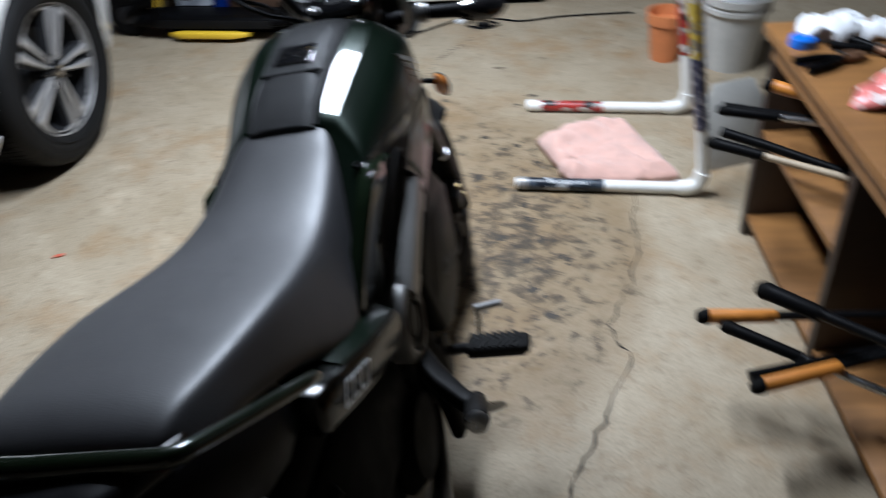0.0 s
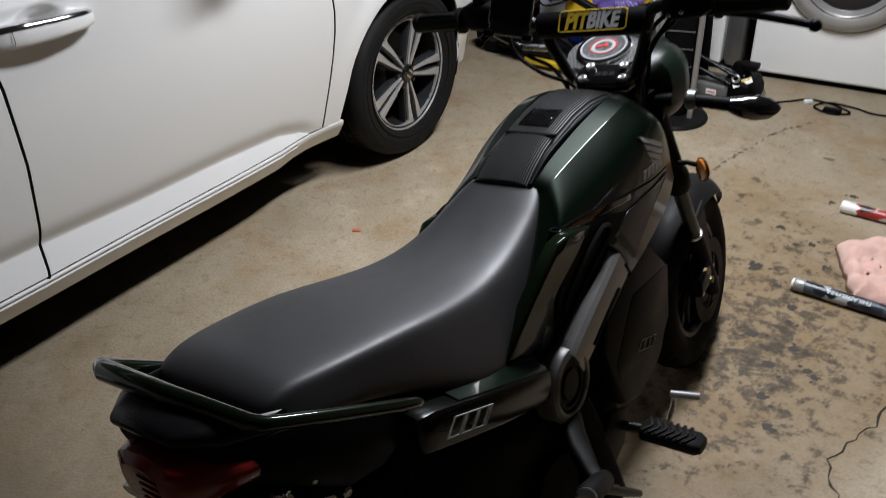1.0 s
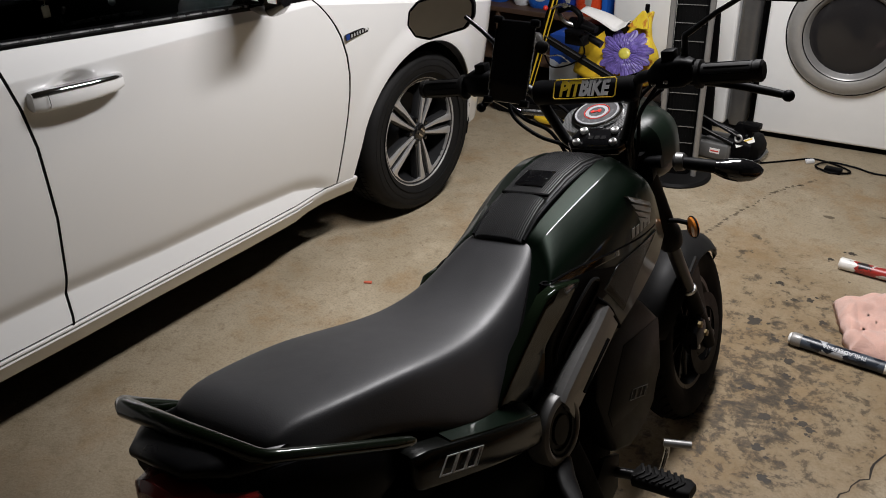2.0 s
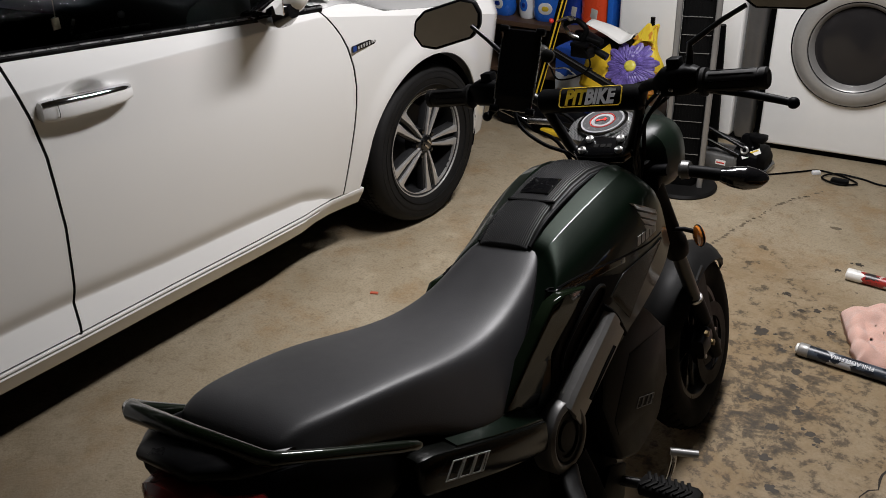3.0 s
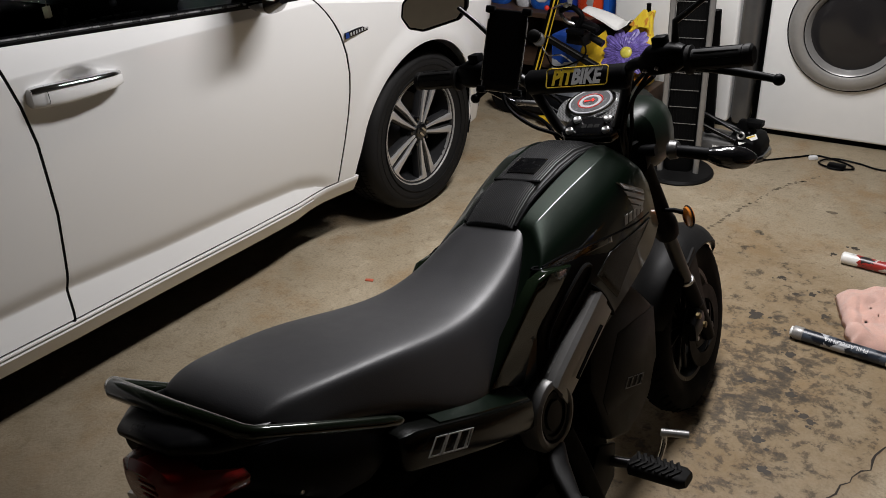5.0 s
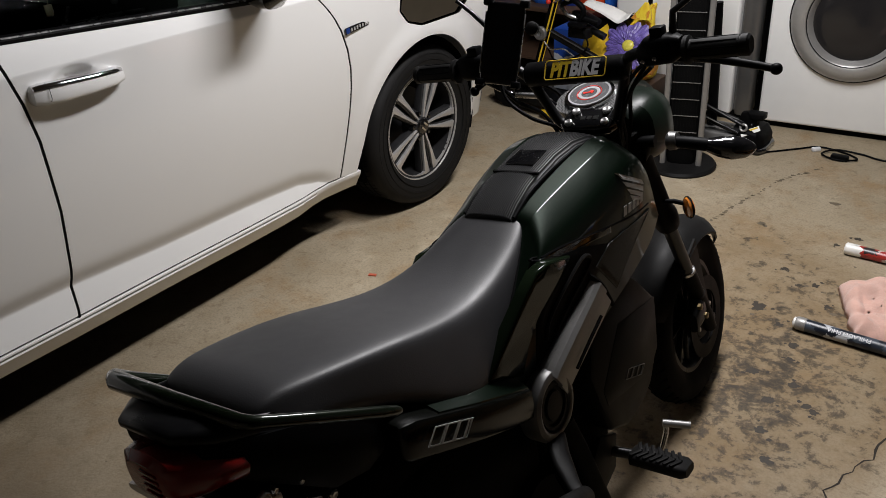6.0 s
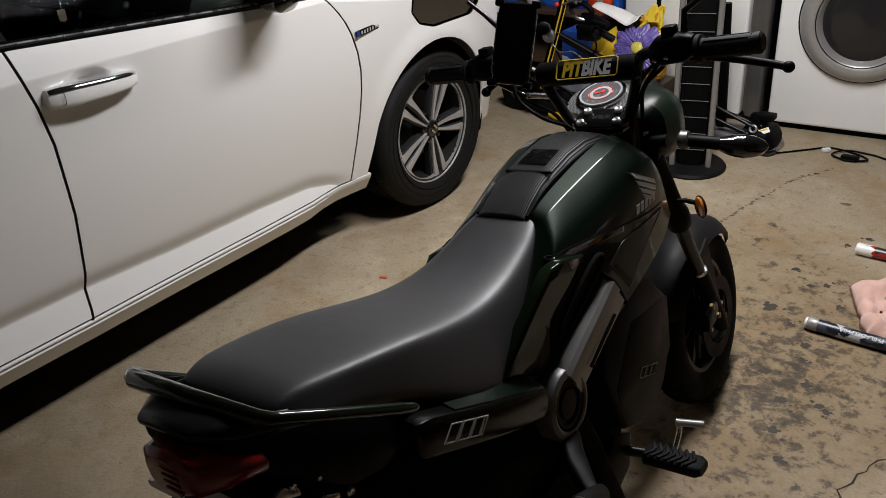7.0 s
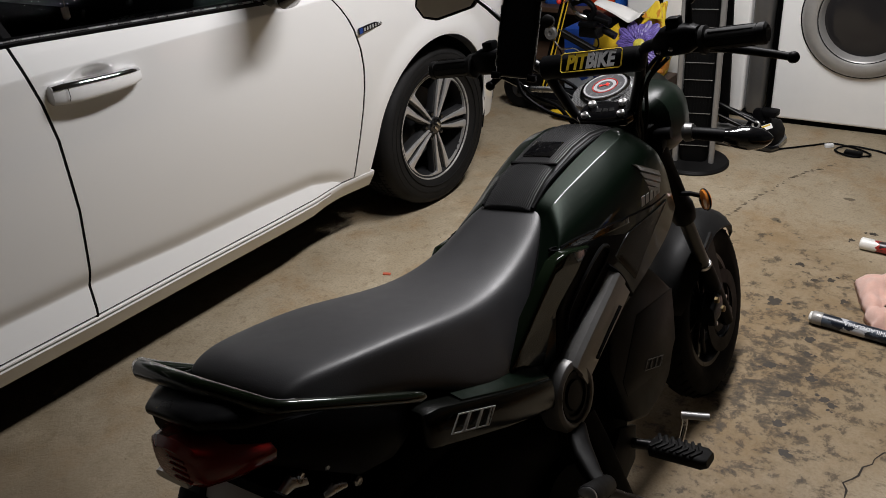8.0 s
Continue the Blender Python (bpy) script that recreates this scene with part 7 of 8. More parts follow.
def vacuum():
    v = thing("vacuum_cleaner", None, "black and grey upright vacuum cleaner folded on the floor", "vacuum cleaner")
    part("bin", loft_box([(0.49, 1.70, 0.042), (0.50, 1.70, 0.043), (0.645, 1.70, 0.043), (0.655, 1.70, 0.042)], [(0.066, 0.034), (0.075, 0.042), (0.075, 0.042), (0.066, 0.034)], "x", 0.35), M["grey_box"], v, "dull grey plastic bin with a white label")
    part("label", box(0.570, 0.614, 1.6225, 1.6245, 0.036, 0.058), M["paper"], v, "white label")
    part("label_stripe", box(0.574, 0.610, 1.6212, 1.6224, 0.044, 0.049), M["red"], v)
    part("post", tube([(0.522, 1.70, 0.05), (0.512, 1.70, 0.33), (0.50, 1.70, 0.62)], [0.022, 0.020, 0.018], 14), M["black"], v)
    for a, b, r in (((0.48, 1.66, 0.192), (0.672, 1.66, 0.120), 0.008), ((0.50, 1.62, 0.150), (0.655, 1.63, 0.098), 0.007), ((0.485, 1.69, 0.165), (0.70, 1.70, 0.110), 0.010), ((0.53, 1.64, 0.125), (0.66, 1.645, 0.088), 0.009)):
        part("wand", tube([a, b], r, 12), M["paint_black"], v)
    part("wand_edge", tube([(0.505, 1.612, 0.155), (0.60, 1.618, 0.122)], 0.0025, 8), M["appliance_grey"], v)
    part("yoke", plate_of([(0.625, 0.075), (0.650, 0.165), (0.675, 0.170), (0.700, 0.11), (0.69, 0.075)], 0.03, "xz", 1.69, 0.004), M["black"], v)
    part("floor_head", loft_box([(0.625, 1.735, 0.055), (0.635, 1.735, 0.06), (0.735, 1.735, 0.052), (0.760, 1.74, 0.04)], [(0.07, 0.045), (0.088, 0.055), (0.088, 0.050), (0.06, 0.030)], "x", 0.5), M["black"], v)
    part("head_bumper", loft_box([(0.63, 1.735, 0.016), (0.64, 1.735, 0.016), (0.755, 1.735, 0.016), (0.775, 1.735, 0.016)], [(0.085, 0.010), (0.098, 0.014), (0.095, 0.014), (0.06, 0.010)], "x", 0.5), M["gloss"], v)
    part("head_top", box(0.668, 0.742, 1.70, 1.76, 0.135, 0.162, 0.006), M["black"], v)
    part("hinge", box(0.685, 0.715, 1.71, 1.75, 0.10, 0.14, 0.004), M["black"], v)
    part("grey_hook", moved(ring_lathe([(0.014 + 0.005 * math.cos(a), 0.005 * math.sin(a)) for a in [k * math.pi / 4 for k in range(8)]], 20, "z"), Matrix.Translation((0.678, 1.655, 0.112)) @ Matrix.Rotation(radians(70), 4, "X")), M["appliance_grey"], v)
    sticker = Matrix.Translation((0.705, 1.665, 0.096)) @ Matrix.Rotation(radians(40), 4, "X") @ Matrix.Rotation(radians(35), 4, "Z")
    part("yellow_label", moved(box(-0.040, 0.040, -0.013, 0.013, 0, 0.0015), sticker), M["paper"], v, "white and yellow label")
    part("label_band", moved(box(-0.034, 0.034, 0.002, 0.010, 0.0016, 0.0024), sticker), M["yellow"], v)


def floor_cable():
    c = thing("power_cable", None, "thin black power cable coiled on the floor with a small adapter", "cable")
    pts = [(0.73, 1.66, 0.005), (0.80, 1.72, 0.005), (0.88, 1.80, 0.005), (0.95, 1.86, 0.005), (1.06, 1.84, 0.006), (1.12, 1.79, 0.008), (1.05, 1.75, 0.008), (0.98, 1.78, 0.010), (1.02, 1.85, 0.010), (1.12, 1.86, 0.006), (1.22, 1.84, 0.005), (1.40, 1.90, 0.005), (1.7, 1.95, 0.005)]
    part("cord", tube(pts, 0.004, 8, 6), M["black"], c)
    part("adapter", box(1.02, 1.09, 1.755, 1.79, 0.0, 0.022, 0.006), M["black"], c)
    part("plug", moved(box(-0.018, 0.018, -0.010, 0.010, 0.0, 0.016, 0.003), pose(0.945, 1.822, 0.0, 0, 0, 40)), M["white_plastic"], c, "white plug")


def bottle(name, place, w, d, h, material, label, cap="white_plastic", neck=0.25):
    b = thing(name, place, label, "bottle", "bottles on the low shelf")
    zs = [(0.0, 0.80), (0.010, 0.92), (0.03, 1.0), (h * 0.20, 1.03), (h * 0.24, 0.98), (h * 0.45, 1.0), (h * 0.66, 0.92), (h * 0.80, 0.6), (h * 0.86, neck * 1.5), (h * 0.88, neck * 1.5)]
    part("body", loft_box([(0, 0, z) for z, k in zs], [(w * k / 2, d * max(k, 0.5) / 2) for z, k in zs], "z", 0.85), M[material], b)
    part("cap", lathe([(0, h * 0.87), (w * neck * 0.85, h * 0.87), (w * neck * 0.8, h), (0, h)], 20), M[cap], b)
    if material in ("blue", "white_plastic"):
        part("label", moved(ellipsoid((0, 0, 0), (w * 0.26, 0.004, h * 0.11), 20, 8), Matrix.Translation((0, -d / 2 - 0.001, h * 0.24))), M["white_plastic" if material != "white_plastic" else "blue"], b)
        part("label_mark", moved(ellipsoid((0, 0, 0), (w * 0.13, 0.004, h * 0.05), 16, 6), Matrix.Translation((0, -d / 2 - 0.004, h * 0.24))), M["yellow" if cap == "yellow_plastic" else "blue_deep"], b)
    else:
        part("label", moved(box(-w * 0.13, w * 0.13, -0.002, 0.002, -h * 0.09, h * 0.09, 0.0015), Matrix.Translation((w * 0.17, -d / 2 * 0.97, h * 0.26)) @ Matrix.Rotation(radians(10), 4, "Y")), M["grey_plastic"], b)
    return b


def low_shelf():
    s = thing("low_shelf", None, "low dark brown board shelf holding laundry bottles", "shelf")
    part("top_board", box(-1.45, -0.12, 1.98, 2.40, 0.405, 0.430, 0.002), M["wood_dark"], s)
    part("lower_board", box(-1.43, -0.14, 2.0, 2.40, 0.14, 0.16, 0.002), M["wood_dark"], s)
    for x in (-1.45, -0.80, -0.145):
        part("upright", box(x, x + 0.022, 1.99, 2.40, 0.0, 0.405, 0.001), M["wood_dark"], s)
    part("back_panel", box(-1.45, -0.12, 2.40, 2.415, 0.0, 0.43), M["wood_dark"], s)
    z = 0.43
    bottle("detergent_bottle", pose(-1.02, 2.10, z, 0, 0, 10), 0.16, 0.10, 0.30, "blue", "translucent blue detergent bottle on the low shelf")
    bottle("detergent_bottle", pose(-0.86, 2.10, z, 0, 0, -8), 0.15, 0.10, 0.28, "blue", "translucent blue detergent bottle on the low shelf")
    bottle("spray_bottle", pose(-0.70, 2.09, z, 0, 0, 0), 0.09, 0.08, 0.30, "white_plastic", "white plastic bottle on the low shelf", "blue")
    bottle("detergent_bottle", pose(-0.575, 2.09, z, 0, 0, 14), 0.15, 0.10, 0.29, "blue", "blue detergent bottle with a pale label on the low shelf", "yellow_plastic")
    bottle("detergent_bottle", pose(-0.425, 2.10, z, 0, 0, 4), 0.11, 0.09, 0.27, "blue_deep", "deep blue detergent bottle on the low shelf")
    bottle("detergent_bottle", pose(-0.285, 2.07, z, 0, 0, -10), 0.155, 0.10, 0.30, "orange_red", "orange-red detergent jug on the low shelf", "orange_red")
    solid("blue_carton", box(-0.195, -0.165, 2.02, 2.20, z, z + 0.26, 0.002), M["blue"], "flat blue carton on the low shelf", "carton")


def scooter():
    s = thing("kick_scooter", None, "black folding scooter with yellow stripes before the shelf", "scooter")
    part("deck", loft_box([(-0.47, 1.66, 0.075), (-0.42, 1.66, 0.085), (0.10, 1.66, 0.085), (0.22, 1.66, 0.08)], [(0.05, 0.02), (0.075, 0.028), (0.075, 0.028), (0.05, 0.02)], "x"), M["black"], s)
    part("deck_side", box(-0.36, 0.16, 1.581, 1.587, 0.062, 0.098, 0.002), M["charcoal"], s)
    part("bumper_strip", loft_box([(-0.30, 1.590, 0.035), (-0.26, 1.582, 0.035), (-0.02, 1.582, 0.035), (0.05, 1.590, 0.035)], [(0.012, 0.008), (0.02, 0.016), (0.02, 0.016), (0.012, 0.008)], "x"), M["yellow_plastic"], s, "yellow plastic strip")
    for x in (-0.52, 0.27):
        part("wheel", moved(ring_lathe([(0.035, -0.02), (0.085, -0.024), (0.10, -0.012), (0.10, 0.012), (0.085, 0.024), (0.035, 0.02)], 36), Matrix.Translation((x, 1.66, 0.10)) @ Matrix.Rotation(radians(90), 4, "Z")), M["rubber"], s)
        part("wheel_hub", moved(lathe([(0, -0.025), (0.04, -0.025), (0.04, 0.025), (0, 0.025)], 20, "y"), Matrix.Translation((x, 1.66, 0.10))), M["alloy_dark"], s)
    part("front_fork", loft_box([(-0.52, 1.66, 0.10), (-0.44, 1.66, 0.16), (-0.36, 1.62, 0.18)], [(0.04, 0.02), (0.04, 0.028), (0.03, 0.03)], "x"), M["black"], s)
    stem = part("stem", tube([(-0.366, 1.60, 0.10), (-0.270, 1.60, 0.44), (-0.104, 1.60, 1.02)], 0.019, 16), M["black"], s, "black stem with a yellow stripe")
    part("stem_stripe", tube([(-0.345, 1.584, 0.16), (-0.262, 1.583, 0.44), (-0.105, 1.583, 1.0)], 0.0042, 10), M["yellow_plastic"], stem)
    part("stem_edge", tube([(-0.326, 1.586, 0.16), (-0.243, 1.585, 0.44), (-0.086, 1.585, 1.0)], 0.0026, 10), M["yellow_plastic"], stem)
    part("hinge_disc", moved(lathe([(0, 0), (0.032, 0), (0.034, 0.012), (0.028, 0.018), (0.012, 0.018), (0.010, 0.012), (0, 0.012)], 28), Matrix.Translation((-0.283, 1.568, 0.430)) @ Matrix.Rotation(radians(90), 4, "X")), M["grey_box"], stem)
    part("strut", loft_box([(-0.27, 1.60, 0.435), (0.08, 1.60, 0.30), (0.12, 1.60, 0.285)], [(0.014, 0.018), (0.014, 0.018), (0.010, 0.012)], "x"), M["charcoal"], s)
    part("strut_edge", tube([(-0.262, 1.583, 0.447), (0.08, 1.583, 0.316), (0.115, 1.585, 0.298)], 0.0028, 8), M["clamp_grey"], s)
    part("handlebar", tube([(-0.32, 1.60, 1.0), (0.02, 1.60, 1.05)], 0.014, 12), M["black"], s)
    part("seat_post", tube([(-0.20, 1.66, 0.50), (0.0, 1.66, 0.42)], 0.017, 12), M["paint_black"], s)
    part("crank", tube([(-0.22, 1.64, 0.55), (-0.16, 1.60, 0.52), (-0.10, 1.62, 0.50)], 0.010, 10, 4), M["steel"], s)
    part("saddle", loft_box([(-0.15, 1.64, 0.520), (-0.10, 1.63, 0.515), (-0.02, 1.64, 0.49)], [(0.02, 0.012), (0.04, 0.018), (0.02, 0.012)], "x"), M["black"], s)
    part("folded_grip", tube([(-0.20, 1.62, 0.56), (-0.13, 1.60, 0.585), (-0.08, 1.60, 0.55), (-0.10, 1.60, 0.50)], 0.013, 10, 4), M["black"], s)
    part("brake_lever", tube([(-0.23, 1.585, 0.57), (-0.17, 1.57, 0.60), (-0.12, 1.57, 0.60)], 0.005, 8, 4), M["steel"], s)
    part("lever_boss", ellipsoid((-0.155, 1.585, 0.595), (0.016, 0.014, 0.012), 12, 8), M["steel"], s)
    part("brake_cable", tube([(-0.25, 1.575, 0.36), (-0.20, 1.565, 0.31), (-0.10, 1.57, 0.34), (-0.04, 1.575, 0.40), (-0.09, 1.59, 0.48)], 0.004, 8, 5), M["black"], s)
    part("shift_cable", tube([(-0.28, 1.575, 0.40), (-0.23, 1.565, 0.36), (-0.16, 1.565, 0.37), (-0.10, 1.58, 0.33)], 0.0035, 8, 5), M["steel"], s)
    part("battery_box", box(-0.16, -0.06, 1.60, 1.66, 0.415, 0.465, 0.006), M["charcoal"], s)
    part("red_button", ellipsoid((-0.248, 1.574, 0.575), (0.012, 0.012, 0.012), 10, 7), M["red"], s)
    part("side_pedal", box(-0.14, -0.06, 1.56, 1.60, 0.475, 0.495, 0.004), M["black"], s)


def bag_and_boxes():
    solid("printed_carton", box(-0.33, -0.17, 1.76, 1.90, 0.10, 0.40, 0.003), M["print"], "blue and white printed carton with unreadable marks", "carton")
    solid("black_crate", box(-0.36, 0.24, 1.70, 1.95, 0.0, 0.10, 0.006), M["black"], "black plastic crate under the bags", "crate")
    solid("small_carton", box(-0.15, -0.09, 1.74, 1.84, 0.10, 0.33, 0.003), M["blue_deep"], "narrow deep blue carton", "carton")
    solid("dark_carton", box(-0.08, 0.20, 1.74, 1.92, 0.10, 0.20, 0.004), M["wood_dark"], "dark cardboard box under the flower bag", "carton")
    # slumped bag: a pouch whose top runs from a low left to a pointed right corner
    rings = []
    for k in range(19):
        t = k / 18
        ring = []
        for j in range(48):
            a = 2 * math.pi * j / 48
            c, sn = math.cos(a), math.sin(a)
            wr = 1 + 0.07 * noise.noise((c * 2.4, sn * 2.4, t * 6)) + 0.03 * noise.noise((c * 7, sn * 7, t * 11))
            half = 0.198 * (0.80 + 0.20 * math.sin(math.pi * min(1, t * 1.5)))
            depth = 0.085 * (1 - t) ** 0.6 + 0.010
            top = 0.235 + 0.055 * c + (0.075 * smoothstep((c - 0.55) / 0.4)) + 0.02 * noise.noise((c * 4, 5.0, 0))
            ring.append((0.012 + half * wr * c * (1 - 0.10 * t), 1.815 + depth * wr * sn + 0.035 * t + 0.012 * noise.noise((a * 2.5, t * 8, 2)), 0.20 + t * top))
        rings.append(ring)
    bag = thing("flower_bag", None, "crumpled yellow bag printed with a large violet flower", "bag")
    part("pouch", loft(rings), M["flower"], bag, sub=1, angle=180)
    at = Matrix.Translation((0.092, 1.722, 0.375)) @ Matrix.Rotation(radians(-24), 4, "X")
    rng = random.Random(4)
    for layer, (n, r0, r1, dy) in enumerate(((22, 0.022, 0.118, 0.0), (19, 0.020, 0.096, -0.005), (15, 0.018, 0.068, -0.010))):
        for k in range(n):
            a = 2 * math.pi * (k + 0.5 * layer + rng.uniform(-0.25, 0.25)) / n
            L, wd = r1 * rng.uniform(0.86, 1.08), 0.015 * r1 / 0.10
            rows = []
            for q in range(7):
                f = q / 6
                w = wd * (0.30 + 0.75 * math.sin(math.pi * min(1.0, f * 0.62 + 0.08))) * (1 if q < 6 else 0.45)
                r = lerp(r0, L, f)
                lift = dy - 0.010 * math.sin(math.pi * f) + rng.uniform(-0.002, 0.002)
                rows.append([(r, lift + 0.004, -w), (r, lift, -w * 0.3), (r, lift + 0.0025, 0.0), (r, lift - 0.0005, w * 0.35), (r, lift + 0.004, w)])
            ob = part("petal", loft(rows, False, False), M["purple"], bag)
            ob.data.transform(at @ Matrix.Diagonal((1.10, 1, 0.92, 1)) @ Matrix.Rotation(a, 4, "Y"))
    part("flower_heart", moved(ellipsoid((0, 0, 0), (0.030, 0.014, 0.027), 20, 10), at @ Matrix.Translation((0, -0.012, 0))), M["pollen"], bag)
    # the other half of the bag: a folded yellow flap with an orange edge
    flap = [[(lerp(-0.185, -0.035, u) + 0.02 * v, 1.745 - 0.02 * math.sin(3 * u) + 0.03 * v, lerp(lerp(0.245, 0.21, u), lerp(0.375, 0.468, u), v) + 0.012 * noise.noise((u * 4, v * 4, 1))) for u in [i / 10 for i in range(11)]] for v in [j / 8 for j in range(9)]]
    ob = part("bag_flap", loft(flap, False, False), M["yellow_plastic"], bag, "bright yellow flap")
    mod = ob.modifiers.new("thick", "SOLIDIFY")
    mod.thickness = 0.003
    part("orange_hem", tube([(0.20, 1.74, 0.26), (0.12, 1.725, 0.245), (0.03, 1.725, 0.235), (-0.03, 1.73, 0.25)], [0.010, 0.016, 0.016, 0.008], 10, 4), M["orange_wood"], bag)
    part("bag_ear", loft_box([(0.120, 1.775, 0.49), (0.135, 1.775, 0.53), (0.142, 1.775, 0.565)], [(0.050, 0.016), (0.030, 0.012), (0.008, 0.006)], "z"), M["flower"], bag)
    # curled white sheet
    front = [(-0.155, 1.73, 0.540), (-0.10, 1.73, 0.520), (-0.046, 1.73, 0.500), (0.0, 1.73, 0.478), (0.030, 1.73, 0.470), (0.078, 1.73, 0.500)]
    back = [(-0.150, 1.83, 0.535), (-0.10, 1.83, 0.528), (-0.04, 1.83, 0.515), (0.005, 1.83, 0.500), (0.035, 1.83, 0.490), (0.070, 1.83, 0.500)]
    fa, ba = smooth_path(front, 4), smooth_path(back, 4)
    rows = [[p.lerp(q, v) + Vector((0, 0, 0.012 * math.sin(math.pi * v))) for p, q in zip(fa, ba)] for v in [j / 6 for j in range(7)]]
    ob = solid("paper_sheet", loft(rows, False, False), M["paper"], "curled white sheet of paper over the clutter", "paper")
    mod = ob.modifiers.new("thick", "SOLIDIFY")
    mod.thickness = 0.002
    solid("black_stick", tube([(0.088, 1.93, 0.0), (0.088, 1.93, 0.555)], 0.011, 10), M["black"], "thin black stick standing behind the bag", "stick")
    solid("clutter_support", box(-0.17, 0.04, 1.76, 1.90, 0.401, 0.475, 0.02, 3), M["black"], "black bag of odds and ends under the paper", "bag")


washer()
tower_fan()
vacuum()
floor_cable()
low_shelf()
scooter()
bag_and_boxes()


# ---------------------------------------------------------------- pipes, cloth, pots and the workbench
def pipe_frame(name, y, wrap, label):
    p = thing(name, None, label, "pipe frame", "wrapped pipe legs on the floor")
    part("pipe", tube([(1.36, y, 0.021), (1.74, y + 0.0, 0.021), (1.80, y, 0.023), (1.835, y, 0.040), (1.846, y, 0.075), (1.828, y, 0.20), (1.70, y, 0.95)], 0.0185, 16), M["pvc"], p)
    part("elbow", tube([(1.775, y, 0.022), (1.81, y, 0.025), (1.838, y, 0.043), (1.846, y, 0.08)], 0.0235, 16, 4), M["pvc"], p)
    part("wrap", tube([(1.325, y, 0.021), (1.56, y, 0.021)], 0.0195, 18), M[wrap], p, "printed wrap")
    if wrap == "navy_sticker":
        part("end_cap", tube([(1.299, y, 0.021), (1.303, y, 0.021), (1.326, y, 0.021), (1.329, y, 0.021)], [0.018, 0.0203, 0.0206, 0.0198], 18), M["cap_grey"], p, "dull silver end collar")
        part("cap_tip", tube([(1.291, y, 0.021), (1.294, y, 0.021), (1.2992, y, 0.021)], [0.012, 0.0165, 0.0165], 14), M["pvc"], p, "chipped white tip")
    else:
        cap = tube([(1.292, y, 0.021)] + [(lerp(1.296, 1.345, k / 8), y, 0.021) for k in range(9)], [0.016] + [0.0205] * 7 + [0.0203, 0.0199], 20)
        for v in cap.verts:
            if v.co.x > 1.33:
                v.co.x += 0.016 * noise.noise((v.co.y * 90, v.co.z * 90, 4.0))
        part("end_cap", cap, M["pvc"], p, "chipped white paint over the pipe's end")
    part("upright_wrap", tube([(1.824, y, 0.225), (1.787, y, 0.44)], 0.0197, 18), M["print_navy" if wrap == "navy_sticker" else "red_sticker"], p)
    part("yellow_wrap", tube([(1.787, y, 0.441), (1.755, y, 0.63)], 0.0199, 18), M["yellow_sticker"], p)
    return p


def pipes_and_cloth():
    pipe = pipe_frame("pipe_frame", 0.452, "navy_sticker", "white plastic pipe leg with a navy printed wrap")
    word = letters("PHILADELPHIA", 0.0185, 0.0004, 0.0, 0.0003)
    part("wrap_word", moved(word, Matrix.Translation((1.45, 0.452, 0.021)) @ Matrix.Rotation(radians(180), 4, "Z") @ Matrix.Rotation(radians(-35), 4, "X") @ Matrix.Translation((0, 0, 0.0197))), M["wrap_print"], pipe, smooth=False)
    pipe_frame("pipe_frame", 0.985, "red_sticker", "white plastic pipe leg with a red and black printed wrap")
    # folded pink towel with a hem and a few worn holes
    nx, ny = 96, 74
    near, far = [(1.455, 0.487), (1.56, 0.488), (1.68, 0.505), (1.79, 0.532)], [(1.345, 0.735), (1.44, 0.835), (1.52, 0.878), (1.63, 0.885)]
    na, fa = smooth_path([(x, y, 0) for x, y in near], 32), smooth_path([(x, y, 0) for x, y in far], 32)
    rows = []
    for i in range(nx + 1):
        row = []
        for j in range(ny + 1):
            u, v = i / nx, j / ny
            p = na[i].lerp(fa[i], v)
            x, y = p.x, p.y
            rim = min(1, min(u * 1.2, 1 - u, v, 1 - v) * 9)
            h = 0.044 * rim ** 0.40
            h += rim * (0.012 * noise.noise((x * 9, y * 9, 0)) + 0.009 * noise.noise((x * 24, y * 24, 3)))
            fold = abs(v - 0.62 - 0.18 * math.sin(2.2 * u) + 0.05 * noise.noise((u * 5, 3, 1)))
            h += rim * 0.016 * math.exp(-(fold * 11) ** 2) * (1.1 - u)
            h -= rim * 0.020 * math.exp(-((v - 0.30 - 0.35 * u) * 18) ** 2) * max(0, 1 - u * 1.6)
            h += 0.012 * math.exp(-((u - 0.05) * 22) ** 2) * min(1, v * 6, (1 - v) * 6)
            h += rim * 0.0016 * noise.noise((x * 140, y * 140, 9))
            row.append((x + 0.012 * noise.noise((v * 7, 1, 0)) * (1 if u < 0.2 else 0.4), y + 0.012 * noise.noise((u * 8, 4, 0)), max(0.002, h)))
        rows.append(row)
    cloth = loft(rows, False, False)
    cloth.faces.ensure_lookup_table()
    holes = ((20, 40, 2, 2), (26, 33, 1, 2), (33, 30, 2, 1), (14, 26, 2, 3), (44, 34, 1, 1), (9, 12, 3, 5), (30, 46, 1, 1))
    gone = [cloth.faces[i * ny + j] for a, b, w, h in holes for i in range(a, a + w) for j in range(b, b + h)]
    bmesh.ops.delete(cloth, geom=gone, context="FACES")
    ob = solid("pink_cloth", cloth, M["pink"], "crumpled pale pink terry towel with small holes on the floor", "cloth")
    mod = ob.modifiers.new("thick", "SOLIDIFY")
    mod.thickness, mod.offset = 0.005, 1.0
    # red chip
    solid("red_chip", moved(box(-0.014, 0.014, -0.006, 0.006, 0, 0.005, 0.001), pose(0, 0, 0, 0, 0, 25)), M["brick_red"], "small red chip on the concrete", "chip")


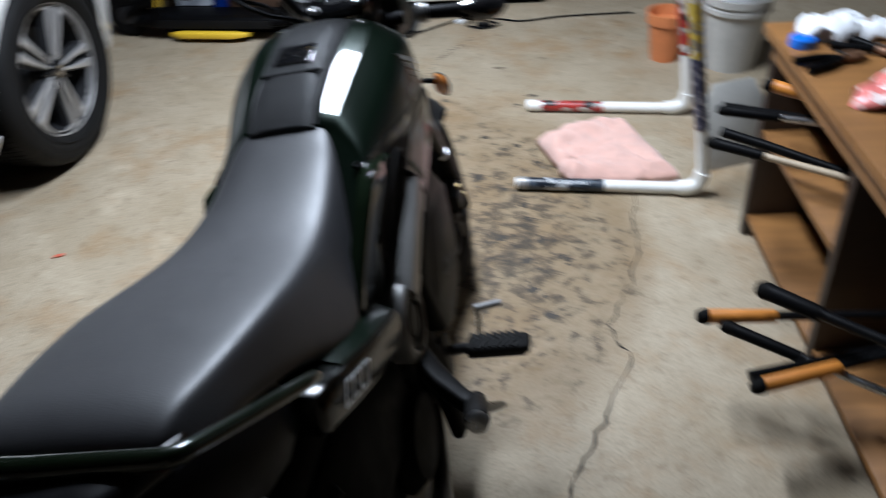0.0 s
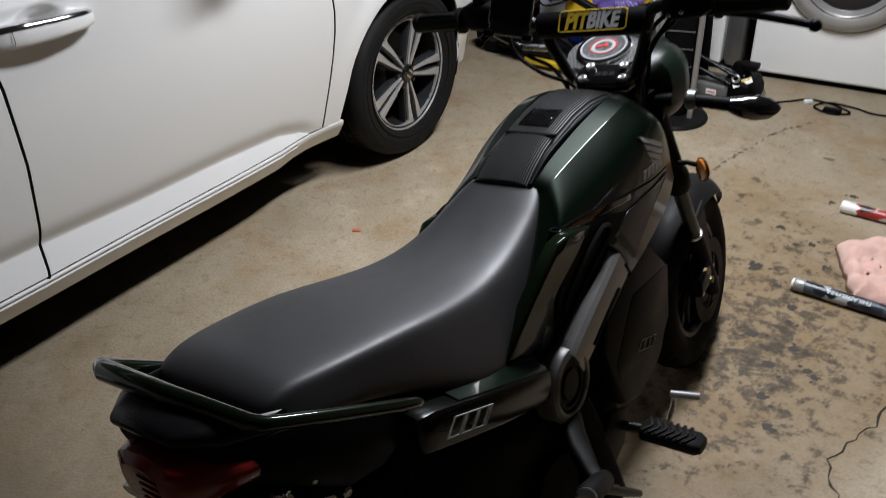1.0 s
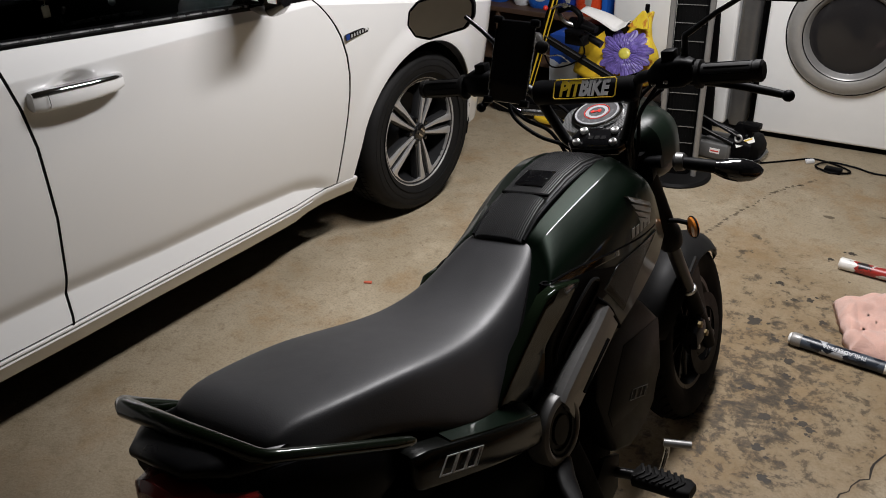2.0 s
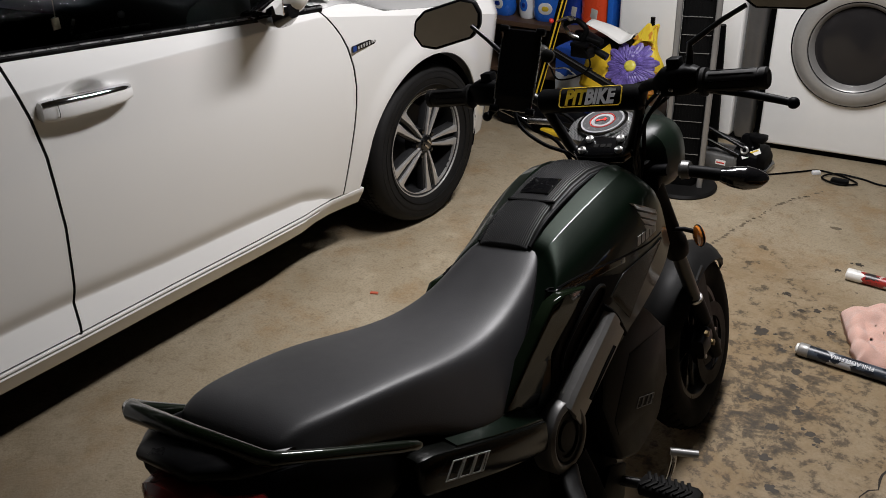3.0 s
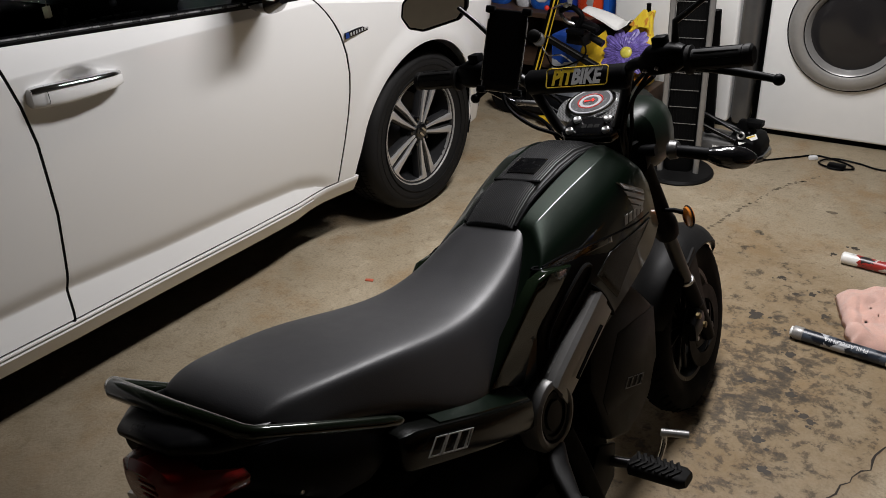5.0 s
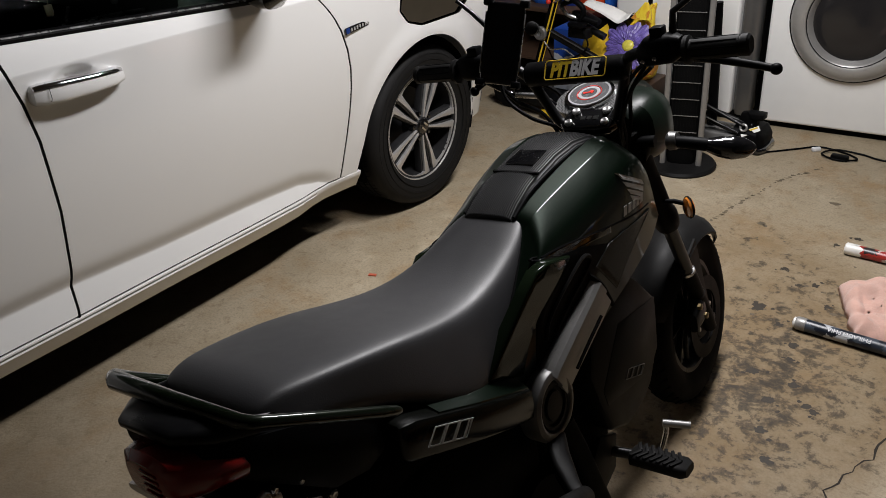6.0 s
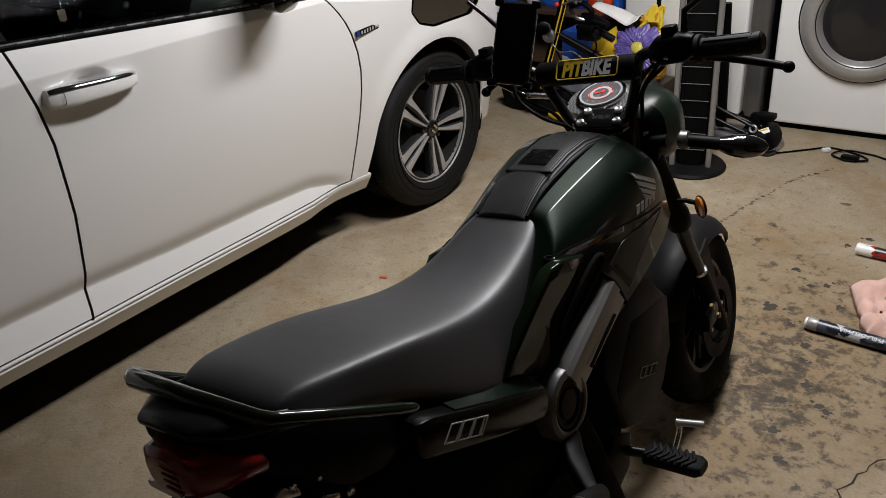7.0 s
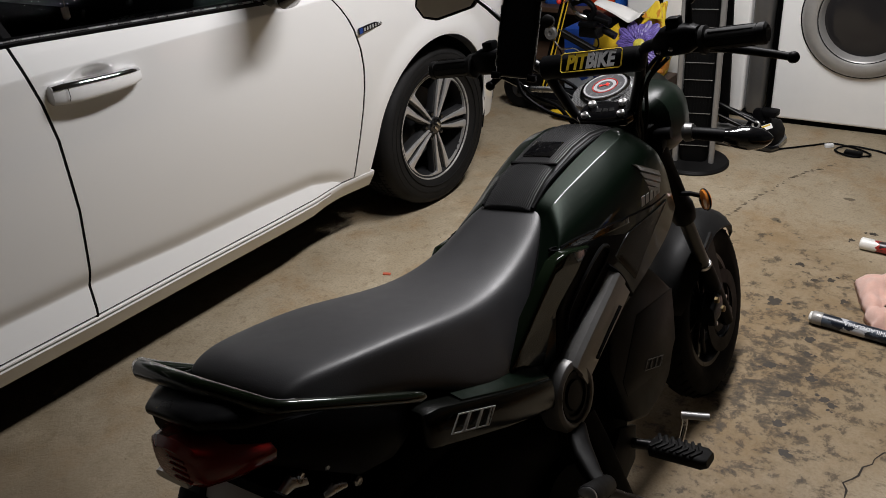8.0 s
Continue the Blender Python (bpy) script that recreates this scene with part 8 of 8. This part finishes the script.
def pots():
    p = thing("flower_pot", pose(1.805, 1.47, 0), "orange terracotta-coloured plastic pot on the floor", "flower pot")
    part("pot", lathe([(0, 0), (0.055, 0), (0.072, 0.15), (0.080, 0.15), (0.083, 0.19), (0.074, 0.19), (0.068, 0.15), (0, 0.13)], 32), M["terracotta"], p)
    b = thing("bucket", pose(2.045, 1.42, 0), "grey plastic bucket with odds and ends inside", "bucket")
    part("bucket_wall", lathe([(0, 0), (0.095, 0), (0.115, 0.25), (0.124, 0.255), (0.124, 0.28), (0.112, 0.28), (0.092, 0.02), (0, 0.02)], 36), M["grey_plastic"], b)
    part("bucket_rim", moved(ring_lathe([(0.110, 0.0), (0.124, 0.004), (0.124, 0.02), (0.110, 0.024)], 36, "z"), Matrix.Translation((0, 0, 0.22))), M["grey_plastic"], b)
    bag = ellipsoid((2.045, 1.42, 0.27), (0.095, 0.095, 0.06))
    for v in bag.verts:
        v.co.z += 0.03 * noise.noise(v.co * 14)
    solid("white_bag", bag, M["white_plastic"], "crumpled white plastic bag in the bucket", "bag")
    d = thing("dustpan", pose(1.97, 0.63, 0.0, 0, 0, 25), "grey plastic shovel blade leaning on the bench", "dustpan")
    part("blade", moved(plate_of([(-0.10, 0.0), (0.10, 0.0), (0.115, 0.18), (0.07, 0.27), (-0.07, 0.27), (-0.115, 0.18)], 0.006, "xz", 0, 0.002), Matrix.Rotation(radians(-16), 4, "X")), M["grey_plastic"], d)


BENCH = pose(1.935, 0.275, 0, 0, 0, 7.0)   # own axes: x to the back, y along the front, away from the camera's start


def tool(name, tip, to, grip_len, material, label, loop=0.0, k=1.0, shaft="paint_black"):
    """A garden or hand tool from its free grip end to a place inside the bench; loop: the gap to its second grip."""
    tip, to = Vector(tip), Vector(to)
    t = thing(name, Matrix.Translation(tip), label, "tool", "tools racked in the bench")
    d = to - tip
    u = d.normalized()
    g = u * grip_len
    part("grip", tube([(0, 0, 0), u * 0.012, g], [0.012 * k, 0.016 * k, 0.014 * k], 14), M[material], t)
    part("end_cap", tube([-u * 0.012, (0, 0, 0), u * 0.012], [0.010 * k, 0.0165 * k, 0.017 * k], 14), M["rubber"], t)
    part("shaft", tube([g, d], 0.010 * k, 12), M[shaft], t)
    if loop:
        side = Vector((-u.y, u.x, 0)) * loop
        part("second_grip", tube([side, side * 0.8 + g, d], [0.012, 0.011, 0.008], 12), M["black"], t)
        part("pivot", moved(lathe([(0, -0.02), (0.016, -0.02), (0.016, 0.02), (0, 0.02)], 14), Matrix.Translation(d * 0.92)), M["steel"], t)
    return t


def workbench():
    w = thing("workbench", BENCH, "low brown stained wooden bench with open shelves", "workbench")
    L, D, H = 1.75, 0.50, 0.60
    part("top", box(-0.02, D, -L, 0.02, H - 0.028, H, 0.003), M["wood"], w)
    part("front_rail", box(-0.004, 0.016, -L + 0.03, -0.03, H - 0.075, H - 0.0285, 0.002), M["wood"], w)
    # uprights and back carry the shade of the open bays in their brown
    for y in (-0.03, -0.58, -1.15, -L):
        part("upright", box(0.0, D - 0.02, y, y + 0.028, 0.0, H - 0.0285, 0.002), M["bench_shade"], w)
    for z in (0.05, 0.31):
        for a, b in ((-0.551, -0.031), (-1.121, -0.581), (-L + 0.029, -1.151)):
            if z > 0.2 and a < -0.6:
                continue   # only the far bay has a middle shelf
            part("shelf", box(0.006, D - 0.03, a, b, z, z + 0.02, 0.002), M["wood"], w)
    part("back", box(D - 0.018, D, -L, 0.0, 0.0, H - 0.0285), M["bench_shade"], w)
    tool("hedge_shears", (1.743, -0.39, 0.225), (2.12, -0.355, 0.225), 0.150, "orange_wood", "long shears with an orange grip and black shafts")
    tool("garden_fork", (1.853, -0.385, 0.300), (2.20, -0.615, 0.290), 0.120, "black", "hand tool with a thick black grip", 0.0, 1.15)
    tool("hand_saw", (1.790, -0.410, 0.218), (2.10, -0.565, 0.190), 0.155, "black", "hand tool with a black grip", 0.0, 0.85, "steel")
    tool("lopper", (1.832, -0.564, 0.200), (2.22, -0.430, 0.235), 0.170, "orange_wood", "lopper with orange and black grips", 0.030)
    tool("pruning_saw", (1.915, 0.153, 0.50), (2.25, 0.02, 0.46), 0.13, "orange_wood", "hand tool with an orange wooden grip")
    tool("pliers", (1.811, 0.115, 0.45), (2.2, 0.012, 0.45), 0.135, "black", "steel tool with black grips", 0.018, 0.8, "steel")
    tool("trowel", (1.785, 0.035, 0.405), (2.17, -0.175, 0.405), 0.125, "black", "hand tool with a looped black grip and pale shaft", 0.062, 0.85, "pale_wood")
    z = 0.60
    glove = join(ellipsoid((0, 0, 0.022), (0.050, 0.072, 0.022), 40, 22), ellipsoid((-0.02, -0.065, 0.016), (0.045, 0.040, 0.016), 32, 18))
    for v in glove.verts:
        v.co += Vector((0.016, 0.016, 0.022)) * noise.noise(v.co * 34)
        v.co.z = max(0.0, v.co.z)
    solid("knit_glove", glove, sticker_material("red and white knit", (0.60, 0.17, 0.15), (0.74, 0.60, 0.57), 44, (0.66, 0.36, 0.33)), "red and white knitted work glove on the bench", "glove", place=pose(2.110, -0.105, z + 0.001, 0, 0, -35))
    bagm = join(ellipsoid((0, 0, 0.024), (0.085, 0.05, 0.022), 36, 20), ellipsoid((0.11, -0.015, 0.018), (0.075, 0.035, 0.016), 32, 18))
    for v in bagm.verts:
        v.co += Vector((0.02, 0.02, 0.022)) * noise.noise(v.co * 30) + Vector((0.004, 0.004, 0.008)) * noise.noise(v.co * 90)
        v.co.z = max(0.0, v.co.z)
    solid("plastic_bag", bagm, M["white_plastic"], "crumpled white plastic bag on the bench", "bag", place=pose(2.045, 0.205, z + 0.001, 0, 0, 12))
    solid("bottle_lid", lathe([(0, 0), (0.030, 0), (0.031, 0.004), (0.028, 0.020), (0.022, 0.024), (0, 0.024)], 24), M["blue"], "flat blue screw lid on the bench", "lid", place=pose(1.972, 0.150, z))
    for dx, dy, a, lab in ((0.0, 0.0, 25, "rusty pliers with dark grips on the bench"), (0.09, 0.05, -30, "rusty pliers with dark grips on the bench")):
        p = thing("pliers", pose(2.035 + dx, 0.055 + dy, z, 0, 0, a), lab, "pliers", "tools on the bench")
        for s in (1, -1):
            part("grip", tube([(-0.10, s * 0.026, 0.012), (-0.05, s * 0.020, 0.012), (0.0, s * 0.004, 0.012)], [0.009, 0.010, 0.007], 12, 4), M["black"], p)
            part("jaw", tube([(0.0, s * 0.005, 0.012), (0.03, s * 0.010, 0.012), (0.062, s * 0.003, 0.012)], [0.010, 0.009, 0.004], 10, 4), M["rust"], p)
        part("pivot", lathe([(0, 0.002), (0.009, 0.002), (0.009, 0.023), (0, 0.024)], 14), M["steel"], p)
    for x, y, a, lab in ((2.19, 0.06, 75, "steel spanner on the bench"), (2.10, -0.36, 60, "steel spanner on the bench")):
        solid("hand_tool", join(tube([(-0.09, 0, 0.012), (0.02, 0.008, 0.012), (0.08, 0.0, 0.012)], 0.008, 10), box(0.07, 0.12, -0.016, 0.016, 0.002, 0.02, 0.004)), M["steel"], lab, "tool", place=pose(x, y, z, 0, 0, a))
    solid("black_case", box(-0.1, 0.1, -0.09, 0.09, 0, 0.06, 0.008), M["black"], "black plastic case on the bench", "case", place=pose(2.28, 0.0, z, 0, 0, 10))


pipes_and_cloth()
pots()
workbench()
